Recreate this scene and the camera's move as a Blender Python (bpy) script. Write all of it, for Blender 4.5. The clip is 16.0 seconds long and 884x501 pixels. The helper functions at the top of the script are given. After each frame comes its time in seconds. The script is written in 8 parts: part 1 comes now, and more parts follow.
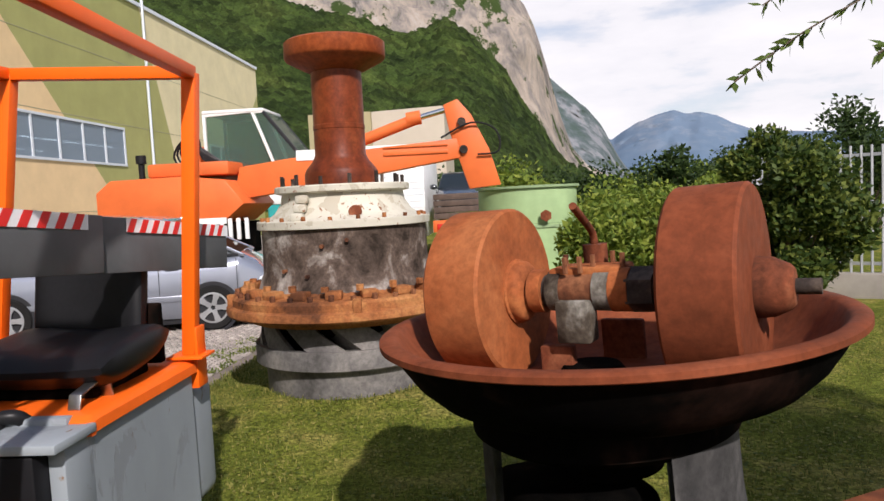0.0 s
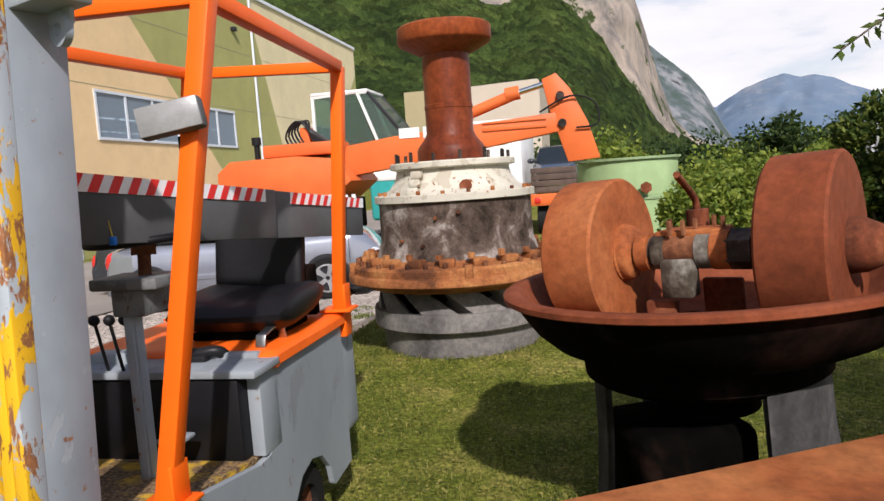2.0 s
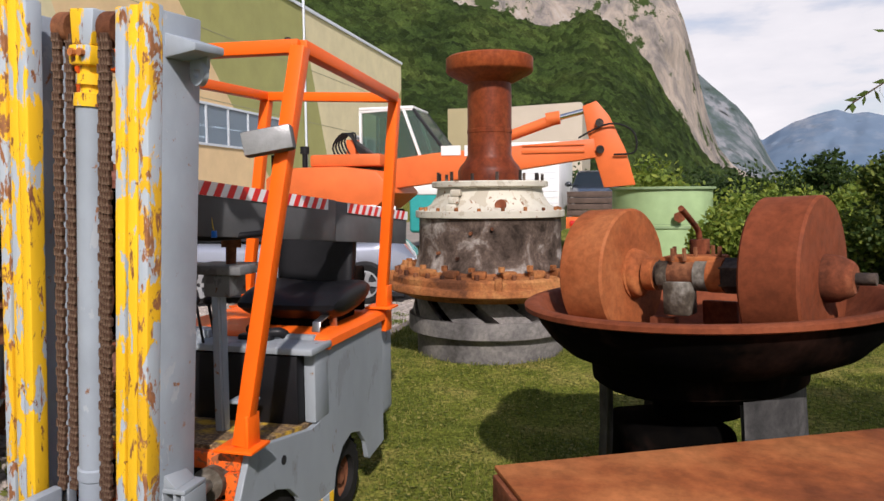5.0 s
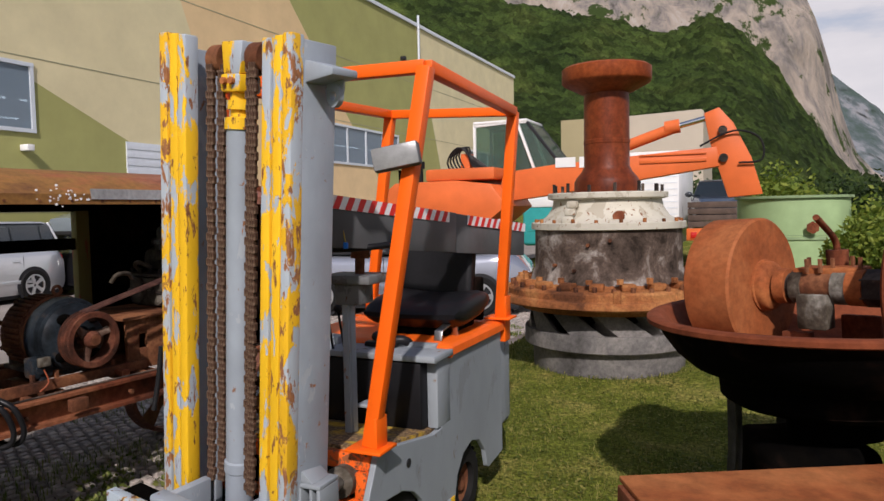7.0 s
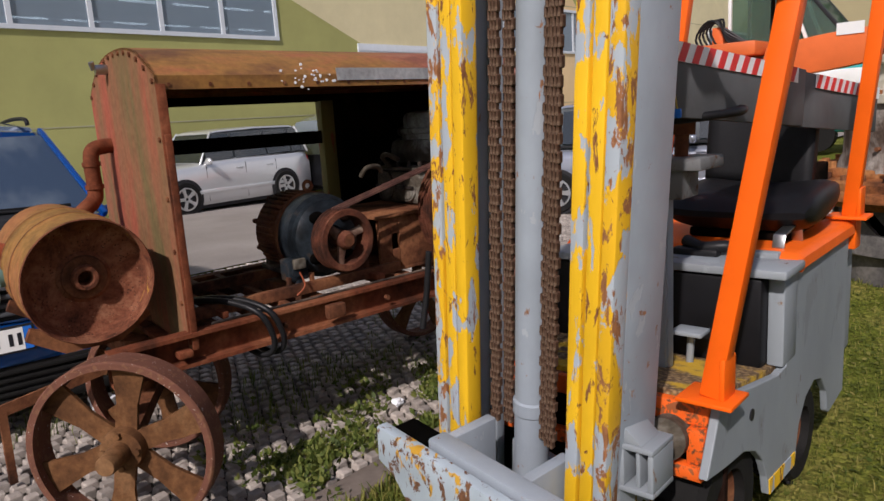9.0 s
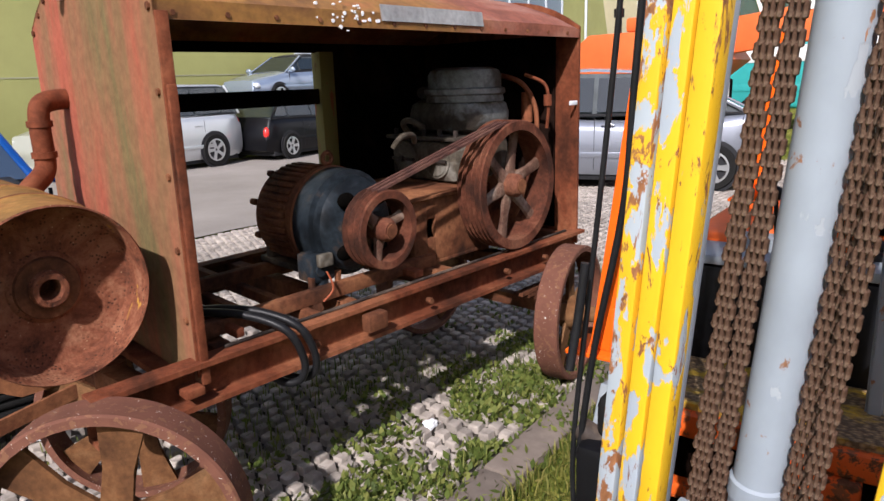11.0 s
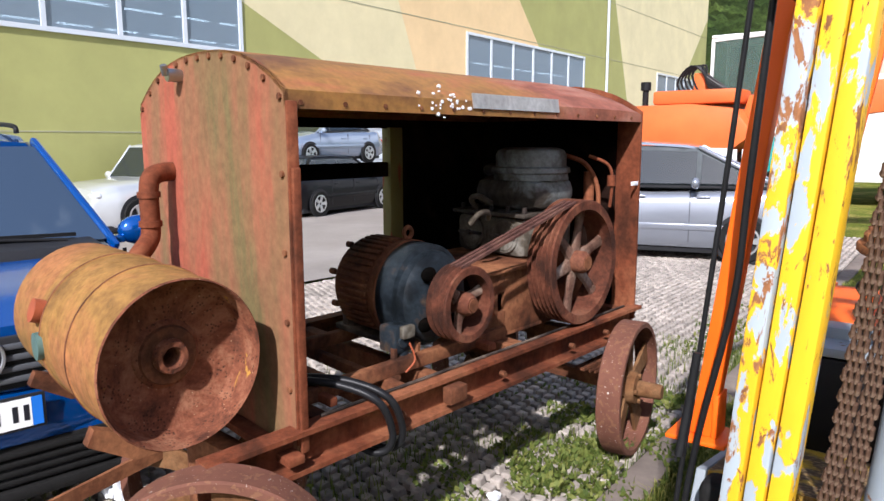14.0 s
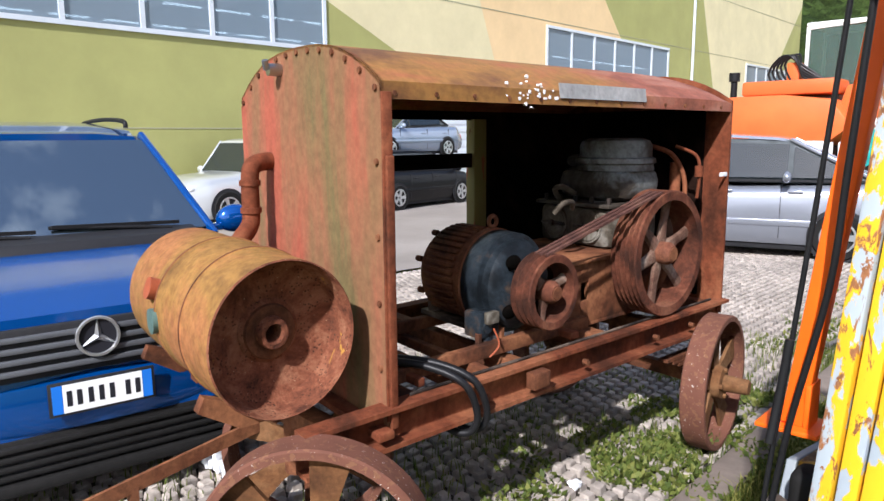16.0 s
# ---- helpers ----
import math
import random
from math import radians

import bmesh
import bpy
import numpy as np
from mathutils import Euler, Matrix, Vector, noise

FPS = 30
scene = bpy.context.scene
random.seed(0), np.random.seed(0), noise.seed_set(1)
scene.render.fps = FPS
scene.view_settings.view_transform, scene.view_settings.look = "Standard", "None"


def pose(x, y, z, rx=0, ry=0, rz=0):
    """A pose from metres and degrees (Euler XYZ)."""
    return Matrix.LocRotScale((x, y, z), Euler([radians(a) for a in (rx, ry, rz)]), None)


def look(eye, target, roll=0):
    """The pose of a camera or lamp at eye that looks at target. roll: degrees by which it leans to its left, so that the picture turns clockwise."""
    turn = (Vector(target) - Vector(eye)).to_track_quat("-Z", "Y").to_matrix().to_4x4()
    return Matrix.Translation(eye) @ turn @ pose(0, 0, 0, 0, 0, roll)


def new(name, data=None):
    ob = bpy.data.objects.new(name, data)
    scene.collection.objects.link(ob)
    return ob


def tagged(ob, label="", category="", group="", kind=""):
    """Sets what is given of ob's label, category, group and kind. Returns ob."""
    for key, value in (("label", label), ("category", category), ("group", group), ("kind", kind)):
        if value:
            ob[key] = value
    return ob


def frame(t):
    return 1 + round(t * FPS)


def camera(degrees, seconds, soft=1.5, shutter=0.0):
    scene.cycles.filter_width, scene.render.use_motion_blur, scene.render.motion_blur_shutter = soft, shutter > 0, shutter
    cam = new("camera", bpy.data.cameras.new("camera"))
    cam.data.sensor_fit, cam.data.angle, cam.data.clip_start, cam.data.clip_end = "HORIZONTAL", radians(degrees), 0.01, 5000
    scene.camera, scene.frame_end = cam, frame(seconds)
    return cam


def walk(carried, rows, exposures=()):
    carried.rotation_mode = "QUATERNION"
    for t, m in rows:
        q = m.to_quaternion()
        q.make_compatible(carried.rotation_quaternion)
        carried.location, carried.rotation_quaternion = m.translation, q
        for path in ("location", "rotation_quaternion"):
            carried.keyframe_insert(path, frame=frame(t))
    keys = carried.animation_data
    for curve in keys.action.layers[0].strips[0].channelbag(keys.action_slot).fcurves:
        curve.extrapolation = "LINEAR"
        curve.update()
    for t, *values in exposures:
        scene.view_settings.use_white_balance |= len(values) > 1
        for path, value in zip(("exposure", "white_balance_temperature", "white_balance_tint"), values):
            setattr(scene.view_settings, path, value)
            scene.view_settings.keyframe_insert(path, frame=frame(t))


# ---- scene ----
cam = camera(64.3, 16.0)
EXPOSURES = [(0.0, 0.08, 6500, 17), (3.5, 0.12, 6450, 17), (6.0, -0.22, 6500, 19), (7.0, -0.34, 6500, 19), (8.0, -0.36, 6500, 19), (9.0, -0.36, 6500, 19), (9.7, -0.26, 6450, 18), (11.8, 0.56, 6150, 17), (16.0, 0.62, 6000, 14)]
PATH = [
    (0, (0.336, -0.309, 1.502), (0.186, 1.68, 1.356), -2.8),
    (0.5, (0.275, -0.388, 1.503), (-0.004, 1.587, 1.368), -3.5),
    (1, (0.219, -0.526, 1.502), (-0.001, 1.455, 1.339), -4.8),
    (1.5, (0.23, -0.608, 1.495), (-0.046, 1.365, 1.323), -3.7),
    (2, (0.281, -0.697, 1.498), (-0.137, 1.248, 1.298), -3.9),
    (2.5, (0.293, -0.784, 1.51), (-0.1, 1.167, 1.312), -2.4),
    (3, (0.276, -0.908, 1.519), (-0.039, 1.06, 1.352), -2.3),
    (3.5, (0.27, -0.992, 1.522), (-0.035, 0.979, 1.374), -1.8),
    (3.7, (0.28, -1.018, 1.525), (-0.027, 0.953, 1.385), -1.4),
    (5.8, (0.413, -1.194, 1.511), (-0.228, 0.695, 1.359), -0.9),
    (6, (0.406, -1.2, 1.513), (-0.255, 0.682, 1.368), -1.1),
    (6.5, (0.381, -1.211, 1.519), (-0.355, 0.644, 1.398), -1.2),
    (7, (0.373, -1.218, 1.511), (-0.44, 0.607, 1.4), -1.1),
    (7.5, (0.329, -1.201, 1.481), (-0.618, 0.55, 1.288), -2.3),
    (8, (0.157, -1.081, 1.443), (-0.985, 0.536, 1.155), -2.4),
    (8.5, (-0.033, -0.971, 1.436), (-1.234, 0.594, 1.104), -3.6),
    (9, (-0.241, -0.773, 1.421), (-1.559, 0.685, 1.048), -3.6),
    (9.5, (-0.424, -0.62, 1.417), (-1.759, 0.806, 0.988), -3.4),
    (9.7, (-0.505, -0.59, 1.414), (-1.837, 0.829, 0.956), -2.7),
    (11.8, (-1.295, -0.617, 1.411), (-2.298, 1.044, 0.925), -1.9),
    (12, (-1.305, -0.66, 1.417), (-2.293, 1.006, 0.919), -1.8),
    (12.5, (-1.266, -0.694, 1.435), (-2.369, 0.909, 0.971), -0.5),
    (13, (-1.236, -0.717, 1.444), (-2.47, 0.788, 0.984), -0.1),
    (13.5, (-1.239, -0.755, 1.471), (-2.428, 0.805, 1.084), -0.3),
    (14, (-1.237, -0.804, 1.492), (-2.413, 0.783, 1.184), -0.1),
    (14.5, (-1.233, -0.851, 1.486), (-2.469, 0.691, 1.178), -0.7),
    (15, (-1.226, -0.875, 1.477), (-2.518, 0.615, 1.144), -0.8),
    (15.5, (-1.227, -0.876, 1.477), (-2.537, 0.602, 1.16), -0.5),
    (16, (-1.224, -0.874, 1.473), (-2.565, 0.574, 1.153), -0.4),
]
walk(cam, [(t, look(eye, target, roll)) for t, eye, target, roll in PATH], EXPOSURES)


# ---------------------------------------------------------------- sky and sun
SUN_DIR = Vector((0.49, -1.24, 1.05)).normalized()
world = bpy.data.worlds.new("sky")
scene.world = world
world.use_nodes = True
wn, wl = world.node_tree.nodes, world.node_tree.links
wn.clear()
sky = wn.new("ShaderNodeTexSky")
sky.sky_type = "NISHITA"
sky.sun_disc = False
sky.sun_elevation = math.asin(SUN_DIR.z)
sky.sun_rotation = math.atan2(SUN_DIR.x, SUN_DIR.y)
sky_bg = wn.new("ShaderNodeBackground")
sky_bg.inputs["Strength"].default_value = 0.12
cloud_bg = wn.new("ShaderNodeBackground")
cloud_bg.inputs["Strength"].default_value = 0.80
wtc = wn.new("ShaderNodeTexCoord")
wmap = wn.new("ShaderNodeMapping")
wmap.inputs["Scale"].default_value = (1.0, 1.0, 3.6)
wnoise = wn.new("ShaderNodeTexNoise")
wnoise.inputs["Scale"].default_value = 3.2
wnoise.inputs["Detail"].default_value = 8.0
wnoise.inputs["Roughness"].default_value = 0.55
wramp = wn.new("ShaderNodeValToRGB")
wramp.color_ramp.elements[0].position, wramp.color_ramp.elements[0].color = 0.38, (1.03, 1.05, 1.08, 1)
wramp.color_ramp.elements[1].position, wramp.color_ramp.elements[1].color = 0.60, (1.22, 1.22, 1.22, 1)
wfac = wn.new("ShaderNodeValToRGB")
wfac.color_ramp.elements[0].position, wfac.color_ramp.elements[0].color = 0.26, (0.05, 0.05, 0.05, 1)
wfac.color_ramp.elements[1].position, wfac.color_ramp.elements[1].color = 0.45, (0.97, 0.97, 0.97, 1)
wmix = wn.new("ShaderNodeMixShader")
wout = wn.new("ShaderNodeOutputWorld")
wl.new(wtc.outputs["Generated"], wmap.inputs["Vector"])
wl.new(wmap.outputs["Vector"], wnoise.inputs["Vector"])
wl.new(wnoise.outputs["Fac"], wramp.inputs["Fac"])
# high overhead the cloud sheet breaks up and blue shows between
wsep = wn.new("ShaderNodeSeparateXYZ")
wl.new(wtc.outputs["Generated"], wsep.inputs[0])
whigh = wn.new("ShaderNodeMapRange")
whigh.inputs["From Min"].default_value, whigh.inputs["From Max"].default_value = 0.28, 0.46
whigh.inputs["To Min"].default_value, whigh.inputs["To Max"].default_value = 0.0, 0.30
wl.new(wsep.outputs["Z"], whigh.inputs["Value"])
wless = wn.new("ShaderNodeMath")
wless.operation = "SUBTRACT"
wl.new(wnoise.outputs["Fac"], wless.inputs[0])
wl.new(whigh.outputs[0], wless.inputs[1])
wl.new(wless.outputs[0], wfac.inputs["Fac"])
wl.new(sky.outputs["Color"], sky_bg.inputs["Color"])
wl.new(wramp.outputs["Color"], cloud_bg.inputs["Color"])
wl.new(wfac.outputs["Color"], wmix.inputs["Fac"])
wl.new(sky_bg.outputs[0], wmix.inputs[1])
wl.new(cloud_bg.outputs[0], wmix.inputs[2])
wl.new(wmix.outputs[0], wout.inputs["Surface"])

sun = new("sun", bpy.data.lights.new("sun", "SUN"))
sun.data.energy = 5.0
sun.data.angle = radians(1.2)
sun.data.color = (1.0, 0.965, 0.915)
sun.matrix_world = look(SUN_DIR * 50, (0, 0, 0))


# ---------------------------------------------------------------- materials
MATS = {}


def shader(name):
    m = bpy.data.materials.new(name)
    m.use_nodes = True
    nt = m.node_tree
    nt.nodes.clear()
    out = nt.nodes.new("ShaderNodeOutputMaterial")
    b = nt.nodes.new("ShaderNodeBsdfPrincipled")
    nt.links.new(b.outputs[0], out.inputs["Surface"])
    MATS[name] = m
    return m, nt, b


def coords(nt, scale=(1, 1, 1), space="Object"):
    tc = nt.nodes.new("ShaderNodeTexCoord")
    mp = nt.nodes.new("ShaderNodeMapping")
    mp.inputs["Scale"].default_value = scale
    if space == "World":
        g = nt.nodes.new("ShaderNodeNewGeometry")
        nt.links.new(g.outputs["Position"], mp.inputs["Vector"])
    else:
        nt.links.new(tc.outputs[space], mp.inputs["Vector"])
    return mp.outputs["Vector"]


def fbm(nt, vec, scale, detail=6.0, rough=0.6, distort=0.0):
    n = nt.nodes.new("ShaderNodeTexNoise")
    n.inputs["Scale"].default_value = scale
    n.inputs["Detail"].default_value = detail
    n.inputs["Roughness"].default_value = rough
    n.inputs["Distortion"].default_value = distort
    nt.links.new(vec, n.inputs["Vector"])
    return n.outputs["Fac"]


def ramp(nt, fac, stops):
    r = nt.nodes.new("ShaderNodeValToRGB")
    e = r.color_ramp.elements
    while len(e) < len(stops):
        e.new(0.5)
    for el, (p, c) in zip(e, stops):
        el.position = p
        el.color = (c, c, c, 1) if isinstance(c, (int, float)) else (*c, 1)
    nt.links.new(fac, r.inputs["Fac"])
    return r.outputs["Color"]


def blend(nt, fac, a, b, mode="MIX"):
    m = nt.nodes.new("ShaderNodeMix")
    m.data_type = "RGBA"
    m.blend_type = mode
    for sock, v in ((m.inputs["Factor"], fac), (m.inputs[6], a), (m.inputs[7], b)):
        if isinstance(v, (int, float)):
            sock.default_value = v
        elif isinstance(v, tuple):
            sock.default_value = (*v, 1)
        else:
            nt.links.new(v, sock)
    return m.outputs[2]


def bump(nt, b, height, strength=0.3, distance=0.01):
    n = nt.nodes.new("ShaderNodeBump")
    n.inputs["Strength"].default_value = strength
    n.inputs["Distance"].default_value = distance
    nt.links.new(height, n.inputs["Height"])
    nt.links.new(n.outputs["Normal"], b.inputs["Normal"])


def mat_rust(name, dark, mid, light, scale=6.0, rough=0.85, stretch=(1, 1, 1), relief=0.35, metal=0.0, grain=0.65):
    """Rusted iron: three tones over two scales, with fine pitting."""
    m, nt, b = shader(name)
    v = coords(nt, stretch)
    big = ramp(nt, fbm(nt, v, scale * 0.35, 5, 0.65, 0.4), [(0.36, dark), (0.50, mid), (0.63, light)])
    v0 = coords(nt)
    fine = ramp(nt, fbm(nt, v0, scale * 5.0, 8, 0.7), [(0.36, 0.55), (0.64, 1.28)])
    col = blend(nt, grain, big, fine, "MULTIPLY")
    nt.links.new(col, b.inputs["Base Color"])
    nt.links.new(ramp(nt, fbm(nt, v, scale * 2.0), [(0.3, rough - 0.12), (0.7, min(1.0, rough + 0.1))]), b.inputs["Roughness"])
    b.inputs["Metallic"].default_value = metal
    b.inputs["Specular IOR Level"].default_value = 0.15
    bump(nt, b, fbm(nt, v0, scale * 9.0, 8, 0.7), relief, 0.004)
    return m


def mat_paint(name, paint, under, rust, wear=0.5, scale=8.0, stretch=(1, 1, 0.35), rough=0.55, spots=0.62, relief=0.4, soft=0.015):
    """Worn paint: under colour shows through in flakes, rust in small spots."""
    m, nt, b = shader(name)
    v = coords(nt, stretch)
    tone = ramp(nt, fbm(nt, v, scale * 0.4, 5), [(0.3, 0.82), (0.7, 1.1)])
    base = blend(nt, 1.0, (*paint,), tone, "MULTIPLY")
    chips = fbm(nt, v, scale, 7, 0.62, 0.3)
    f1 = ramp(nt, chips, [(wear, 0.0), (wear + soft, 1.0)])
    c1 = blend(nt, f1, base, (*under,))
    f2 = ramp(nt, fbm(nt, v, scale * 1.9, 8, 0.68, 0.5), [(spots, 0.0), (spots + 0.015 + soft, 1.0)])
    rusty = ramp(nt, fbm(nt, v, scale * 6, 6), [(0.3, tuple(c * 0.5 for c in rust)), (0.7, rust)])
    c2 = blend(nt, f2, c1, rusty)
    nt.links.new(c2, b.inputs["Base Color"])
    b.inputs["Specular IOR Level"].default_value = 0.3
    nt.links.new(blend(nt, f2, (rough,) * 3, (0.9,) * 3), b.inputs["Roughness"])
    inv = nt.nodes.new("ShaderNodeMath")
    inv.operation = "SUBTRACT"
    nt.links.new(f1, inv.inputs[1])
    inv.inputs[0].default_value = 1.0
    bump(nt, b, inv.outputs[0], relief, 0.0015)
    return m


def mat_plain(name, colour, rough=0.5, metal=0.0, grain=20.0, vary=0.12, relief=0.1, coat=0.0):
    """Plain finish with slight mottling and fine relief."""
    m, nt, b = shader(name)
    v = coords(nt)
    t = ramp(nt, fbm(nt, v, grain, 6), [(0.25, 1.0 - vary), (0.75, 1.0 + vary)])
    t2 = ramp(nt, fbm(nt, v, grain * 0.12, 4), [(0.25, 1.0 - vary), (0.75, 1.0 + vary)])
    col = blend(nt, 1.0, blend(nt, 1.0, (*colour,), t, "MULTIPLY"), t2, "MULTIPLY")
    nt.links.new(col, b.inputs["Base Color"])
    b.inputs["Roughness"].default_value = rough
    b.inputs["Metallic"].default_value = metal
    b.inputs["Coat Weight"].default_value = coat
    if rough >= 0.4 and not metal:
        b.inputs["Specular IOR Level"].default_value = 0.2
    b.inputs["Coat Roughness"].default_value = 0.06
    if relief:
        bump(nt, b, fbm(nt, v, grain * 4, 5), relief, 0.002)
    return m


def mat_glass(name, tint=(0.55, 0.62, 0.62), alpha=0.35, rough=0.03, pane_colour=(0.015, 0.02, 0.02), ior=1.5):
    """Car or window pane: dark see-through sheet with a mirror-like face."""
    m, nt, b = shader(name)
    out = [n for n in nt.nodes if n.type == "OUTPUT_MATERIAL"][0]
    tr = nt.nodes.new("ShaderNodeBsdfTransparent")
    tr.inputs["Color"].default_value = (*tint, 1)
    b.inputs["Base Color"].default_value = (*pane_colour, 1)
    b.inputs["Roughness"].default_value = rough
    b.inputs["Specular IOR Level"].default_value = 0.7
    b.inputs["IOR"].default_value = ior
    mx = nt.nodes.new("ShaderNodeMixShader")
    mx.inputs[0].default_value = alpha
    nt.links.new(tr.outputs[0], mx.inputs[1])
    nt.links.new(b.outputs[0], mx.inputs[2])
    nt.links.new(mx.outputs[0], out.inputs["Surface"])
    return m


M = MATS
mat_rust("rust_orange", (0.15, 0.045, 0.018), (0.31, 0.092, 0.030), (0.42, 0.15, 0.05), 5.0)
mat_rust("rust_red", (0.062, 0.021, 0.011), (0.165, 0.047, 0.021), (0.25, 0.092, 0.043), 7.0, stretch=(1, 1, 0.5))
mat_rust("rust_brown", (0.042, 0.018, 0.011), (0.135, 0.050, 0.024), (0.24, 0.10, 0.046), 8.0)
mat_rust("rust_plate", (0.15, 0.044, 0.018), (0.32, 0.095, 0.030), (0.43, 0.155, 0.052), 3.0, rough=0.78, relief=0.2)
# near-black iron without sheen; also carries deep shade as colour in places
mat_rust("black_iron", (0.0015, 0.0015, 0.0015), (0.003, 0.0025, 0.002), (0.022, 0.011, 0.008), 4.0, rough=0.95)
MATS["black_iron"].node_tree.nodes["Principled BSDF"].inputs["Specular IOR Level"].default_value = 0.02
mat_rust("turbine_band", (0.026, 0.018, 0.013), (0.105, 0.075, 0.058), (0.33, 0.295, 0.26), 9.0, stretch=(1.0, 1.0, 0.95))
mat_rust("cast_steel", (0.065, 0.060, 0.056), (0.12, 0.113, 0.107), (0.19, 0.175, 0.16), 5.0, rough=0.6, relief=0.2)
mat_rust("drum_ochre", (0.14, 0.072, 0.026), (0.27, 0.142, 0.042), (0.30, 0.125, 0.048), 6.0)
mat_rust("drum_inside", (0.06, 0.020, 0.012), (0.16, 0.05, 0.03), (0.26, 0.12, 0.06), 24.0)
mat_rust("pulley_spoke", (0.07, 0.03, 0.02), (0.17, 0.10, 0.07), (0.30, 0.23, 0.18), 14.0)
mat_rust("pulley_rust", (0.042, 0.017, 0.011), (0.115, 0.038, 0.021), (0.185, 0.076, 0.043), 12.0)
mat_rust("greasy_iron", (0.010, 0.008, 0.007), (0.045, 0.034, 0.028), (0.16, 0.12, 0.09), 8.0, rough=0.65)
mat_rust("engine_grey", (0.022, 0.014, 0.009), (0.085, 0.070, 0.052), (0.26, 0.245, 0.21), 9.0, rough=0.7)
mat_rust("chain_iron", (0.04, 0.021, 0.013), (0.10, 0.056, 0.036), (0.21, 0.145, 0.10), 30.0, rough=0.6, metal=0.2)
mat_rust("hood_red", (0.15, 0.115, 0.050), (0.235, 0.108, 0.056), (0.33, 0.088, 0.052), 6.0, stretch=(1.6, 1.6, 0.24), relief=0.10, grain=0.4)
mat_rust("hood_ochre", (0.11, 0.050, 0.022), (0.235, 0.115, 0.035), (0.27, 0.085, 0.042), 6.0, stretch=(1, 0.45, 1), relief=0.1, grain=0.5)
mat_paint("hood_olive", (0.20, 0.17, 0.055), (0.28, 0.09, 0.04), (0.2, 0.08, 0.03), 0.56, 6.0, (2, 2, 0.4), 0.75, 0.64)
mat_paint("mast_yellow", (0.80, 0.47, 0.015), (0.36, 0.41, 0.46), (0.28, 0.11, 0.045), 0.545, 9.0, (1.5, 1.5, 0.5), 0.5, 0.585)
mat_paint("mast_scuffed", (0.76, 0.43, 0.015), (0.38, 0.43, 0.47), (0.36, 0.15, 0.06), 0.50, 9.0, (1.5, 1.5, 0.6), 0.5, 0.53)
mat_paint("front_rust", (0.78, 0.12, 0.012), (0.30, 0.09, 0.03), (0.20, 0.08, 0.035), 0.54, 16.0, (1, 1, 1), 0.55, 0.55)
mat_paint("mast_grey", (0.29, 0.33, 0.37), (0.33, 0.36, 0.39), (0.34, 0.16, 0.08), 0.62, 11.0, (1, 1, 0.6), 0.5, 0.63)
mat_paint("body_grey", (0.255, 0.285, 0.305), (0.215, 0.235, 0.25), (0.22, 0.11, 0.045), 0.58, 5.0, (1, 1, 0.5), 0.5, 0.635)
mat_paint("worn_grey", (0.14, 0.145, 0.145), (0.10, 0.10, 0.10), (0.14, 0.07, 0.035), 0.55, 14.0, (1, 1, 0.7), 0.55, 0.60)
mat_rust("shaft_rust", (0.14, 0.028, 0.008), (0.225, 0.045, 0.012), (0.30, 0.075, 0.022), 4.0, rough=0.5, stretch=(1, 1, 0.6), relief=0.12)
mat_rust("shaft_dark", (0.085, 0.018, 0.007), (0.15, 0.031, 0.010), (0.22, 0.055, 0.017), 4.0, rough=0.45, stretch=(1, 1, 0.6), relief=0.12)
mat_rust("rust_smooth", (0.21, 0.062, 0.022), (0.29, 0.083, 0.026), (0.35, 0.118, 0.042), 4.5, rough=0.75, relief=0.25, grain=0.5)
mat_rust("rust_roller", (0.13, 0.035, 0.014), (0.18, 0.046, 0.018), (0.22, 0.062, 0.026), 4.0, rough=0.75, relief=0.25, grain=0.5)
mat_rust("rust_ochre", (0.10, 0.038, 0.017), (0.28, 0.10, 0.034), (0.37, 0.165, 0.06), 8.0)
mat_paint("fork_plate", (0.38, 0.45, 0.50), (0.55, 0.30, 0.03), (0.19, 0.085, 0.04), 0.57, 15.0, (1, 1, 0.6), 0.55, 0.54)
mat_plain("guard_orange", (0.86, 0.125, 0.006), 0.4, 0.0, 8.0, 0.06, 0.05)
mat_plain("hood_orange", (0.80, 0.125, 0.010), 0.45, 0.0, 12.0, 0.08, 0.06)
mat_plain("vinyl_black", (0.007, 0.007, 0.008), 0.45, 0.0, 60.0, 0.25, 0.25)
mat_plain("rubber", (0.010, 0.0095, 0.009), 0.8, 0.0, 40.0, 0.25, 0.3)
mat_plain("black_panel", (0.006, 0.006, 0.007), 0.45, 0.0, 6.0, 0.4, 0.1)
mat_plain("board_grey", (0.095, 0.098, 0.10), 0.6, 0.0, 6.0, 0.2, 0.15)
mat_plain("tape_white", (0.80, 0.80, 0.80), 0.4, 0.0, 30.0, 0.05, 0.02)
mat_plain("tape_red", (0.70, 0.03, 0.025), 0.4, 0.0, 30.0, 0.05, 0.02)
mat_plain("chrome", (0.75, 0.76, 0.78), 0.12, 1.0, 20.0, 0.03, 0.0)
mat_plain("steel", (0.42, 0.42, 0.42), 0.35, 1.0, 30.0, 0.15, 0.1)
mat_plain("cable", (0.010, 0.010, 0.011), 0.5, 0.0, 60.0, 0.2, 0.1)
mat_plain("lamp_glass", (0.23, 0.235, 0.23), 0.25, 0.0, 30.0, 0.15, 0.4)
mat_plain("digger_orange", (0.64, 0.135, 0.035), 0.45, 0.0, 2.0, 0.12, 0.05)
mat_plain("white_paint", (0.72, 0.72, 0.70), 0.45, 0.0, 4.0, 0.06, 0.04)
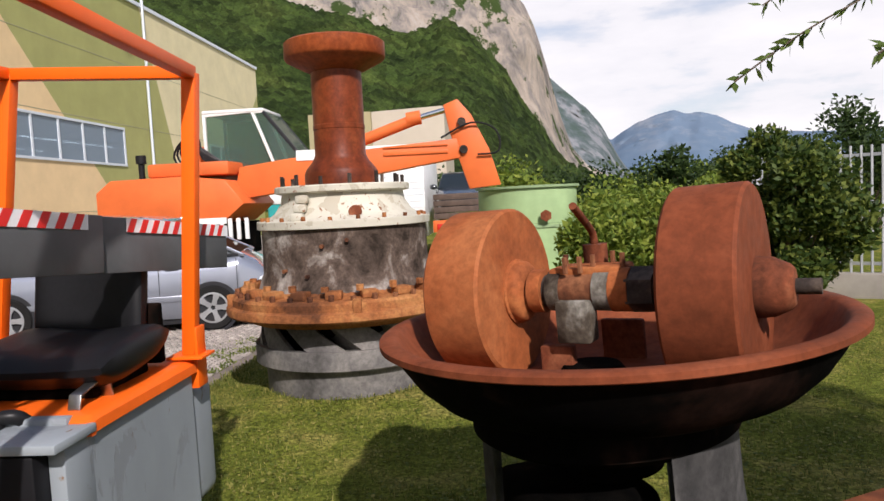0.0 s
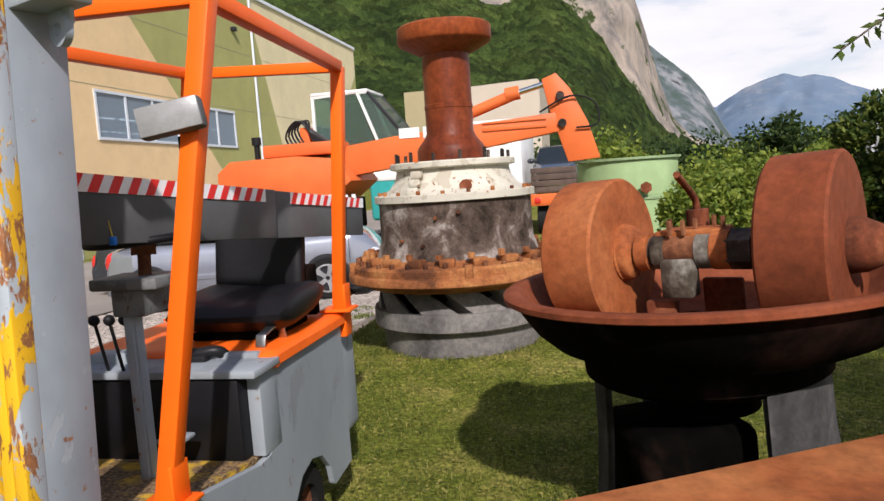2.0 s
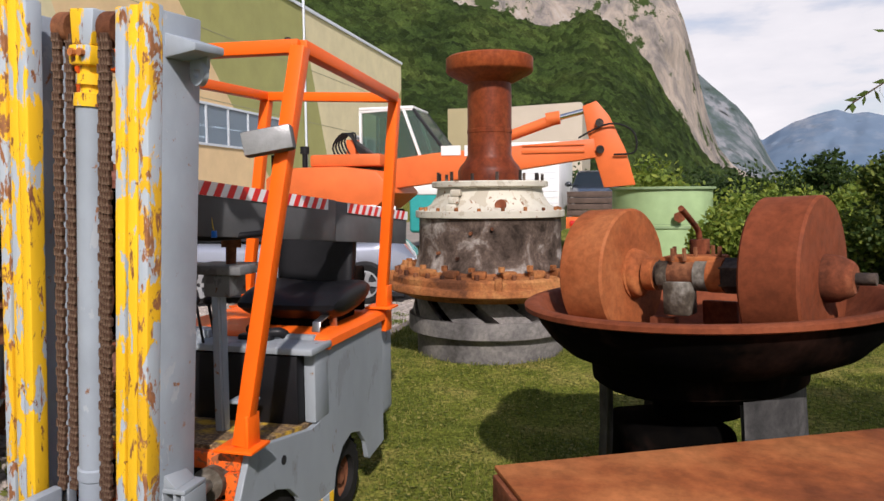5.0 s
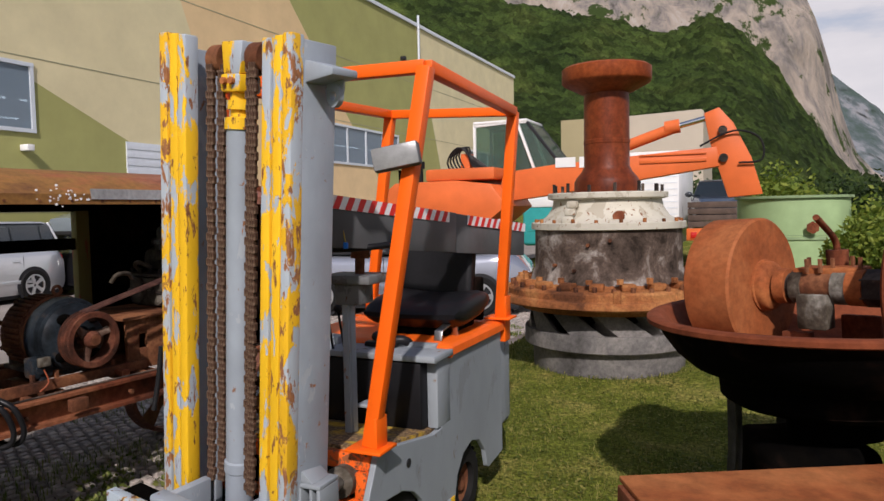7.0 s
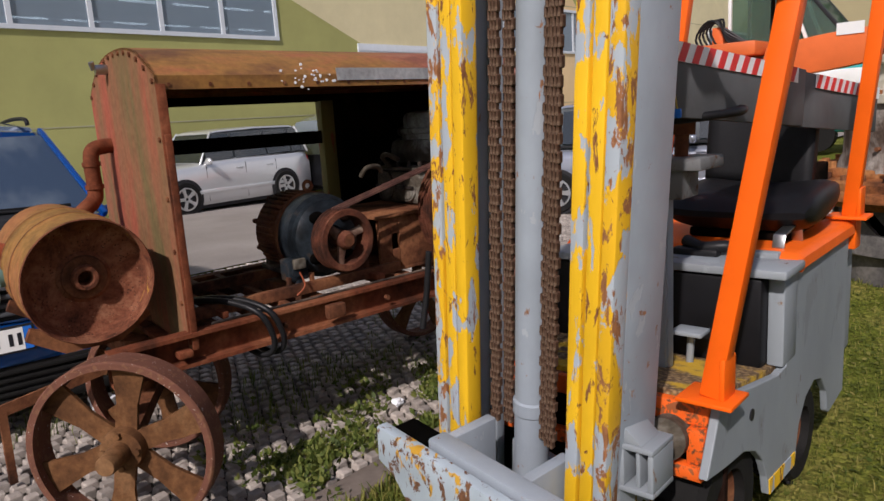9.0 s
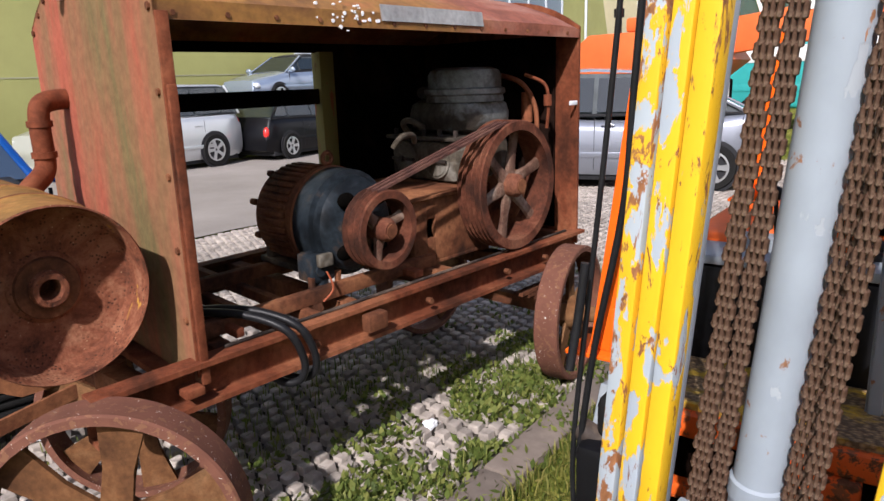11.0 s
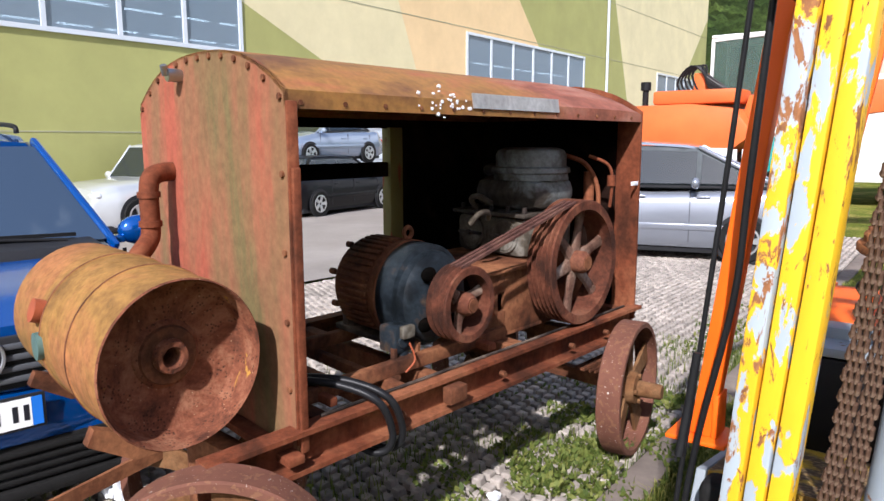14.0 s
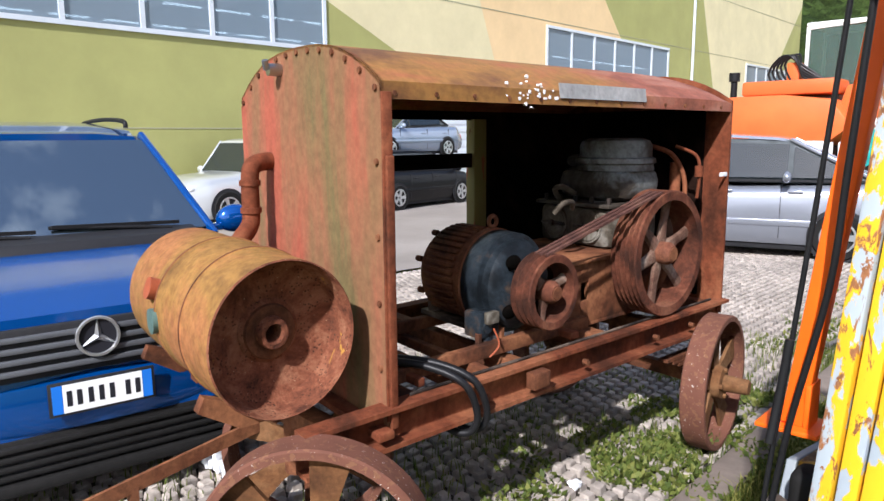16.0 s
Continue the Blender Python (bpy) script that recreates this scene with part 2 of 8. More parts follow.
mat_plain("teal_paint", (0.03, 0.30, 0.29), 0.45, 0.0, 4.0, 0.08, 0.04)
mat_plain("tank_green", (0.30, 0.42, 0.21), 0.6, 0.0, 3.0, 0.12, 0.1)
mat_plain("tank_rim", (0.22, 0.30, 0.16), 0.6, 0.0, 5.0, 0.2, 0.1)
mat_plain("car_blue", (0.003, 0.085, 0.36), 0.16, 0.55, 3.0, 0.03, 0.0, 0.9)
mat_plain("car_silver", (0.32, 0.34, 0.39), 0.25, 0.6, 3.0, 0.03, 0.0, 0.8)
mat_plain("car_bluegrey", (0.30, 0.36, 0.46), 0.25, 0.6, 3.0, 0.03, 0.0, 0.8)
mat_plain("car_lightsilver", (0.60, 0.62, 0.63), 0.28, 0.5, 3.0, 0.03, 0.0, 0.8)
mat_plain("car_black", (0.003, 0.003, 0.004), 0.4, 0.0, 3.0, 0.05, 0.0, 0.2)
mat_plain("car_trim", (0.020, 0.020, 0.022), 0.55, 0.0, 30.0, 0.1, 0.1)
mat_plain("alloy", (0.62, 0.63, 0.64), 0.3, 0.8, 10.0, 0.05, 0.0)
mat_plain("lamp_red", (0.55, 0.02, 0.015), 0.15, 0.0, 10.0, 0.05, 0.0, 1.0)
mat_plain("lamp_clear", (0.70, 0.72, 0.74), 0.10, 0.3, 10.0, 0.05, 0.0, 1.0)
mat_plain("plate_white", (0.80, 0.80, 0.78), 0.4, 0.0, 10.0, 0.03, 0.0)
mat_plain("plate_blue", (0.02, 0.16, 0.60), 0.4, 0.0, 10.0, 0.03, 0.0)
mat_plain("ink_black", (0.02, 0.02, 0.025), 0.4, 0.0, 10.0, 0.03, 0.0)
mat_plain("kerb_stone", (0.185, 0.150, 0.125), 0.9, 0.0, 14.0, 0.2, 0.5)
mat_plain("wall_yellow", (0.68, 0.60, 0.36), 0.8, 0.0, 0.8, 0.03, 0.05)
mat_plain("wall_peach", (0.74, 0.53, 0.28), 0.8, 0.0, 0.8, 0.03, 0.05)
mat_plain("wall_green", (0.33, 0.33, 0.115), 0.8, 0.0, 0.8, 0.04, 0.05)
mat_plain("wall_joint", (0.34, 0.33, 0.22), 0.9, 0.0, 5.0, 0.1, 0.1)
mat_plain("window_frame", (0.62, 0.66, 0.70), 0.4, 0.3, 5.0, 0.03, 0.0)
mat_plain("shutter_white", (0.62, 0.66, 0.70), 0.5, 0.0, 5.0, 0.05, 0.05)
mat_plain("shed_beige", (0.46, 0.40, 0.32), 0.8, 0.0, 0.6, 0.05, 0.05)
mat_plain("shed_tan", (0.34, 0.29, 0.165), 0.8, 0.0, 0.6, 0.05, 0.05)
mat_plain("concrete", (0.34, 0.31, 0.27), 0.9, 0.0, 4.0, 0.15, 0.3)
mat_plain("fence_iron", (0.34, 0.35, 0.36), 0.5, 0.4, 10.0, 0.1, 0.05)
mat_plain("litter_white", (0.75, 0.76, 0.78), 0.5, 0.0, 20.0, 0.1, 0.1)
mat_plain("cord_yellow", (0.50, 0.36, 0.06), 0.6, 0.0, 40.0, 0.1, 0.1)
mat_plain("hoseblack", (0.012, 0.012, 0.013), 0.4, 0.0, 60.0, 0.2, 0.1)
mat_plain("copper_red", (0.28, 0.07, 0.03), 0.5, 0.0, 30.0, 0.2, 0.1)
mat_glass("car_glass", (0.45, 0.50, 0.52), 0.72, 0.01, ior=5.4)
MATS["car_glass"].node_tree.nodes["Principled BSDF"].inputs["Specular Tint"].default_value = (0.80, 0.92, 1.0, 1)
mat_glass("tinted_glass", (0.42, 0.50, 0.52), 0.62, 0.02, (0.022, 0.030, 0.034), ior=1.9)
mat_glass("cab_glass", (0.62, 0.80, 0.72), 0.45, 0.03, (0.09, 0.13, 0.11))
# pale blue base colour stands in for the sky reflected in the hall windows
mat_glass("window_glass", (0.30, 0.36, 0.42), 0.60, 0.03, (0.23, 0.30, 0.36))
mat_paint("turbine_cream", (0.52, 0.49, 0.40), (0.40, 0.36, 0.28), (0.26, 0.10, 0.04), 0.55, 7.0, (1, 1, 0.8), 0.7, 0.60)
mat_rust("leg_iron", (0.022, 0.022, 0.022), (0.050, 0.048, 0.047), (0.10, 0.096, 0.092), 4.0, rough=0.7)


def mat_chips():
    m, nt, b = shader("floor_chips")
    v = coords(nt)
    n = nt.nodes.new("ShaderNodeTexVoronoi")
    n.inputs["Scale"].default_value = 70
    nt.links.new(v, n.inputs["Vector"])
    c = blend(nt, ramp(nt, fbm(nt, v, 7, 5), [(0.40, 0.0), (0.50, 1.0)]), (0.58, 0.35, 0.02), ramp(nt, n.outputs["Distance"], [(0.1, (0.40, 0.26, 0.12)), (0.6, (0.12, 0.07, 0.03))]))
    nt.links.new(c, b.inputs["Base Color"])
    b.inputs["Roughness"].default_value = 0.9
    bump(nt, b, n.outputs["Distance"], 0.8, 0.006)


mat_chips()


def mat_pitted():
    """Deep-pitted rust: red-brown ground, dark pits, small pale and yellow flecks."""
    m, nt, b = shader("pitted_rust")
    v = coords(nt)
    c = ramp(nt, fbm(nt, v, 9, 7, 0.7, 0.3), [(0.36, (0.060, 0.022, 0.013)), (0.5, (0.165, 0.056, 0.029)), (0.66, (0.27, 0.125, 0.07))])
    n = nt.nodes.new("ShaderNodeTexVoronoi")
    n.inputs["Scale"].default_value = 90
    nt.links.new(v, n.inputs["Vector"])
    pit = blend(nt, 1.0, ramp(nt, n.outputs["Distance"], [(0.14, 0.9), (0.34, 0.0)]), ramp(nt, fbm(nt, v, 16, 4), [(0.44, 0.0), (0.54, 1.0)]), "MULTIPLY")
    c = blend(nt, pit, c, (0.025, 0.012, 0.008))
    n2 = nt.nodes.new("ShaderNodeTexVoronoi")
    n2.inputs["Scale"].default_value = 45
    nt.links.new(v, n2.inputs["Vector"])
    c = blend(nt, ramp(nt, n2.outputs["Distance"], [(0.045, 0.8), (0.07, 0.0)]), c, (0.50, 0.36, 0.22))
    c = blend(nt, ramp(nt, fbm(nt, v, 11, 5, 0.6, 0.5), [(0.66, 0.0), (0.70, 0.8)]), c, (0.42, 0.22, 0.04))
    nt.links.new(c, b.inputs["Base Color"])
    b.inputs["Roughness"].default_value = 0.85
    b.inputs["Specular IOR Level"].default_value = 0.15
    bump(nt, b, n.outputs["Distance"], 0.5, 0.004)


mat_pitted()


def mat_hood_roof():
    """Sheet roof: ochre primer showing forward, faded red left towards the rear, streaks and rust between."""
    m, nt, b = shader("hood_roof")
    v = coords(nt, (1, 0.45, 1))
    v0 = coords(nt)
    ochre = ramp(nt, fbm(nt, v, 5, 6, 0.65, 0.3), [(0.34, (0.13, 0.055, 0.022)), (0.5, (0.26, 0.125, 0.032)), (0.66, (0.30, 0.10, 0.04))])
    red = ramp(nt, fbm(nt, v, 6, 6, 0.65, 0.3), [(0.34, (0.15, 0.05, 0.028)), (0.5, (0.26, 0.085, 0.05)), (0.66, (0.33, 0.15, 0.10))])
    sp = nt.nodes.new("ShaderNodeSeparateXYZ")
    nt.links.new(v0, sp.inputs[0])
    ad = nt.nodes.new("ShaderNodeMath")
    ad.operation = "ADD"
    nt.links.new(sp.outputs["Y"], ad.inputs[0])
    nt.links.new(fbm(nt, v0, 3.0, 6, 0.6), ad.inputs[1])
    mr = nt.nodes.new("ShaderNodeMapRange")
    mr.inputs["From Min"].default_value, mr.inputs["From Max"].default_value = 1.55, 2.0
    nt.links.new(ad.outputs[0], mr.inputs["Value"])
    c = blend(nt, mr.outputs[0], ochre, red)
    c = blend(nt, 0.5, c, ramp(nt, fbm(nt, v0, 30, 7, 0.7), [(0.36, 0.6), (0.64, 1.3)]), "MULTIPLY")
    nt.links.new(c, b.inputs["Base Color"])
    b.inputs["Roughness"].default_value = 0.62
    b.inputs["Specular IOR Level"].default_value = 0.3
    bump(nt, b, fbm(nt, v0, 40, 6, 0.7), 0.12, 0.004)


mat_hood_roof()
mat_plain("plate_alu", (0.40, 0.40, 0.38), 0.45, 0.7, 40.0, 0.25, 0.5)
mat_rust("motor_blue", (0.006, 0.008, 0.010), (0.020, 0.027, 0.034), (0.13, 0.07, 0.032), 11.0, rough=0.5)
mat_rust("engine_cyl", (0.018, 0.011, 0.007), (0.060, 0.050, 0.040), (0.20, 0.215, 0.21), 8.0, rough=0.6)
mat_rust("belt_brown", (0.05, 0.025, 0.02), (0.10, 0.045, 0.035), (0.14, 0.07, 0.05), 20.0)
mat_plain("gauge_green", (0.10, 0.17, 0.15), 0.5, 0.3, 30.0, 0.3, 0.2)
mat_paint("wheel_rust", (0.14, 0.055, 0.034), (0.17, 0.078, 0.042), (0.80, 0.75, 0.68), 0.56, 40.0, (1, 1, 1), 0.85, 0.645)
mat_rust("wheel_inner", (0.06, 0.026, 0.012), (0.135, 0.060, 0.024), (0.20, 0.105, 0.048), 7.0)
mat_plain("cabin_dark", (0.075, 0.085, 0.09), 0.7, 0.0, 6.0, 0.3, 0.0)
mat_plain("grille_grey", (0.10, 0.105, 0.115), 0.35, 0.2, 20.0, 0.08, 0.05)
mat_plain("car_darkgrey", (0.030, 0.034, 0.040), 0.25, 0.3, 3.0, 0.05, 0.0, 0.8)
mat_plain("plank_brown", (0.10, 0.070, 0.055), 0.85, 0.0, 8.0, 0.25, 0.3)


# ---------------------------------------------------------------- building tools
def link_mesh(name, bm, material, smooth=False):
    me = bpy.data.meshes.new(name)
    bm.normal_update()
    bm.to_mesh(me)
    bm.free()
    if smooth:
        me.shade_smooth()
        me.set_sharp_from_angle(angle=radians(38))
    for m in (material if isinstance(material, (list, tuple)) else [material]):
        me.materials.append(M[m])
    return new(name, me)


def part(name, bm, material, parent=None, label="", smooth=True):
    """One mesh object under a thing (or under a part of it)."""
    ob = link_mesh(name, bm, material, smooth)
    if parent is not None:
        ob.parent = parent
    if label:
        ob["label"] = label
    return ob


def thing(name, m, label, category, group="", kind=""):
    """An Empty at the base of a thing; its parts hang under it."""
    ob = new(name)
    ob.empty_display_size = 0.1
    ob.matrix_world = m
    return tagged(ob, label, category, group, kind)


def shift(bm, verts, m):
    bmesh.ops.transform(bm, matrix=m, verts=verts)


def box(bm, lo, hi, bevel=0.0, m=None, seg=2):
    lo, hi = Vector(lo), Vector(hi)
    r = bmesh.ops.create_cube(bm, size=1.0)
    vs = r["verts"]
    for v in vs:
        v.co = Vector([(lo[i] + hi[i]) / 2 + v.co[i] * (hi[i] - lo[i]) for i in range(3)])
    if bevel:
        es = list({e for v in vs for e in v.link_edges})
        r = bmesh.ops.bevel(bm, geom=es, offset=bevel, segments=seg, profile=0.5, affect="EDGES", clamp_overlap=True)
        vs = list({v for f in r["faces"] for v in f.verts} | {v for v in vs if v.is_valid})
    if m is not None:
        shift(bm, vs, m)
    return vs


def turn_to(axis):
    return Vector((0, 0, 1)).rotation_difference(Vector(axis).normalized()).to_matrix().to_4x4()


def rod(bm, a, b, r, r2=None, n=16, caps=True):
    """A round bar from a to b."""
    a, b = Vector(a), Vector(b)
    d = b - a
    g = bmesh.ops.create_cone(bm, cap_ends=caps, segments=n, radius1=r, radius2=r if r2 is None else r2, depth=d.length)
    shift(bm, g["verts"], Matrix.Translation((a + b) / 2) @ turn_to(d))
    return g["verts"]


def lathe(bm, profile, n=48, m=None, closed=False, arc=None):
    """Turns (radius, height) points round the z axis."""
    rings = []
    full = arc is None
    steps = n if full else n + 1
    for r, z in profile:
        rings.append([bm.verts.new((r * math.cos((i / n) * (math.tau if full else arc)), r * math.sin((i / n) * (math.tau if full else arc)), z)) for i in range(steps)])
    pairs = list(zip(rings, rings[1:])) + ([(rings[-1], rings[0])] if closed else [])
    for a, b in pairs:
        for i in range(n if full else n):
            j = (i + 1) % steps
            bm.faces.new((a[i], a[j], b[j], b[i]))
    vs = [v for r in rings for v in r]
    if m is not None:
        shift(bm, vs, m)
    return vs


def prism(bm, pts, depth, m=None, bevel=0.0):
    """Extrudes a polygon given in x, z along +y by depth."""
    a = [bm.verts.new((x, 0, z)) for x, z in pts]
    b = [bm.verts.new((x, depth, z)) for x, z in pts]
    n = len(pts)
    fs = [bm.faces.new(a), bm.faces.new(b[::-1])]
    for i in range(n):
        fs.append(bm.faces.new((a[(i + 1) % n], a[i], b[i], b[(i + 1) % n])))
    bmesh.ops.recalc_face_normals(bm, faces=fs)
    vs = a + b
    if bevel:
        es = list({e for f in fs for e in f.edges})
        r = bmesh.ops.bevel(bm, geom=es, offset=bevel, segments=2, profile=0.5, affect="EDGES", clamp_overlap=True)
        vs = list({v for f in r["faces"] for v in f.verts} | {v for v in vs if v.is_valid})
    if m is not None:
        shift(bm, vs, m)
    return vs


def bar(bm, a, b, w, h, up=(0, 0, 1), bevel=0.0):
    """A square bar from a to b, w wide and h high."""
    a, b = Vector(a), Vector(b)
    d = (b - a).normalized()
    side = d.cross(Vector(up))
    side.normalize()
    top = side.cross(d)
    m = Matrix.Identity(4)
    for i in range(3):
        m[i][0], m[i][1], m[i][2], m[i][3] = side[i], d[i], top[i], a[i]
    return box(bm, (-w / 2, 0, -h / 2), (w / 2, (b - a).length, h / 2), bevel, m)


def tube(bm, pts, r, n=10, smooth_steps=5):
    """A hose or wire through the points (smoothed)."""
    P = [Vector(p) for p in pts]
    Q = []
    for i in range(len(P) - 1):
        p0, p1, p2, p3 = P[max(i - 1, 0)], P[i], P[i + 1], P[min(i + 2, len(P) - 1)]
        for k in range(smooth_steps):
            t = k / smooth_steps
            Q.append(0.5 * ((2 * p1) + (p2 - p0) * t + (2 * p0 - 5 * p1 + 4 * p2 - p3) * t * t + (3 * p1 - p0 - 3 * p2 + p3) * t ** 3))
    Q.append(P[-1])
    rings, ref = [], Vector((0.3, 0.2, 1)).normalized()
    for i, q in enumerate(Q):
        d = (Q[min(i + 1, len(Q) - 1)] - Q[max(i - 1, 0)]).normalized()
        s = d.cross(ref)
        if s.length < 0.05:
            s = d.cross(Vector((1, 0, 0)))
        s.normalize()
        u = s.cross(d)
        ref = u if abs(d.dot(u)) < 0.9 else ref
        rings.append([bm.verts.new(q + (s * math.cos(math.tau * k / n) + u * math.sin(math.tau * k / n)) * r) for k in range(n)])
    for a, b in zip(rings, rings[1:]):
        for k in range(n):
            bm.faces.new((a[k], a[(k + 1) % n], b[(k + 1) % n], b[k]))
    bm.faces.new(rings[0][::-1])
    bm.faces.new(rings[-1])


def loft(bm, sections, cap=True):
    """Joins sections (lists of equally many points) one after another."""
    rings = [[bm.verts.new(p) for p in s] for s in sections]
    n = len(rings[0])
    fs = []
    for a, b in zip(rings, rings[1:]):
        for i in range(n):
            fs.append(bm.faces.new((a[i], a[(i + 1) % n], b[(i + 1) % n], b[i])))
    if cap:
        fs += [bm.faces.new(rings[0][::-1]), bm.faces.new(rings[-1])]
    bmesh.ops.recalc_face_normals(bm, faces=fs)
    return fs


def sheet(bm, pts, thick):
    """A flat pane through the points, with thickness along its normal."""
    P = [Vector(p) for p in pts]
    n = sum((P[i].cross(P[(i + 1) % len(P)]) for i in range(len(P))), Vector()).normalized() * thick
    a = [bm.verts.new(p) for p in P]
    b = [bm.verts.new(p + n) for p in P]
    k = len(P)
    fs = [bm.faces.new(a[::-1]), bm.faces.new(b)]
    for i in range(k):
        fs.append(bm.faces.new((a[i], a[(i + 1) % k], b[(i + 1) % k], b[i])))
    bmesh.ops.recalc_face_normals(bm, faces=fs)


def B():
    return bmesh.new()


ALONG_X = pose(0, 0, 0, 0, 90, 0)
ALONG_Y = pose(0, 0, 0, -90, 0, 0)


def smoothstep(a, b, x):
    t = min(1.0, max(0.0, (x - a) / (b - a)))
    return t * t * (3 - 2 * t)


def kerb_x(y):
    return -2.36


def ground_z(x, y):
    """Height of the ground: level round the machines, falling gently towards the yard."""
    yard = -0.02 * min(10.0, max(0.0, -x - 4.0)) - 0.025 * (min(max(y, 4.0), 9.0) - 4.0)
    lawn = 0.07 * smoothstep(3.6, 5.0, y) * smoothstep(-2.2, -1.3, x) - 0.03 * max(0.0, min(y, 18.0) - 8.0) - 0.025 * max(0.0, min(x, 4.0) - 1.5)
    k = smoothstep(-0.3, 1.2, x - kerb_x(y))
    return yard + (lawn - yard) * k


# ---------------------------------------------------------------- ground, yard, hills, buildings
def mat_grass():
    m, nt, b = shader("grass_soil")
    v = coords(nt, space="World")
    c = ramp(nt, fbm(nt, v, 1.4, 8, 0.65), [(0.30, (0.066, 0.088, 0.014)), (0.5, (0.160, 0.176, 0.028)), (0.66, (0.34, 0.28, 0.085))])
    c = blend(nt, ramp(nt, fbm(nt, v, 26, 6, 0.7), [(0.42, 0.0), (0.68, 0.85)]), c, (0.065, 0.082, 0.012))
    leaf = nt.nodes.new("ShaderNodeTexVoronoi")
    leaf.inputs["Scale"].default_value = 55
    nt.links.new(v, leaf.inputs["Vector"])
    sp = nt.nodes.new("ShaderNodeSeparateColor")
    nt.links.new(leaf.outputs["Color"], sp.inputs[0])
    c = blend(nt, 0.8, c, ramp(nt, sp.outputs[0], [(0.0, 0.45), (0.6, 1.0), (1.0, 1.55)]), "MULTIPLY")
    nt.links.new(c, b.inputs["Base Color"])
    b.inputs["Roughness"].default_value = 0.95
    b.inputs["Specular IOR Level"].default_value = 0.05
    bump(nt, b, fbm(nt, v, 60, 8, 0.75), 0.7, 0.02)


def mat_asphalt():
    m, nt, b = shader("asphalt")
    v = coords(nt, space="World")
    c = ramp(nt, fbm(nt, v, 0.5, 6, 0.6), [(0.3, (0.20, 0.175, 0.155)), (0.7, (0.31, 0.275, 0.245))])
    c = blend(nt, 0.5, c, ramp(nt, fbm(nt, v, 40, 6, 0.7), [(0.3, 0.7), (0.7, 1.15)]), "MULTIPLY")
    nt.links.new(c, b.inputs["Base Color"])
    b.inputs["Roughness"].default_value = 0.9
    bump(nt, b, fbm(nt, v, 90, 4), 0.3, 0.004)


def mat_paver_soil():
    m, nt, b = shader("joint_soil")
    v = coords(nt, space="World")
    c = ramp(nt, fbm(nt, v, 3.5, 7, 0.7), [(0.3, (0.022, 0.018, 0.013)), (0.6, (0.055, 0.045, 0.030)), (0.8, (0.04, 0.052, 0.014))])
    nt.links.new(c, b.inputs["Base Color"])
    b.inputs["Roughness"].default_value = 0.95
    bump(nt, b, fbm(nt, v, 70, 6), 0.8, 0.012)


def mat_paver(name, single):
    m, nt, b = shader(name)
    if single:
        rnd_out = nt.nodes.new("ShaderNodeObjectInfo").outputs["Random"]
    else:
        rnd_out = nt.nodes.new("ShaderNodeNewGeometry").outputs["Random Per Island"]
    v = coords(nt, space="World")
    c = ramp(nt, fbm(nt, v, 14, 6, 0.65), [(0.3, (0.25, 0.215, 0.185)), (0.7, (0.47, 0.41, 0.355))])
    c = blend(nt, 1.0, c, ramp(nt, rnd_out, [(0.0, 0.72), (1.0, 1.2)]), "MULTIPLY")
    c = blend(nt, 0.7, c, ramp(nt, fbm(nt, v, 1.2, 5, 0.6), [(0.3, 0.62), (0.65, 1.1)]), "MULTIPLY")
    nt.links.new(c, b.inputs["Base Color"])
    b.inputs["Roughness"].default_value = 0.9
    bump(nt, b, fbm(nt, v, 120, 5), 0.4, 0.004)


def mat_forest():
    """Crowns about seven metres wide, each with its own green, dark between."""
    m, nt, b = shader("forest")
    v = coords(nt, space="World")
    vor = nt.nodes.new("ShaderNodeTexVoronoi")
    vor.inputs["Scale"].default_value = 0.15
    nt.links.new(v, vor.inputs["Vector"])
    leaf = ramp(nt, fbm(nt, v, 0.02, 6, 0.6), [(0.32, (0.020, 0.036, 0.009)), (0.52, (0.042, 0.066, 0.015)), (0.70, (0.080, 0.105, 0.025))])
    sep = nt.nodes.new("ShaderNodeSeparateColor")
    nt.links.new(vor.outputs["Color"], sep.inputs[0])
    leaf = blend(nt, 0.9, leaf, ramp(nt, sep.outputs[0], [(0.0, 0.45), (0.6, 1.0), (1.0, 1.5)]), "MULTIPLY")
    leaf = blend(nt, 0.9, leaf, ramp(nt, fbm(nt, v, 0.55, 6, 0.7), [(0.32, 0.4), (0.68, 1.4)]), "MULTIPLY")
    nt.links.new(leaf, b.inputs["Base Color"])
    b.inputs["Roughness"].default_value = 0.9
    b.inputs["Specular IOR Level"].default_value = 0.1
    inv = ramp(nt, vor.outputs["Distance"], [(0.0, 1.0), (0.9, 0.0)])
    bump(nt, b, blend(nt, 0.4, inv, fbm(nt, v, 0.5, 6, 0.7)), 1.0, 6.0)


def mat_cliff():
    m, nt, b = shader("cliff")
    v = coords(nt, (1, 1, 0.55), space="World")
    v2 = coords(nt, (1, 1, 0.22), space="World")
    rock = ramp(nt, fbm(nt, v2, 0.05, 9, 0.68, 0.5), [(0.32, (0.08, 0.073, 0.068)), (0.44, (0.24, 0.215, 0.195)), (0.56, (0.40, 0.335, 0.275)), (0.70, (0.48, 0.43, 0.39))])
    veg = ramp(nt, fbm(nt, v, 0.035, 9, 0.7), [(0.545, 0.0), (0.575, 1.0)])
    c = blend(nt, veg, rock, (0.045, 0.070, 0.020))
    nt.links.new(c, b.inputs["Base Color"])
    b.inputs["Roughness"].default_value = 0.95
    b.inputs["Specular IOR Level"].default_value = 0.1
    bump(nt, b, fbm(nt, v2, 0.09, 9, 0.7), 1.0, 8.0)


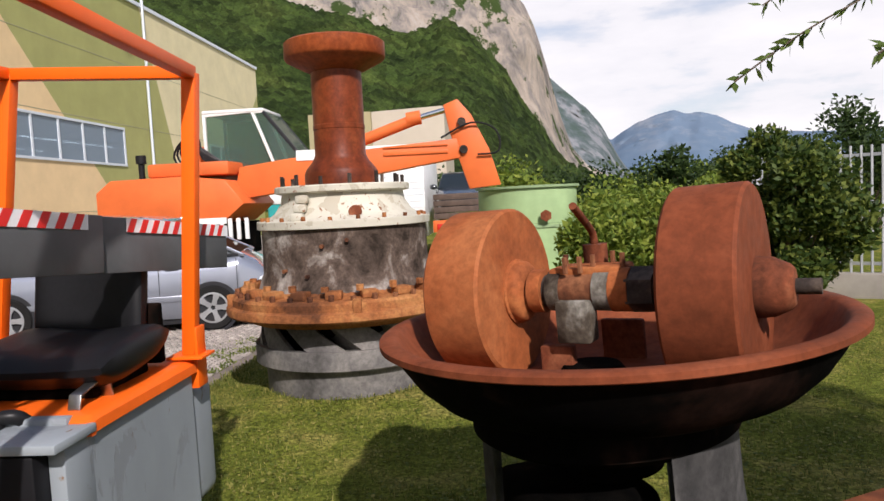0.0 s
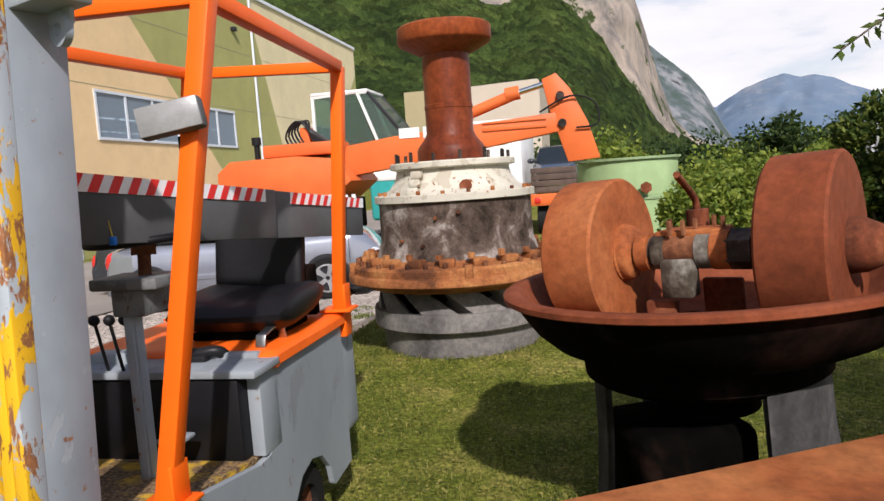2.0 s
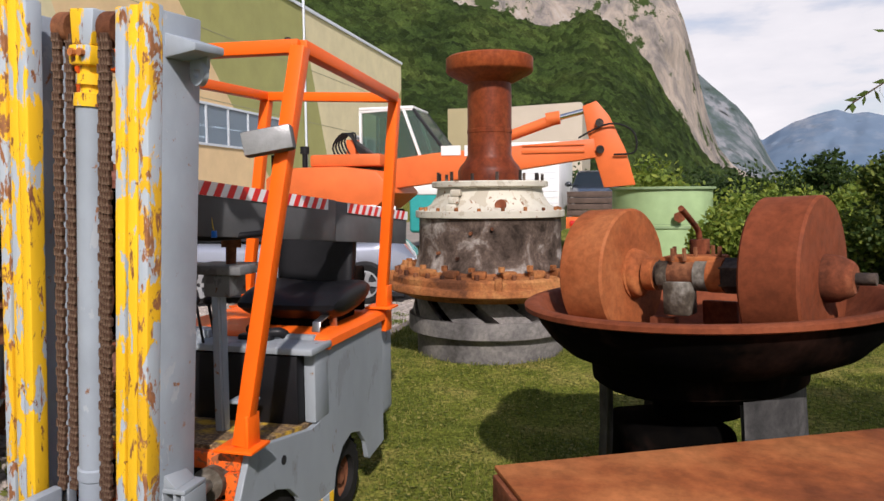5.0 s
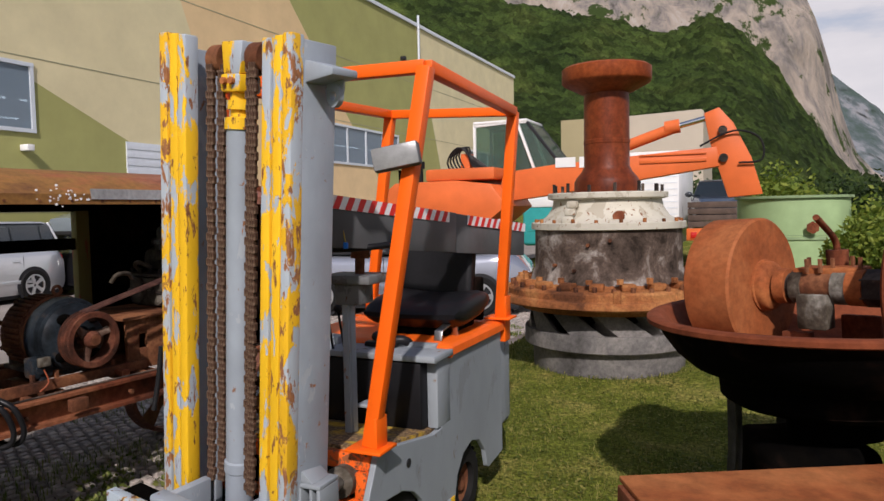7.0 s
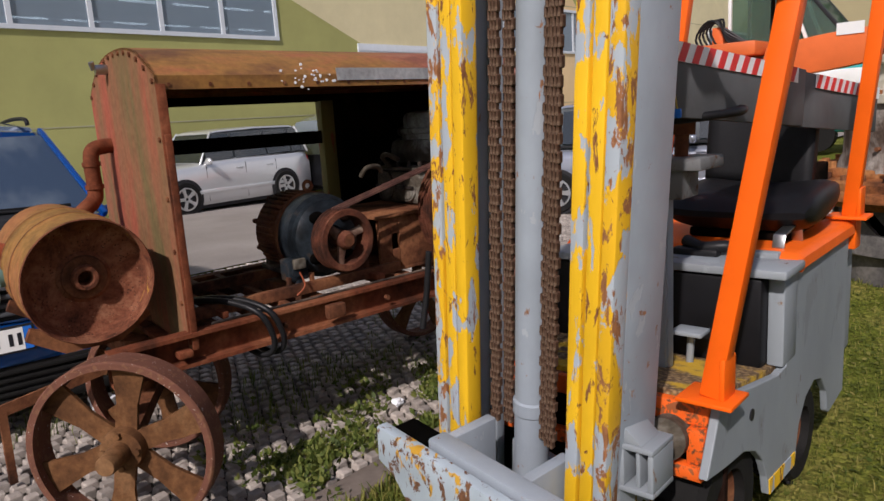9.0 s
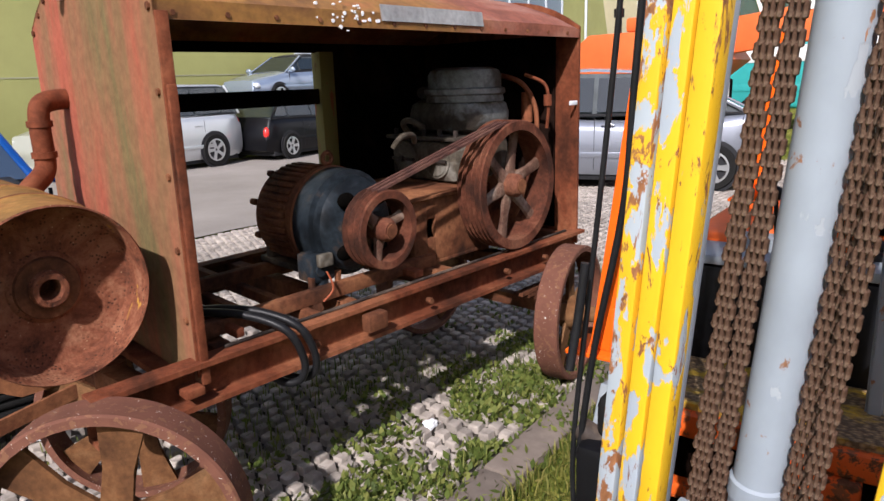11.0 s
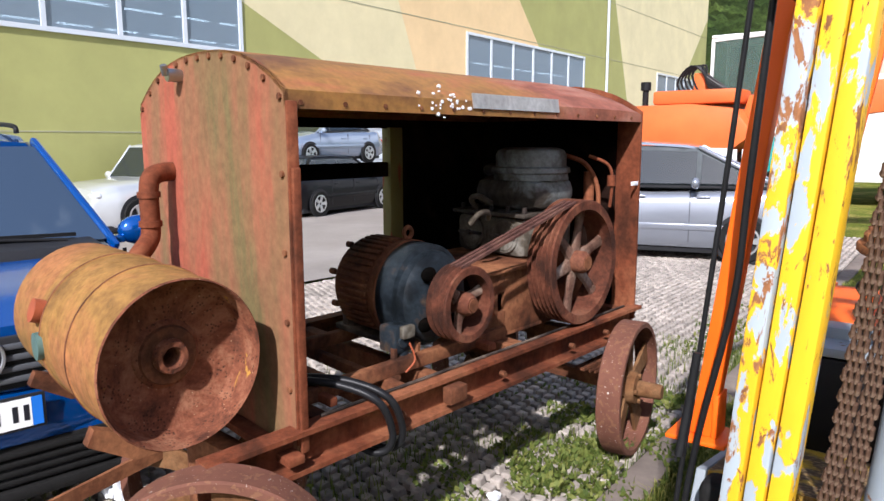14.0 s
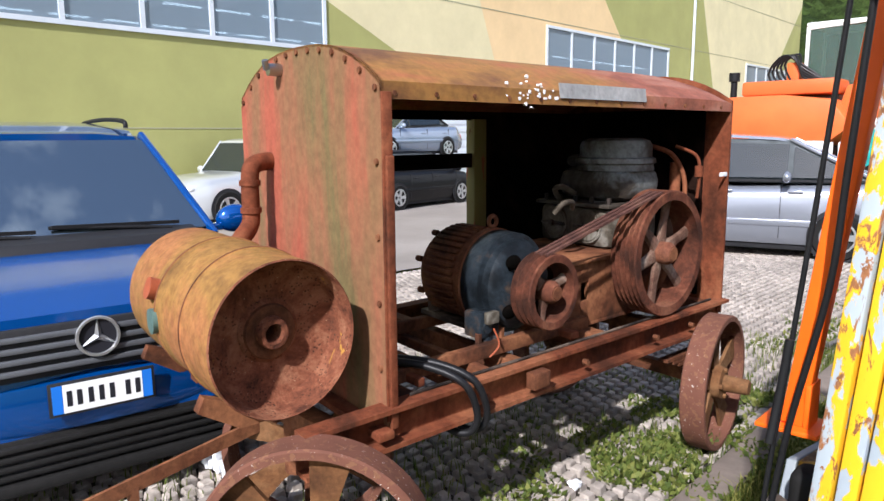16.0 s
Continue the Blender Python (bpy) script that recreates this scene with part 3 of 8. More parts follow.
# colours carry the haze: mountain and ridge are both mixed blue-grey
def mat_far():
    m, nt, b = shader("hazy_mountain")
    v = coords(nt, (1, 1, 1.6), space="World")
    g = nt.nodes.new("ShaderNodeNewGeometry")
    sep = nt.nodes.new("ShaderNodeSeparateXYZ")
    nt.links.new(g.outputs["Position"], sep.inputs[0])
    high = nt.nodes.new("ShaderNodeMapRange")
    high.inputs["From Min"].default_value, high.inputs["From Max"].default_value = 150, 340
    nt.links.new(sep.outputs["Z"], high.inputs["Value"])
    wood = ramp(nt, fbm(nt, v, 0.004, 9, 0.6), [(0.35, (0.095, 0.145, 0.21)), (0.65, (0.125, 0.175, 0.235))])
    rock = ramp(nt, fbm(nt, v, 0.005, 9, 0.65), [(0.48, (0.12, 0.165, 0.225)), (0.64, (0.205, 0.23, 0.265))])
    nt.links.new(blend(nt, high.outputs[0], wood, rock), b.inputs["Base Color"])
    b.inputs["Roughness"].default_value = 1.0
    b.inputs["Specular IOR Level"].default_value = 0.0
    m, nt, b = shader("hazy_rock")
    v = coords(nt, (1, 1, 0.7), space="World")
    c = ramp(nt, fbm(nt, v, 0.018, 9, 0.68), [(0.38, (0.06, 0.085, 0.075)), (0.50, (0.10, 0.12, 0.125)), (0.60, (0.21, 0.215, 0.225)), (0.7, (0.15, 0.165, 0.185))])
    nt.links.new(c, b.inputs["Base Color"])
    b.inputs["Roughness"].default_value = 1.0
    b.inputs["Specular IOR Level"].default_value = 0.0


mat_paver("paver_stone", False)
mat_paver("paver_piece", True)
for f in (mat_grass, mat_asphalt, mat_paver_soil, mat_forest, mat_cliff, mat_far):
    f()


def grid_mesh(name, xs, ys, zf, material):
    verts = [(x, y, zf(x, y)) for y in ys for x in xs]
    nx = len(xs)
    faces = [(j * nx + i, j * nx + i + 1, (j + 1) * nx + i + 1, (j + 1) * nx + i) for j in range(len(ys) - 1) for i in range(nx - 1)]
    me = bpy.data.meshes.new(name)
    me.from_pydata(verts, [], faces)
    me.shade_smooth()
    me.materials.append(M[material])
    return new(name, me)


def spread(lo, hi, fine_lo, fine_hi, step, coarse):
    out, v = [], lo
    while v < hi:
        out.append(v)
        v += step if fine_lo <= v < fine_hi else coarse * (1 + 0.25 * max(0, (fine_lo - v) if v < fine_lo else (v - fine_hi)))
    return out + [hi]


XS = sorted(set([-1800, -700, -300, -120, -60] + spread(-40, 30, -5, 4, 0.25, 0.8) + [60, 120, 300, 700, 1800]))
YS = sorted(set([-1800, -700, -200, -60] + spread(-20, 40, -2, 8, 0.25, 0.8) + [70, 120, 250, 500, 900, 1800]))
ground = tagged(grid_mesh("ground", XS, YS, lambda x, y: ground_z(x, y) - (0.08 if x < kerb_x(y) + 0.04 else 0.0), "grass_soil"), "short green lawn with clover and worn patches", "lawn", kind="structure")

# the paved strip and the asphalt yard lie a little above the soil sheet
PAVE_X = -7.1


def strip(name, x0f, x1f, y0, y1, nx, ny, lift, material):
    verts, faces = [], []
    for j in range(ny + 1):
        y = y0 + (y1 - y0) * j / ny
        for i in range(nx + 1):
            x = x0f(y) + (x1f(y) - x0f(y)) * i / nx
            verts.append((x, y, ground_z(x, y) + lift))
    for j in range(ny):
        for i in range(nx):
            a = j * (nx + 1) + i
            faces.append((a, a + 1, a + nx + 2, a + nx + 1))
    me = bpy.data.meshes.new(name)
    me.from_pydata(verts, [], faces)
    me.shade_smooth()
    me.materials.append(M[material])
    return new(name, me)


def pave_edge(y):
    return PAVE_X + 0.02 * (y - 4.0)


pavement = tagged(strip("pavement", pave_edge, lambda y: kerb_x(y) - 0.02, -3.4, 13.0, 24, 60, -0.034, "joint_soil"), "grey concrete grass pavers with weeds in the gaps", "pavement", kind="structure")
road = tagged(strip("road", lambda y: -15.2, pave_edge, -30.0, 60.0, 20, 90, 0.006, "asphalt"), "pale worn asphalt yard before the factory hall", "asphalt yard", kind="structure")

kb = B()
for i in range(18):
    y0, y1 = -3.6 + i * 1.0, -3.6 + i * 1.0 + 0.992
    bar(kb, (kerb_x(y0) + 0.0775, y0, ground_z(kerb_x(y0) - 0.2, y0) - 0.075), (kerb_x(y1) + 0.0775, y1, ground_z(kerb_x(y1) - 0.2, y1) - 0.075), 0.155, 0.16, bevel=0.012)
kerb = tagged(part("kerb", kb, "kerb_stone"), "brown-grey concrete kerb between pavers and lawn", "kerb", kind="structure")


def hill_point(az, k, low, high, r0, r1, seed, rough):
    """A point of a hill side seen from the yard: az in degrees to the left, k from foot to top;
    low and high are the steepness at which foot and top stand up against the sky."""
    a = radians(az)
    r = r0 + (r1 - r0) * k
    z = (low(az) + (high(az) - low(az)) * k) * r
    p = Vector((-math.sin(a) * r, math.cos(a) * r, z))
    n = noise.fractal(p * 0.012 + Vector((seed, 0, 0)), 1.0, 2.1, 6) * rough
    return p + Vector((-math.sin(a), math.cos(a), 0)) * n * 1.6 + Vector((0, 0, n * 0.35 * min(1.0, 4 * k)))


def curve_at(table):
    def f(x):
        if x <= table[0][0]:
            return table[0][1]
        for (a, p), (b, q_) in zip(table, table[1:]):
            if x <= b:
                return p + (q_ - p) * (x - a) / (b - a)
        return table[-1][1]
    return f


def hill(name, az0, az1, na, nk, low, high, r0, r1, material, seed, rough, lump, label, category):
    verts, faces = [], []
    for j in range(nk + 1):
        for i in range(na + 1):
            p = hill_point(az0 + (az1 - az0) * i / na, j / nk, low, high, r0, r1, seed, rough)
            if lump:
                p.z += abs(noise.noise(p * 0.14)) * lump + noise.noise(p * 0.4) * lump * 0.5 + noise.noise(p * 0.03) * lump
            verts.append(p)
    for j in range(nk):
        for i in range(na):
            a = j * (na + 1) + i
            faces.append((a, a + na + 1, a + na + 2, a + 1))
    me = bpy.data.meshes.new(name)
    me.from_pydata(verts, [], faces)
    me.shade_smooth()
    me.materials.append(M[material])
    return tagged(new(name, me), label, category, kind="structure")


FOOT = curve_at([(-90, -0.01), (95, -0.01)])
TREES = curve_at([(-11.43, 0.0079), (-8.09, 0.0164), (-6.21, 0.0379), (-5.09, 0.0668), (-3.80, 0.1093), (-2.68, 0.1316), (-1.39, 0.1799), (0.87, 0.2257), (3.14, 0.2532), (6.41, 0.2367), (12.71, 0.2672), (22.25, 0.3062), (41.30, 0.3110), (93.05, 0.2094)])
CREST = curve_at([(-11.43, 0.0079), (-9.06, 0.0218), (-7.64, 0.0394), (-6.52, 0.0636), (-5.62, 0.1117), (-4.74, 0.1790), (-3.94, 0.2302), (-3.20, 0.2632), (-1.51, 0.3003), (1.14, 0.3396), (6.87, 0.3798), (14.53, 0.4010), (26.99, 0.4040), (48.91, 0.3707), (93.08, 0.2285)])
hill("backdrop_wood", -15.5, 95, 460, 100, FOOT, TREES, 300, 610, "forest", 3.1, 10, 6.0, "steep wooded mountainside, dense dark green", "wooded hill")
hill("backdrop_cliff", -15.5, 95, 420, 80, lambda az: TREES(az) - 0.05, CREST, 606, 690, "cliff", 3.1, 10, 0, "bare limestone cliff, grey and ochre, with shrubs", "cliff")
CREST2 = curve_at([(-17.65, 0.0033), (-12.87, 0.0094), (-10.97, 0.0213), (-9.86, 0.0531), (-8.76, 0.0917), (-7.64, 0.1178), (-6.51, 0.1354), (-5.01, 0.1598), (3.21, 0.1859)])
# ridge and mountain have their haze in the colour
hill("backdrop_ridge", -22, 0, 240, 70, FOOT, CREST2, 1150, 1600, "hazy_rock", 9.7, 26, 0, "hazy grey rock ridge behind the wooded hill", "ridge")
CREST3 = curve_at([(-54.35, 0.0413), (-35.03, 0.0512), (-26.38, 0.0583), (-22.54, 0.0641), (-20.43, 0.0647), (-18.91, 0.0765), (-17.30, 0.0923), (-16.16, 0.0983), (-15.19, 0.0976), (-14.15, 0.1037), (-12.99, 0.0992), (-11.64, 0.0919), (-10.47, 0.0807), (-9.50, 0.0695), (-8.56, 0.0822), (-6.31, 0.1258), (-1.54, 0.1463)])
hill("backdrop_mountain", -60, -4, 300, 50, FOOT, CREST3, 3300, 4300, "hazy_mountain", 5.2, 26, 0, "distant mountain, haze coloured in as blue", "mountain")

# ------------------------------------------------ factory hall: panelled wall with camouflage fields
HALL_X, HALL_Y0, HALL_Y1, HALL_H, HALL_Z = -16.6, -26.0, 51.0, 12.0, -0.4
WINDOWS = [(-20.0, -7.4, 7), (-1.91, 11.25, 8), (21.45, 31.55, 6), (41.5, 49.9, 5)]
SILL, HEAD = 4.12, 5.9
hall = thing("factory_hall", Matrix.Translation((HALL_X, 0, HALL_Z)), "long factory hall clad in yellow, peach and olive panels", "factory", kind="structure")


def hall_wall():
    """Wall slab with window openings through it, and colour fields bounded by slanting lines."""
    bm = B()
    ys = sorted({HALL_Y0, HALL_Y1} | {y for w in WINDOWS for y in w[:2]} | {HALL_Y0 + 0.5 * i for i in range(1, 154)})
    zs = [0.0, 1.1, 2.1, 3.2, SILL, HEAD, 7.5, 8.9, 10.4, HALL_H]
    holes = [(w[0], w[1], SILL, HEAD) for w in WINDOWS]
    cache = {}

    def vert(x, y, z):
        k = (round(x, 4), round(y, 4), round(z, 4))
        if k not in cache:
            cache[k] = bm.verts.new((x, y, z))
        return cache[k]
    for a, b in zip(ys, ys[1:]):
        for c, d in zip(zs, zs[1:]):
            if any(h[0] - 1e-4 <= a and b <= h[1] + 1e-4 and h[2] - 1e-4 <= c and d <= h[3] + 1e-4 for h in holes):
                continue
            f = bm.faces.new((vert(0, a, c), vert(0, b, c), vert(0, b, d), vert(0, a, d)))
            f.material_index = 0
            bm.faces.new((vert(-0.25, a, d), vert(-0.25, b, d), vert(-0.25, b, c), vert(-0.25, a, c)))
    for y0, y1, z0, z1 in holes:
        for p in (((0, y0, z0), (0, y1, z0), (-0.25, y1, z0), (-0.25, y0, z0)), ((0, y0, z1), (-0.25, y0, z1), (-0.25, y1, z1), (0, y1, z1)), ((0, y0, z0), (-0.25, y0, z0), (-0.25, y0, z1), (0, y0, z1)), ((0, y1, z0), (0, y1, z1), (-0.25, y1, z1), (-0.25, y1, z0))):
            bm.faces.new([bm.verts.new(q_) for q_ in p])
    return bm


def mat_hall():
    """Camouflage fields: yellow, peach and olive, split by slanting lines in the wall's plane."""
    m, nt, b = shader("hall_panels")
    v = coords(nt)
    sep = nt.nodes.new("ShaderNodeSeparateXYZ")
    nt.links.new(v, sep.inputs[0])

    def line(ky, kz, c0):
        """1 where ky*y + kz*z > c0."""
        a = nt.nodes.new("ShaderNodeMath")
        a.operation = "MULTIPLY"
        a.inputs[1].default_value = ky
        nt.links.new(sep.outputs["Y"], a.inputs[0])
        c = nt.nodes.new("ShaderNodeMath")
        c.operation = "MULTIPLY_ADD"
        c.inputs[1].default_value = kz
        nt.links.new(sep.outputs["Z"], c.inputs[0])
        nt.links.new(a.outputs[0], c.inputs[2])
        g = nt.nodes.new("ShaderNodeMath")
        g.operation = "GREATER_THAN"
        g.inputs[1].default_value = c0
        nt.links.new(c.outputs[0], g.inputs[0])
        return g.outputs[0]

    def both(p, q_):
        a = nt.nodes.new("ShaderNodeMath")
        a.operation = "MULTIPLY"
        nt.links.new(p, a.inputs[0])
        nt.links.new(q_, a.inputs[1])
        return a.outputs[0]
    yellow, peach, olive = (0.66, 0.58, 0.35), (0.72, 0.52, 0.28), (0.34, 0.335, 0.115)
    c = blend(nt, both(line(2.35, 1, 47.7), line(-0.98, -1, -32.4)), yellow, peach)
    c = blend(nt, both(line(0.98, 1, 32.4), line(-2.48, -1, -96.0)), c, olive)
    c = blend(nt, line(0.96, -1, 38.8), c, olive)
    c = blend(nt, line(-0.44, -1, -10.42), c, olive)
    dirt = ramp(nt, fbm(nt, v, 0.7, 7, 0.65), [(0.3, 0.88), (0.7, 1.06)])
    c = blend(nt, 1.0, c, dirt, "MULTIPLY")
    nt.links.new(c, b.inputs["Base Color"])
    b.inputs["Roughness"].default_value = 0.75


mat_hall()
part("wall", hall_wall(), "hall_panels", hall, smooth=False)
bm = B()
box(bm, (-30, HALL_Y0, 0), (-0.25, HALL_Y0 + 0.25, HALL_H))
part("wall", bm, "wall_yellow", hall, smooth=False)
bm = B()
box(bm, (-30, HALL_Y1 - 0.25, 0), (-0.25, HALL_Y1, HALL_H))
part("wall", bm, "wall_yellow", hall, smooth=False)
bm = B()
box(bm, (-30.25, HALL_Y0, 0), (-30, HALL_Y1, HALL_H))
part("wall", bm, "wall_yellow", hall, smooth=False)
bm = B()
box(bm, (-30.3, HALL_Y0 - 0.05, HALL_H), (0.10, HALL_Y1 + 0.05, HALL_H + 0.18))
part("roof", bm, "window_frame", hall, smooth=False)
bm = B()
box(bm, (-30, HALL_Y0 + 0.25, -0.2), (-0.25, HALL_Y1 - 0.25, 0.02))
part("floor", bm, "concrete", hall, smooth=False)
for z in (2.1, 6.05, 8.9):
    bm = B()
    for y0, y1 in ((HALL_Y0, HALL_Y1),):
        box(bm, (0.0, y0, z - 0.012), (0.010, y1, z + 0.012))
    part("panel_joint", bm, "wall_joint", hall, smooth=False)
for y0, y1, bays in WINDOWS:
    bm = B()
    for z in (SILL, HEAD - 0.10):
        box(bm, (-0.06, y0, z), (0.06, y1, z + 0.10))
    for i in range(bays + 1):
        y = y0 + (y1 - y0 - 0.1) * i / bays
        box(bm, (-0.05, y, SILL + 0.10), (0.05, y + 0.10, HEAD - 0.10))
    win = part("window", bm, "window_frame", hall, smooth=False)
    for i in range(bays):
        a = y0 + (y1 - y0 - 0.1) * i / bays + 0.1
        b_ = y0 + (y1 - y0 - 0.1) * (i + 1) / bays
        bm = B()
        box(bm, (-0.012, a, SILL + 0.10), (0.0, b_, HEAD - 0.10))
        p = part("pane", bm, "window_glass", win, smooth=False)
        p.visible_shadow = False
for y in (34.0,):
    bm = B()
    rod(bm, (0.12, y, 0), (0.12, y, HALL_H + 0.6), 0.07, n=10)
    part("drainpipe", bm, "window_frame", hall)
bm = B()
box(bm, (0.0, 14.1, 0.0), (0.03, 20.0, 4.15))
for k in range(17):
    box(bm, (0.03, 14.1, 0.1 + 0.24 * k), (0.045, 20.0, 0.22 + 0.24 * k))
part("shutter_door", bm, "shutter_white", hall, "white roller shutter", smooth=False)
bm = B()
box(bm, (0.0, 32.0, 9.85), (0.25, 32.25, 10.05), 0.02)
part("wall_lamp", bm, "car_trim", hall)
bm = B()
box(bm, (0.0, 10.8, 3.64), (0.30, 11.0, 3.80), 0.02)
part("camera_box", bm, "white_paint", hall)
# rows of lit ceiling tubes inside the hall, seen through the glass
tm, tnt, tb = shader("tube_light")
tb.inputs["Emission Color"].default_value = (1.0, 0.93, 0.78, 1)
tb.inputs["Emission Strength"].default_value = 14.0
for i, y in enumerate(range(-12, 48, 2)):
    for x in (-9.0, -14.0, -19.0):
        t_ob = B()
        box(t_ob, (x - 0.06, y - 0.7, 6.5), (x + 0.06, y + 0.7, 6.56))
        part("ceiling_tube", t_ob, "tube_light", hall, smooth=False)

# second, farther shed behind the digger
shed = thing("shed", Matrix.Translation((0, 0, -1.0)), "far low industrial shed with tan and grey-beige walls", "shed", kind="structure")
bm = B()
prism(bm, [(-6.2, 0), (1.0, 0), (1.0, 10.9), (0.85, 11.05), (-6.2, 10.85)], 14.0, Matrix.Translation((-4.8, 65.0, 0)))
part("wall", bm, "shed_beige", shed, smooth=False)
bm = B()
box(bm, (-16.3, 64.2, 0), (-10.5, 64.8, 10.8))
part("wall", bm, "shed_tan", shed, smooth=False)


# ---------------------------------------------------------------- old water turbine on the lawn
TX, TY = -0.885, 5.40
turbine = thing("turbine", Matrix.Translation((TX, TY, 0.0)), "old rusty water turbine standing upright on the lawn", "turbine")


def bolts(parent, name, n, r, z, size, h, material, phase=0.0, arc=math.tau):
    for i in range(n):
        a = phase + arc * i / n
        bm = B()
        rod(bm, (r * math.cos(a), r * math.sin(a), z), (r * math.cos(a), r * math.sin(a), z + h * (0.8 + 0.4 * ((i * 7) % 5) / 5)), size, n=6)
        part(name, bm, material, parent, smooth=False)


bm = B()
lathe(bm, [(0.0, 2.80), (0.385, 2.80), (0.405, 2.785), (0.405, 2.675), (0.392, 2.655), (0.345, 2.63), (0.24, 2.575), (0.20, 2.56)], 64)
part("coupling_flange", bm, "shaft_rust", turbine, "thick rust-orange coupling disc")
bm = B()
lathe(bm, [(0.200, 2.58), (0.205, 2.50), (0.206, 2.14), (0.210, 2.135), (0.210, 2.105), (0.206, 2.10), (0.206, 1.90), (0.23, 1.85), (0.28, 1.79), (0.298, 1.75), (0.298, 1.66), (0.24, 1.655)], 64)
part("shaft", bm, "shaft_dark", turbine, "dark red rusty shaft with flared foot")
bm = B()
lathe(bm, [(0.0, 1.655), (0.535, 1.655), (0.545, 1.645), (0.545, 1.605), (0.53, 1.60), (0.49, 1.59), (0.505, 1.52), (0.555, 1.444), (0.635, 1.393), (0.66, 1.388)], 64)
dome = part("cover", bm, "turbine_cream", turbine, "cream painted cast cover with peeling paint")
bm = B()
lathe(bm, [(0.60, 1.388), (0.695, 1.388), (0.70, 1.383), (0.70, 1.329), (0.69, 1.324), (0.62, 1.324)], 64)
part("flange", bm, "turbine_cream", turbine)
bm = B()
lathe(bm, [(0.665, 1.328), (0.668, 1.07), (0.672, 0.97), (0.69, 0.93), (0.72, 0.83)], 64)
part("casing", bm, "turbine_band", turbine, "grey and black stained casing")
bm = B()
lathe(bm, [(0.69, 0.90), (0.715, 0.85), (0.75, 0.832), (0.91, 0.82), (0.93, 0.80), (0.93, 0.75), (0.945, 0.742), (0.965, 0.738), (0.975, 0.725), (0.975, 0.685), (0.96, 0.67), (0.85, 0.66), (0.80, 0.61), (0.66, 0.60)], 80)
part("base_flange", bm, "rust_ochre", turbine, "broad rusty bolted flange")
# crown near-black: the shade behind the blades is put into its colour
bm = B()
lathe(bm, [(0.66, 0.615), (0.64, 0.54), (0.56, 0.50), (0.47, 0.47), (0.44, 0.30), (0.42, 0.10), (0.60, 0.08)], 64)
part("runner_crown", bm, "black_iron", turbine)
bm = B()
lathe(bm, [(0.69, 0.43), (0.765, 0.432), (0.77, 0.42), (0.77, 0.29), (0.76, 0.28), (0.71, 0.278), (0.695, 0.265), (0.69, 0.10), (0.69, -0.05), (0.60, -0.05), (0.60, 0.38)], 64, closed=True)
part("runner_band", bm, "cast_steel", turbine, "bare grey steel runner ring")
for i in range(11):
    a = math.tau * i / 11
    bm = B()
    secs = []
    for k in range(7):
        t = k / 6
        z = 0.36 + 0.25 * t
        r_out, r_in = 0.745 - 0.04 * t, 0.52
        a0 = a - 0.42 * t
        w_b = 0.43 - 0.08 * t
        secs.append([(r_out * math.cos(a0), r_out * math.sin(a0), z), ((r_out + 0.004) * math.cos(a0 + w_b / 2), (r_out + 0.004) * math.sin(a0 + w_b / 2), z), (r_out * math.cos(a0 + w_b), r_out * math.sin(a0 + w_b), z), ((r_out - 0.03) * math.cos(a0 + w_b), (r_out - 0.03) * math.sin(a0 + w_b), z), (r_in * math.cos(a0 - 0.25), r_in * math.sin(a0 - 0.25), z), ((r_in + 0.02) * math.cos(a0 - 0.28), (r_in + 0.02) * math.sin(a0 - 0.28), z)])
    loft(bm, secs)
    part("blade", bm, "cast_steel", turbine, "curved bare steel blade")
for i in range(20):
    bm = B()
    box(bm, (0.745, -0.06, 0.825), (0.855, 0.06, 0.885), 0.012, Matrix.Rotation(math.tau * i / 20 + 0.08, 4, "Z"))
    part("boss", bm, "rust_ochre", turbine, "square rusty boss on the flange")
bolts(turbine, "bolt", 14, 0.49, 1.65, 0.016, 0.085, "greasy_iron", 0.1)
bolts(turbine, "bolt", 20, 0.655, 1.385, 0.017, 0.035, "rust_ochre", 0.05)
bolts(turbine, "bolt", 20, 0.80, 0.88, 0.030, 0.045, "rust_ochre")
bolts(turbine, "bolt", 36, 0.885, 0.81, 0.021, 0.05, "rust_brown", 0.07)
bolts(turbine, "bolt", 14, 0.262, 1.66, 0.014, 0.10, "rust_red", 0.2)
bm = B()
rod(bm, (0.19, -0.51, 1.435), (0.205, -0.56, 1.44), 0.050, n=20)
part("plug", bm, "rust_red", turbine, "round rusty inspection plug")
bm = B()
for z0, z1, r in ((1.38, 1.45, 0.62), (1.45, 1.515, 0.58), (1.515, 1.58, 0.55)):
    a = -1.95
    box(bm, (r * math.cos(a) - 0.05, r * math.sin(a) - 0.04, z0), (r * math.cos(a) + 0.05, r * math.sin(a) + 0.04, z1), 0.02)
part("lug", bm, "turbine_cream", turbine)
for a, z in ((-1.62, 1.20), (-2.1, 1.02), (-1.35, 1.24), (-1.8, 0.98)):
    bm = B()
    rod(bm, (0.655 * math.cos(a), 0.655 * math.sin(a), z), (0.70 * math.cos(a), 0.70 * math.sin(a), z), 0.016, n=8)
    part("stud", bm, "rust_brown", turbine)
for a, r in ((-1.30, 0.93), (-0.75, 0.9), (-2.7, 0.93), (-0.4, 0.92)):
    bm = B()
    box(bm, (r * math.cos(a) - 0.03, r * math.sin(a) - 0.03, 0.72), (r * math.cos(a) + 0.03, r * math.sin(a) + 0.03, 0.84), 0.008)
    part("clamp", bm, "rust_ochre", turbine)


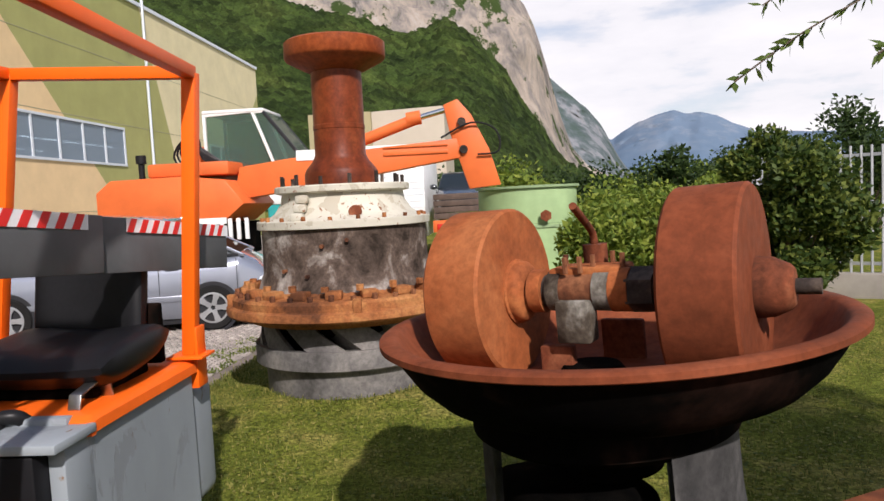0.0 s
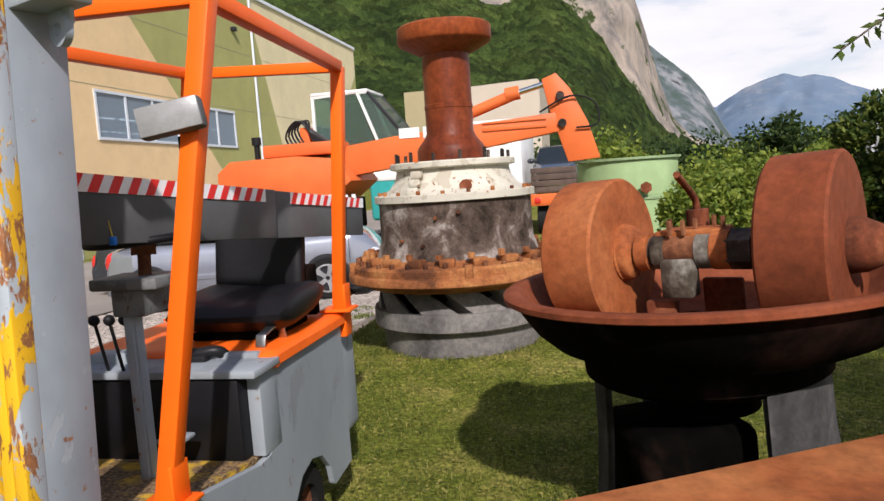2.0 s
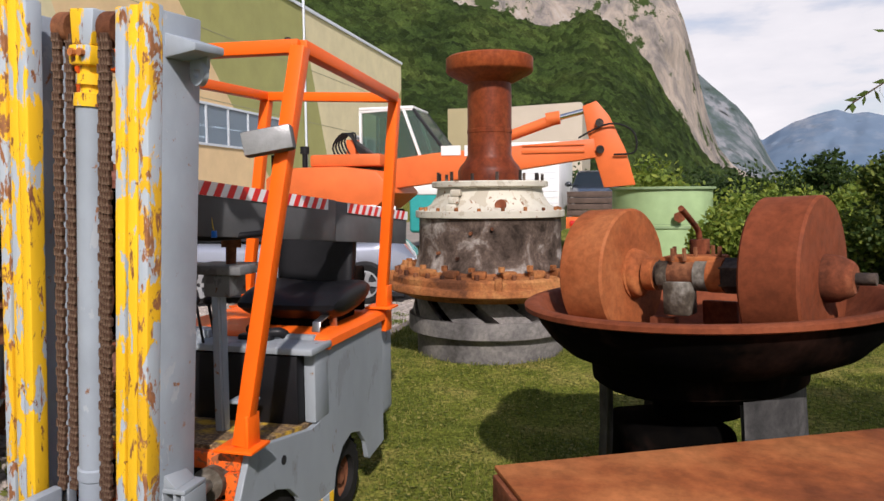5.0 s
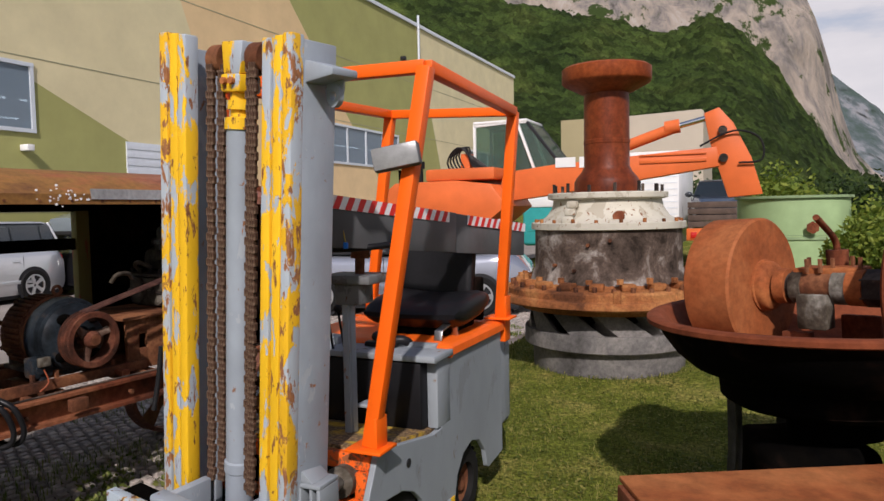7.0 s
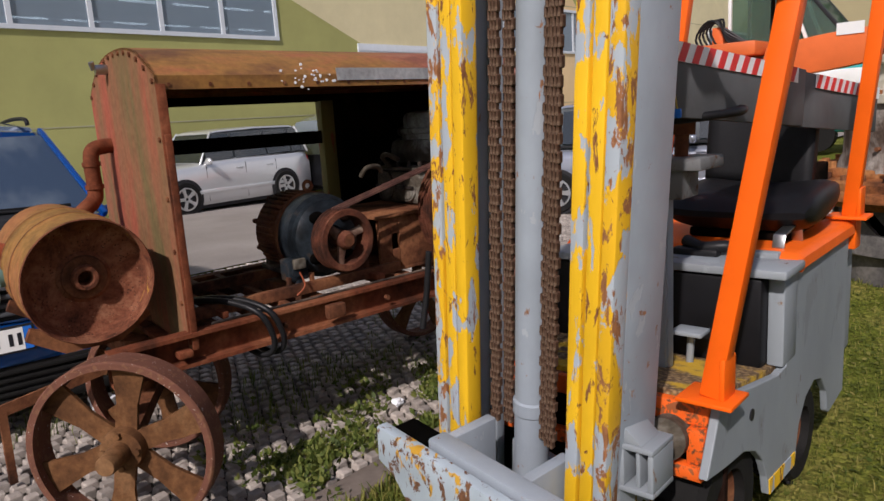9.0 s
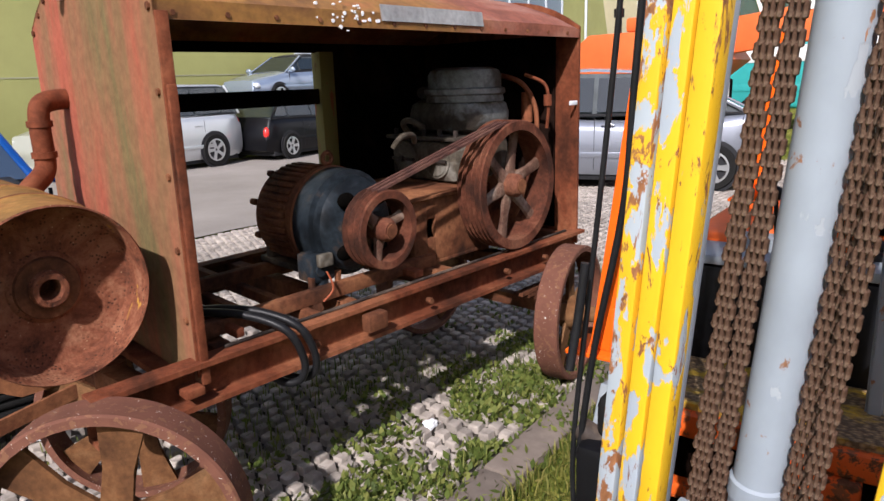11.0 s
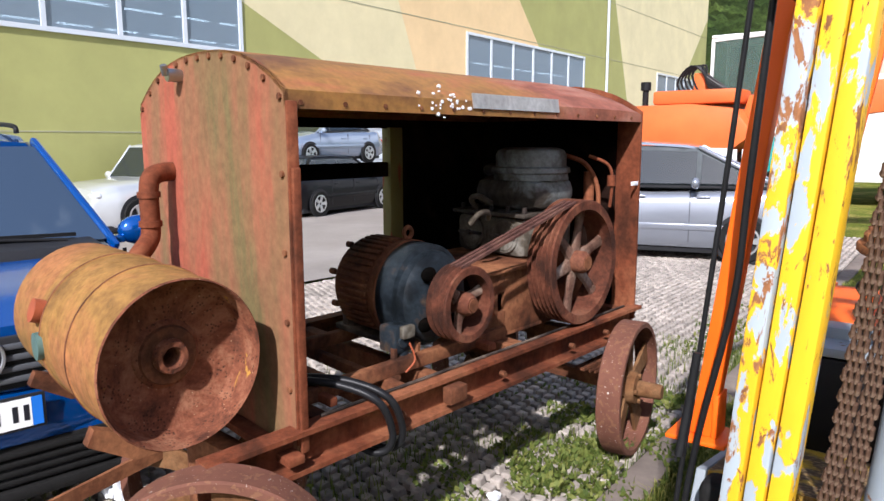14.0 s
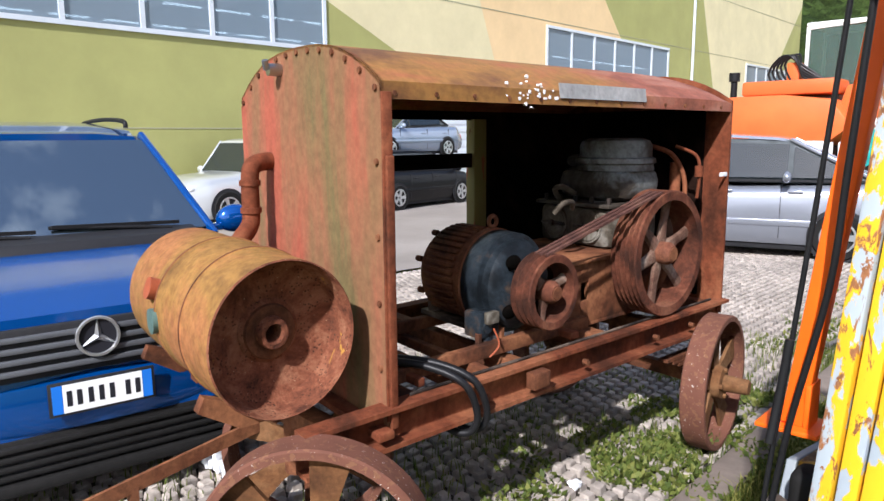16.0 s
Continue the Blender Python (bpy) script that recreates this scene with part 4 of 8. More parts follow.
# ---------------------------------------------------------------- pan mill with two rollers
MILL = Matrix.Translation((0.715, 2.16, 0.215)) @ pose(0, 0, 0, 0, -3.0, 0) @ Matrix.Scale(0.83, 4)
mill = thing("pan_mill", MILL, "rusty pan mill: wide iron bowl with two edge rollers", "pan mill")
bm = B()
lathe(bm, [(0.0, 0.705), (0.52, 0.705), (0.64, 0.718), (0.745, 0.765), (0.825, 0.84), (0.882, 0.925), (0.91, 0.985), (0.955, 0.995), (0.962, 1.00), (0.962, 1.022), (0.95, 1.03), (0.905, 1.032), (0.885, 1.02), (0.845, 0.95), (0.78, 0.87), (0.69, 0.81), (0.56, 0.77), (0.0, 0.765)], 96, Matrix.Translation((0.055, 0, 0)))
part("bowl", bm, ["rust_roller", "black_iron"], mill, "shallow iron bowl, rusty inside, black outside with shade in the colour")
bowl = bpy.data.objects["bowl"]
# outward and downward faces: black iron, darkened further for the unlit underside
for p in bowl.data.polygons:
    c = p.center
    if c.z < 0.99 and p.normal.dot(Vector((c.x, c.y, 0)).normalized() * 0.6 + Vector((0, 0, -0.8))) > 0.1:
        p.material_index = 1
AX = Vector((0.877, -0.48, 0.0)).normalized()
SIDE = Vector((0.48, 0.877, 0.0)).normalized()
HUB_Z = 1.135


def on_axis(s, z=HUB_Z, o=0.0):
    return Vector((0.075, 0.0, 0)) + AX * s + SIDE * o + Vector((0, 0, z))


AXM = Matrix.Translation(on_axis(0)) @ turn_to(AX)
for s0, s1, r, mat_, lab in ((-0.70, -0.43, 0.375, "rust_smooth", "broad rust-orange iron roller"), (0.30, 0.575, 0.40, "rust_roller", "broad dark rusty iron roller")):
    bm = B()
    lathe(bm, [(0.0, s0), (r - 0.07, s0), (r - 0.05, s0 + 0.0), (r - 0.012, s0), (r, s0 + 0.012), (r, s1 - 0.012), (r - 0.012, s1), (r - 0.05, s1), (0.0, s1)], 72, AXM)
    part("roller", bm, mat_, mill, lab)
bm = B()
lathe(bm, [(0.0, -0.36), (0.085, -0.36), (0.125, -0.375), (0.135, -0.39), (0.135, -0.415), (0.145, -0.42), (0.145, -0.43)], 32, AXM)
part("hub", bm, "rust_orange", mill)
bm = B()
lathe(bm, [(0.0, 0.705), (0.068, 0.705), (0.085, 0.69), (0.112, 0.635), (0.118, 0.57)], 32, AXM)
part("hub", bm, "rust_red", mill)
bm = B()
rod(bm, on_axis(0.69), on_axis(0.79), 0.03)
part("axle_end", bm, "greasy_iron", mill)
bm = B()
rod(bm, on_axis(-0.40), on_axis(0.30), 0.07, n=24)
part("axle", bm, "greasy_iron", mill)
for s0, s1, r, mt in ((-0.345, -0.285, 0.095, "rust_orange"), (-0.26, -0.20, 0.088, "engine_grey"), (-0.05, 0.02, 0.088, "engine_grey"), (-0.20, -0.05, 0.082, "rust_brown"), (0.02, 0.10, 0.092, "rust_orange")):
    bm = B()
    rod(bm, on_axis(s0), on_axis(s1), r, n=28)
    part("bearing", bm, mt, mill)
bm = B()
rod(bm, on_axis(0.09), on_axis(0.20), 0.095, n=6)
part("nut", bm, "greasy_iron", mill)
bm = B()
box(bm, (-0.075, -0.06, -0.21), (0.075, 0.05, -0.03), 0.012, Matrix.Translation(on_axis(-0.13, o=-0.06)) @ pose(0, 0, 0, 0, 0, -28.7))
part("bracket", bm, "engine_grey", mill, "grey bolted bearing bracket")
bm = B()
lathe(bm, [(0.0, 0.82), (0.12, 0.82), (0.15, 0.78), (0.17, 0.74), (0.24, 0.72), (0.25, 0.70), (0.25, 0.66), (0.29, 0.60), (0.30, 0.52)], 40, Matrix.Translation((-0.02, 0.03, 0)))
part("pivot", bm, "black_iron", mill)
bm = B()
lathe(bm, [(0.19, 0.725), (0.25, 0.72), (0.255, 0.70), (0.25, 0.665), (0.20, 0.66)], 40, Matrix.Translation((-0.02, 0.03, 0)))
part("pivot_ring", bm, "rust_red", mill)
bm = B()
box(bm, (-0.16, -0.10, 1.175), (0.16, 0.10, 1.235), 0.015, Matrix.Translation((0.02, 0.10, 0)) @ pose(0, 0, 0, 0, 0, -28.7))
part("cap_plate", bm, "rust_orange", mill)
for dx, dy in ((-0.12, -0.06), (-0.06, -0.08), (0.0, -0.05), (0.10, 0.05), (-0.10, 0.07), (0.12, -0.07)):
    bm = B()
    rod(bm, (0.02 + dx, 0.08 + dy, 1.215), (0.02 + dx, 0.08 + dy, 1.285), 0.012, n=6)
    part("bolt", bm, "rust_brown", mill)
bm = B()
rod(bm, (0.06, 0.22, 1.225), (0.06, 0.22, 1.315), 0.055, n=20)
part("socket", bm, "rust_red", mill)
bm = B()
tube(bm, [(0.06, 0.22, 1.305), (0.05, 0.20, 1.37), (0.00, 0.10, 1.44), (-0.05, -0.02, 1.50)], 0.017)
part("lever", bm, "rust_red", mill, "bent rusty lever")
bm = B()
box(bm, (-0.10, 0.33, 0.53), (0.10, 0.37, 0.95), 0.01, pose(0, 0, 0, 0, 0, -28.7))
box(bm, (-0.25, -0.03, 0.60), (-0.10, 0.03, 0.90), 0.01, pose(0, 0, 0, 0, 0, -28.7))
part("scraper", bm, "rust_red", mill)
# cast stand under the bowl: plate legs, a black rounded block between them
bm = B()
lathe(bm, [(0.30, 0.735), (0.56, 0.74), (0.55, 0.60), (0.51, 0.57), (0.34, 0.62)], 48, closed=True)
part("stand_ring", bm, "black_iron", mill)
for a, w in ((-2.75, 0.10), (-0.80, 0.46), (0.6, 0.2), (1.9, 0.2)):
    bm = B()
    lathe(bm, [(0.53, 0.72), (0.54, 0.35), (0.60, -0.29), (0.565, -0.29), (0.505, 0.35), (0.49, 0.72)], 12, pose(0, 0, 0, 0, 0, math.degrees(a - w)), True, 2 * w)
    part("leg", bm, "leg_iron", mill, "dark grey cast leg")
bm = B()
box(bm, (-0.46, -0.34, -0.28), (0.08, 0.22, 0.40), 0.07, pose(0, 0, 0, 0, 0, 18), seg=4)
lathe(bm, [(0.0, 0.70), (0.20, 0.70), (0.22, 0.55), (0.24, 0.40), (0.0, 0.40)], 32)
part("gear_housing", bm, "black_iron", mill, "black rounded block under the bowl")


# ---------------------------------------------------------------- rusty steel table in the foreground
table = thing("steel_table", Matrix.Identity(4), "flat rust-orange steel plate laid over a frame", "steel plate")
A_, B_ = Vector((0.022, 0.778, 0)), Vector((1.289, 1.447, 0))
du = (B_ - A_).normalized()
dn = Vector((du.y, -du.x, 0))
bm = B()
mt = Matrix.Identity(4)
for i in range(3):
    mt[i][0], mt[i][1], mt[i][2], mt[i][3] = du[i], -dn[i], (0, 0, 1)[i], A_[i]
box(bm, (0, -0.95, 0.735), ((B_ - A_).length, 0.0, 0.75), 0.004, mt)
part("top", bm, "rust_plate", table)
bm = B()
box(bm, (-0.012, -0.93, 0.60), (0.03, -0.02, 0.733), 0.006, mt)
box(bm, (0.0, -0.05, 0.60), (1.42, -0.02, 0.733), 0.006, mt)
part("frame", bm, "rust_red", table)
for x, y in ((0.03, -0.06), (1.38, -0.06), (0.03, -0.9), (1.38, -0.9)):
    bm = B()
    box(bm, (x - 0.03, y - 0.03, -0.03), (x + 0.03, y + 0.03, 0.6), 0.005, mt)
    part("leg", bm, "rust_red", table)
for y in (-0.15, -0.5):
    bm = B()
    rod(bm, mt @ Vector((-0.012, y, 0.66)), mt @ Vector((-0.035, y, 0.66)), 0.02, n=6)
    part("bolt", bm, "rust_red", table)


# ---------------------------------------------------------------- small electric forklift
FORK = Matrix.Translation((-1.285, 0.585, 0.0))
fork = thing("forklift", FORK, "small worn forklift: orange guard, yellow-grey flaking mast", "forklift")
# mast: two ribbed channels; XC is the lift cylinder's place between them
XC = -0.03
_z = Vector((0.089, -0.049, 1.0)).normalized()
_y = _z.cross(Vector((0.990, -0.137, 0.0))).normalized()
_x = _y.cross(_z)
MAST = FORK.inverted() @ Matrix(((_x.x, _y.x, _z.x, -1.3475), (_x.y, _y.y, _z.y, 0.6675), (_x.z, _y.z, _z.z, 0.0), (0, 0, 0, 1)))
fixed_parts = set(fork.children)
for sgn, name_lab in ((-1, "outer rail, yellow paint flaking to grey and rust"), (1, "outer rail, yellow front, grey side")):
    for k in range(3):
        a = (0.184 if sgn < 0 else 0.168) + (0.047 if sgn < 0 else 0.0435) * k
        x0, x1 = sorted((sgn * a, sgn * (a + (0.041 if sgn < 0 else 0.038))))
        bm = B()
        box(bm, (x0, 0.0 + 0.004 * (k == 1), 0.09), (x1, 0.055, (2.105 if sgn < 0 else 2.075) + 0.006 * k), 0.006)
        part("mast_rail", bm, "mast_scuffed" if k == 2 else "mast_yellow", fork, name_lab)
    bm = B()
    x0, x1 = (-0.317, -0.26) if sgn < 0 else (0.240, 0.292)
    box(bm, (x0, 0.05, 0.09), (x1, 0.205, 2.075), 0.006)
    x0, x1 = (-0.27, -0.232) if sgn < 0 else (0.205, 0.25)
    box(bm, (x0, 0.165, 0.09), (x1, 0.20, 2.07), 0.004)
    part("mast_channel", bm, "mast_grey", fork)
for z0, z1 in ((1.99, 2.05), (0.28, 0.40)):
    bm = B()
    box(bm, (-0.2, 0.195, z0), (0.22, 0.225, z1), 0.006)
    part("cross_tie", bm, "rust_brown" if z0 > 1 else "mast_grey", fork)
bm = B()
lathe(bm, [(0.0, 1.80), (0.047, 1.80), (0.047, 0.64), (0.053, 0.635), (0.053, 0.60), (0.049, 0.595), (0.049, 0.10), (0.0, 0.10)], 28, Matrix.Translation((XC, 0.10, 0)))
part("lift_cylinder", bm, "mast_grey", fork, "light grey hydraulic lift cylinder")
bm = B()
rod(bm, (XC, 0.10, 1.80), (XC, 0.10, 1.93), 0.034, n=20)
lathe(bm, [(0.032, 1.80), (0.053, 1.80), (0.053, 1.838), (0.032, 1.843)], 24, Matrix.Translation((XC, 0.10, 0)))
lathe(bm, [(0.032, 1.865), (0.046, 1.865), (0.046, 1.895), (0.032, 1.895)], 24, Matrix.Translation((XC, 0.10, 0)))
part("piston_head", bm, "mast_yellow", fork)
bm = B()
box(bm, (XC - 0.045, 0.05, 1.92), (XC + 0.045, 0.15, 1.98), 0.01)
prism(bm, [(XC - 0.04, 1.98), (XC + 0.04, 1.98), (XC + 0.05, 2.085), (XC - 0.05, 2.085)], 0.10, Matrix.Translation((0, 0.06, 0)), 0.006)
part("crosshead", bm, "mast_yellow", fork)
for x in (XC - 0.018, XC + 0.018):
    bm = B()
    rod(bm, (x, 0.05, 1.955), (x, 0.035, 1.955), 0.012, n=6)
    part("bolt", bm, "rust_orange", fork)
for sgn in (-1, 1):
    bm = B()
    rod(bm, (XC + sgn * 0.065, 0.105, 2.03), (XC + sgn * 0.120, 0.105, 2.03), 0.052, n=28)
    part("chain_wheel", bm, "rust_brown", fork)
    # leaf chain: plates stacked link by link
    link = B()
    for dx in (-0.014, -0.003, 0.008):
        box(link, (dx, -0.009, -0.0145), (dx + 0.008, 0.009, 0.0145), 0.003, seg=1)
    rod(link, (-0.0165, 0, -0.007), (0.0165, 0, -0.007), 0.0042, n=8)
    lm = bpy.data.meshes.new("chain_link")
    link.to_mesh(lm)
    link.free()
    lm.materials.append(M["chain_iron"])
    for xo, yo in ((0.100, 0.060), (0.067, 0.078)):
        for i in range(67):
            ob = new("chain_link", lm)
            ob.parent = fork
            ob.matrix_local = pose(XC + sgn * xo + (0.0025 if i % 2 else -0.0025), yo + 0.002 * math.sin(i * 1.7), 0.56 + i * 0.0218, 0, 0, 0)
bm = B()
prism(bm, [(0.288, 1.945), (0.40, 1.968), (0.40, 1.99), (0.288, 2.015)], 0.12, Matrix.Translation((0, 0.06, 0)), 0.005)
part("lug_plate", bm, "mast_grey", fork)
bm = B()
lathe(bm, [(0.022, -0.012), (0.05, -0.012), (0.05, 0.012), (0.022, 0.012)], 24, Matrix.Translation((0.335, 0.15, 1.915)) @ Matrix.Scale(0.75, 4) @ turn_to((0.3, 1, 0)), True)
box(bm, (0.303, 0.143, 1.925), (0.37, 0.157, 1.985), 0.004)
part("lifting_eye", bm, "mast_grey", fork)
bm = B()
lathe(bm, [(0.0, 0.03), (0.07, 0.02), (0.10, 0.0), (0.06, -0.02), (0.10, -0.04), (0.04, -0.05), (0.0, -0.05)], 28, Matrix.Translation((-0.335, 0.18, 1.83)) @ turn_to((1, -0.25, 0.1)))
part("hose_reel", bm, "black_iron", fork, "black hose sheave beside the mast head")
# carriage: scarred plate with a hooked end, and a bar over it
bm = B()
prism(bm, [(-0.285, 0.585), (0.44, 0.585), (0.44, 0.20), (-0.13, 0.20), (-0.13, 0.28), (-0.165, 0.34), (-0.17, 0.41), (-0.22, 0.46), (-0.285, 0.48)], 0.035, Matrix.Translation((0, -0.25, 0)), 0.004)
part("carriage_plate", bm, "fork_plate", fork, "blue-grey carriage plate, chipped and rusty")
bm = B()
box(bm, (-0.27, -0.212, 0.55), (-0.12, -0.13, 0.57), 0.003)
part("carriage_shelf", bm, "black_iron", fork)
bm = B()
box(bm, (-0.12, -0.205, 0.55), (0.37, -0.145, 0.60), 0.008)
part("carriage_bar", bm, "mast_grey", fork)
bm = B()
box(bm, (-0.155, -0.12, 0.18), (-0.12, 0.05, 0.56), 0.005)
part("carriage_arm", bm, "mast_grey", fork)
bm = B()
box(bm, (0.12, -0.12, 0.18), (0.155, 0.05, 0.56), 0.005)
part("carriage_arm", bm, "mast_grey", fork)
# mast and carriage lean a little and are turned against the body
for ob in [o for o in fork.children if o not in fixed_parts]:
    ob.matrix_basis = MAST @ ob.matrix_basis
for pts, r in (([(-0.345, 0.25, 1.84), (-0.384, 0.265, 1.4), (-0.424, 0.265, 0.95), (-0.46, 0.265, 0.55), (-0.46, 0.27, 0.36)], 0.0065), ([(-0.30, 0.24, 1.84), (-0.33, 0.25, 1.4), (-0.35, 0.26, 1.13), (-0.412, 0.265, 0.79), (-0.45, 0.27, 0.50)], 0.008)):
    bm = B()
    tube(bm, pts, r)
    part("hose", bm, "hoseblack", fork)
# black valve block and a small orange bracket behind the mast foot
bm = B()
box(bm, (-0.41, 0.27, 0.56), (-0.30, 0.37, 0.67), 0.025, seg=3)
part("valve_block", bm, "rubber", fork)
bm = B()
rod(bm, (-0.46, 0.29, 0.57), (-0.35, 0.30, 0.52), 0.030, n=18)
part("valve_cylinder", bm, "greasy_iron", fork)
bm = B()
for lo, hi in (((-0.455, 0.29, 0.515), (-0.33, 0.32, 0.53)), ((-0.455, 0.29, 0.43), (-0.33, 0.32, 0.445)), ((-0.455, 0.29, 0.445), (-0.44, 0.32, 0.515)), ((-0.40, 0.29, 0.445), (-0.387, 0.32, 0.515)), ((-0.345, 0.29, 0.445), (-0.33, 0.32, 0.515))):
    box(bm, lo, hi, 0.003)
part("valve_bracket", bm, "front_rust", fork)
bm = B()
tube(bm, [(-0.40, 0.18, 1.02), (-0.41, 0.17, 0.90), (-0.42, 0.15, 0.78)], 0.010)
part("hose", bm, "hoseblack", fork)
bm = B()
box(bm, (-0.44, 0.22, 0.20), (-0.30, 0.40, 0.56), 0.02)
part("pump_box", bm, "black_panel", fork)
# bracket with hollow square end beside the mast foot
bm = B()
for lo, hi in (((0.28, 0.075, 0.61), (0.37, 0.19, 0.625)), ((0.28, 0.075, 0.50), (0.37, 0.19, 0.515)), ((0.28, 0.075, 0.515), (0.295, 0.19, 0.61)), ((0.355, 0.075, 0.515), (0.37, 0.19, 0.61)), ((0.32, 0.085, 0.515), (0.332, 0.19, 0.61))):
    box(bm, lo, hi, 0.004)
prism(bm, [(0.28, 0.625), (0.34, 0.625), (0.28, 0.68)], 0.10, Matrix.Translation((0, 0.08, 0)), 0.004)
part("mast_bracket", bm, "body_grey", fork)
bm = B()
rod(bm, (0.32, 0.15, 0.55), (0.29, 0.33, 0.54), 0.020, n=16)
part("tilt_rod", bm, "steel", fork)
bm = B()
rod(bm, (0.29, 0.31, 0.54), (0.27, 0.52, 0.51), 0.058, n=24)
part("tilt_cylinder", bm, "engine_grey", fork)
# chassis
for x0, x1 in ((0.385, 0.41), (-0.45, -0.425)):
    bm = B()
    pts = [(0.40, 0.645), (0.302, 0.459), (0.43, 0.44), (0.58, 0.425), (0.68, 0.385), (0.75, 0.325), (0.795, 0.25), (0.815, 0.18), (1.08, 0.165)] + [(1.31 + 0.21 * math.cos(radians(d)), 0.19 + 0.21 * math.sin(radians(d))) for d in (176, 150, 120, 90, 60, 30, 4)] + [(1.54, 0.19), (1.76, 0.21), (1.75, 0.89), (1.02, 0.89), (0.985, 0.62), (0.96, 0.565), (0.88, 0.56)]
    prism(bm, pts, x1 - x0, Matrix(((0, 1, 0, x0), (1, 0, 0, 0), (0, 0, 1, 0), (0, 0, 0, 1))), 0.004)
    part("side_panel", bm, "body_grey", fork, "grey painted side plate with wheel cut-outs", smooth=False)
bm = B()
sheet(bm, [(-0.42, 0.40, 0.625), (0.38, 0.40, 0.625), (0.38, 0.95, 0.545), (-0.42, 0.95, 0.545)], 0.02)
part("floor_plate", bm, "floor_chips", fork, "yellow floor plate strewn with wood chips")
for lo, hi in (((-0.40, 0.37, 0.57), (0.384, 0.41, 0.63)), ((-0.40, 0.33, 0.43), (0.384, 0.37, 0.47)), ((0.335, 0.345, 0.47), (0.384, 0.385, 0.57)), ((-0.02, 0.345, 0.47), (0.14, 0.385, 0.57))):
    bm = B()
    box(bm, lo, hi, 0.006)
    part("front_frame", bm, "front_rust", fork, "orange front frame, chipped and rusty")
# near-black sheet behind the front frame, in place of the shaded inside
bm = B()
box(bm, (-0.40, 0.50, 0.20), (0.384, 0.53, 0.60), 0.006)
part("front_plate", bm, "black_iron", fork)
for x0, x1 in ((0.41, 0.4135),):
    bm = B()
    prism(bm, [(0.815, 0.182), (1.078, 0.168), (1.09, 0.215), (0.808, 0.235)], x1 - x0, Matrix(((0, 1, 0, x0), (1, 0, 0, 0), (0, 0, 1, 0), (0, 0, 0, 1))))
    part("edge_stripe", bm, "mast_yellow", fork, "worn yellow stripe along the lower edge")
bm = B()
rod(bm, (0.409, 0.633, 0.52), (0.413, 0.633, 0.52), 0.018, n=16)
part("panel_hole", bm, "ink_black", fork)
bm = B()
box(bm, (-0.41, 0.86, 0.57), (0.36, 1.02, 0.865), 0.01)
part("battery_front", bm, "black_panel", fork, "black scuffed battery panel")
bm = B()
box(bm, (0.36, 0.92, 0.57), (0.412, 1.06, 0.875), 0.008)
box(bm, (-0.42, 0.847, 0.872), (0.434, 1.05, 0.90), 0.006)
part("battery_frame", bm, "body_grey", fork)
bm = B()
box(bm, (-0.30, 0.97, 0.80), (-0.12, 1.06, 0.935), 0.01)
part("control_step", bm, "body_grey", fork)
bm = B()
box(bm, (0.10, 1.02, 0.86), (0.36, 1.06, 0.92), 0.006)
part("control_step", bm, "body_grey", fork)
bm = B()
prof = [(1.03, 0.862), (1.026, 0.885), (1.032, 0.905), (1.05, 0.917), (1.08, 0.92), (1.76, 0.92), (1.76, 0.90), (1.085, 0.90), (1.06, 0.895), (1.05, 0.88), (1.05, 0.862)]
secs = []
for x, dz in ((-0.447, -0.045), (-0.443, -0.018), (-0.43, -0.004), (-0.41, 0.0), (0.39, 0.0), (0.41, -0.004), (0.425, -0.018), (0.429, -0.045)):
    secs.append([(x, y, max(z + dz, 0.862 + 0.2 * (z - 0.862))) for y, z in prof])
loft(bm, secs)
part("hood", bm, "hood_orange", fork, "orange lid under the seat")
bm = B()
box(bm, (-0.44, 1.70, 0.25), (0.405, 1.80, 0.89), 0.05, seg=4)
box(bm, (-0.40, 1.75, 0.30), (0.38, 2.02, 0.80), 0.05, seg=4)
part("counterweight", bm, "body_grey", fork)
bm = B()
for a, b_ in (((0.335, 1.10, 0.92), (0.335, 1.115, 0.965)), ((0.335, 1.115, 0.962), (0.345, 1.20, 0.985)), ((0.345, 1.20, 0.985), (0.35, 1.25, 0.968)), ((0.35, 1.25, 0.97), (0.35, 1.262, 0.92))):
    bar(bm, a, b_, 0.04, 0.008, bevel=0.003)
part("handle", bm, "steel", fork, "bright steel grab handle")
bm = B()
tube(bm, [(0.05, 1.03, 0.94), (0.12, 1.0, 0.925), (0.20, 1.02, 0.93), (0.22, 1.05, 0.90)], 0.022)
box(bm, (0.02, 0.97, 0.89), (0.18, 1.02, 0.925), 0.012)
part("cable_plug", bm, "hoseblack", fork)
bm = B()
box(bm, (0.30, 1.30, 0.9195), (0.31, 1.44, 0.9215))
part("lid_slot", bm, "ink_black", fork, smooth=False)
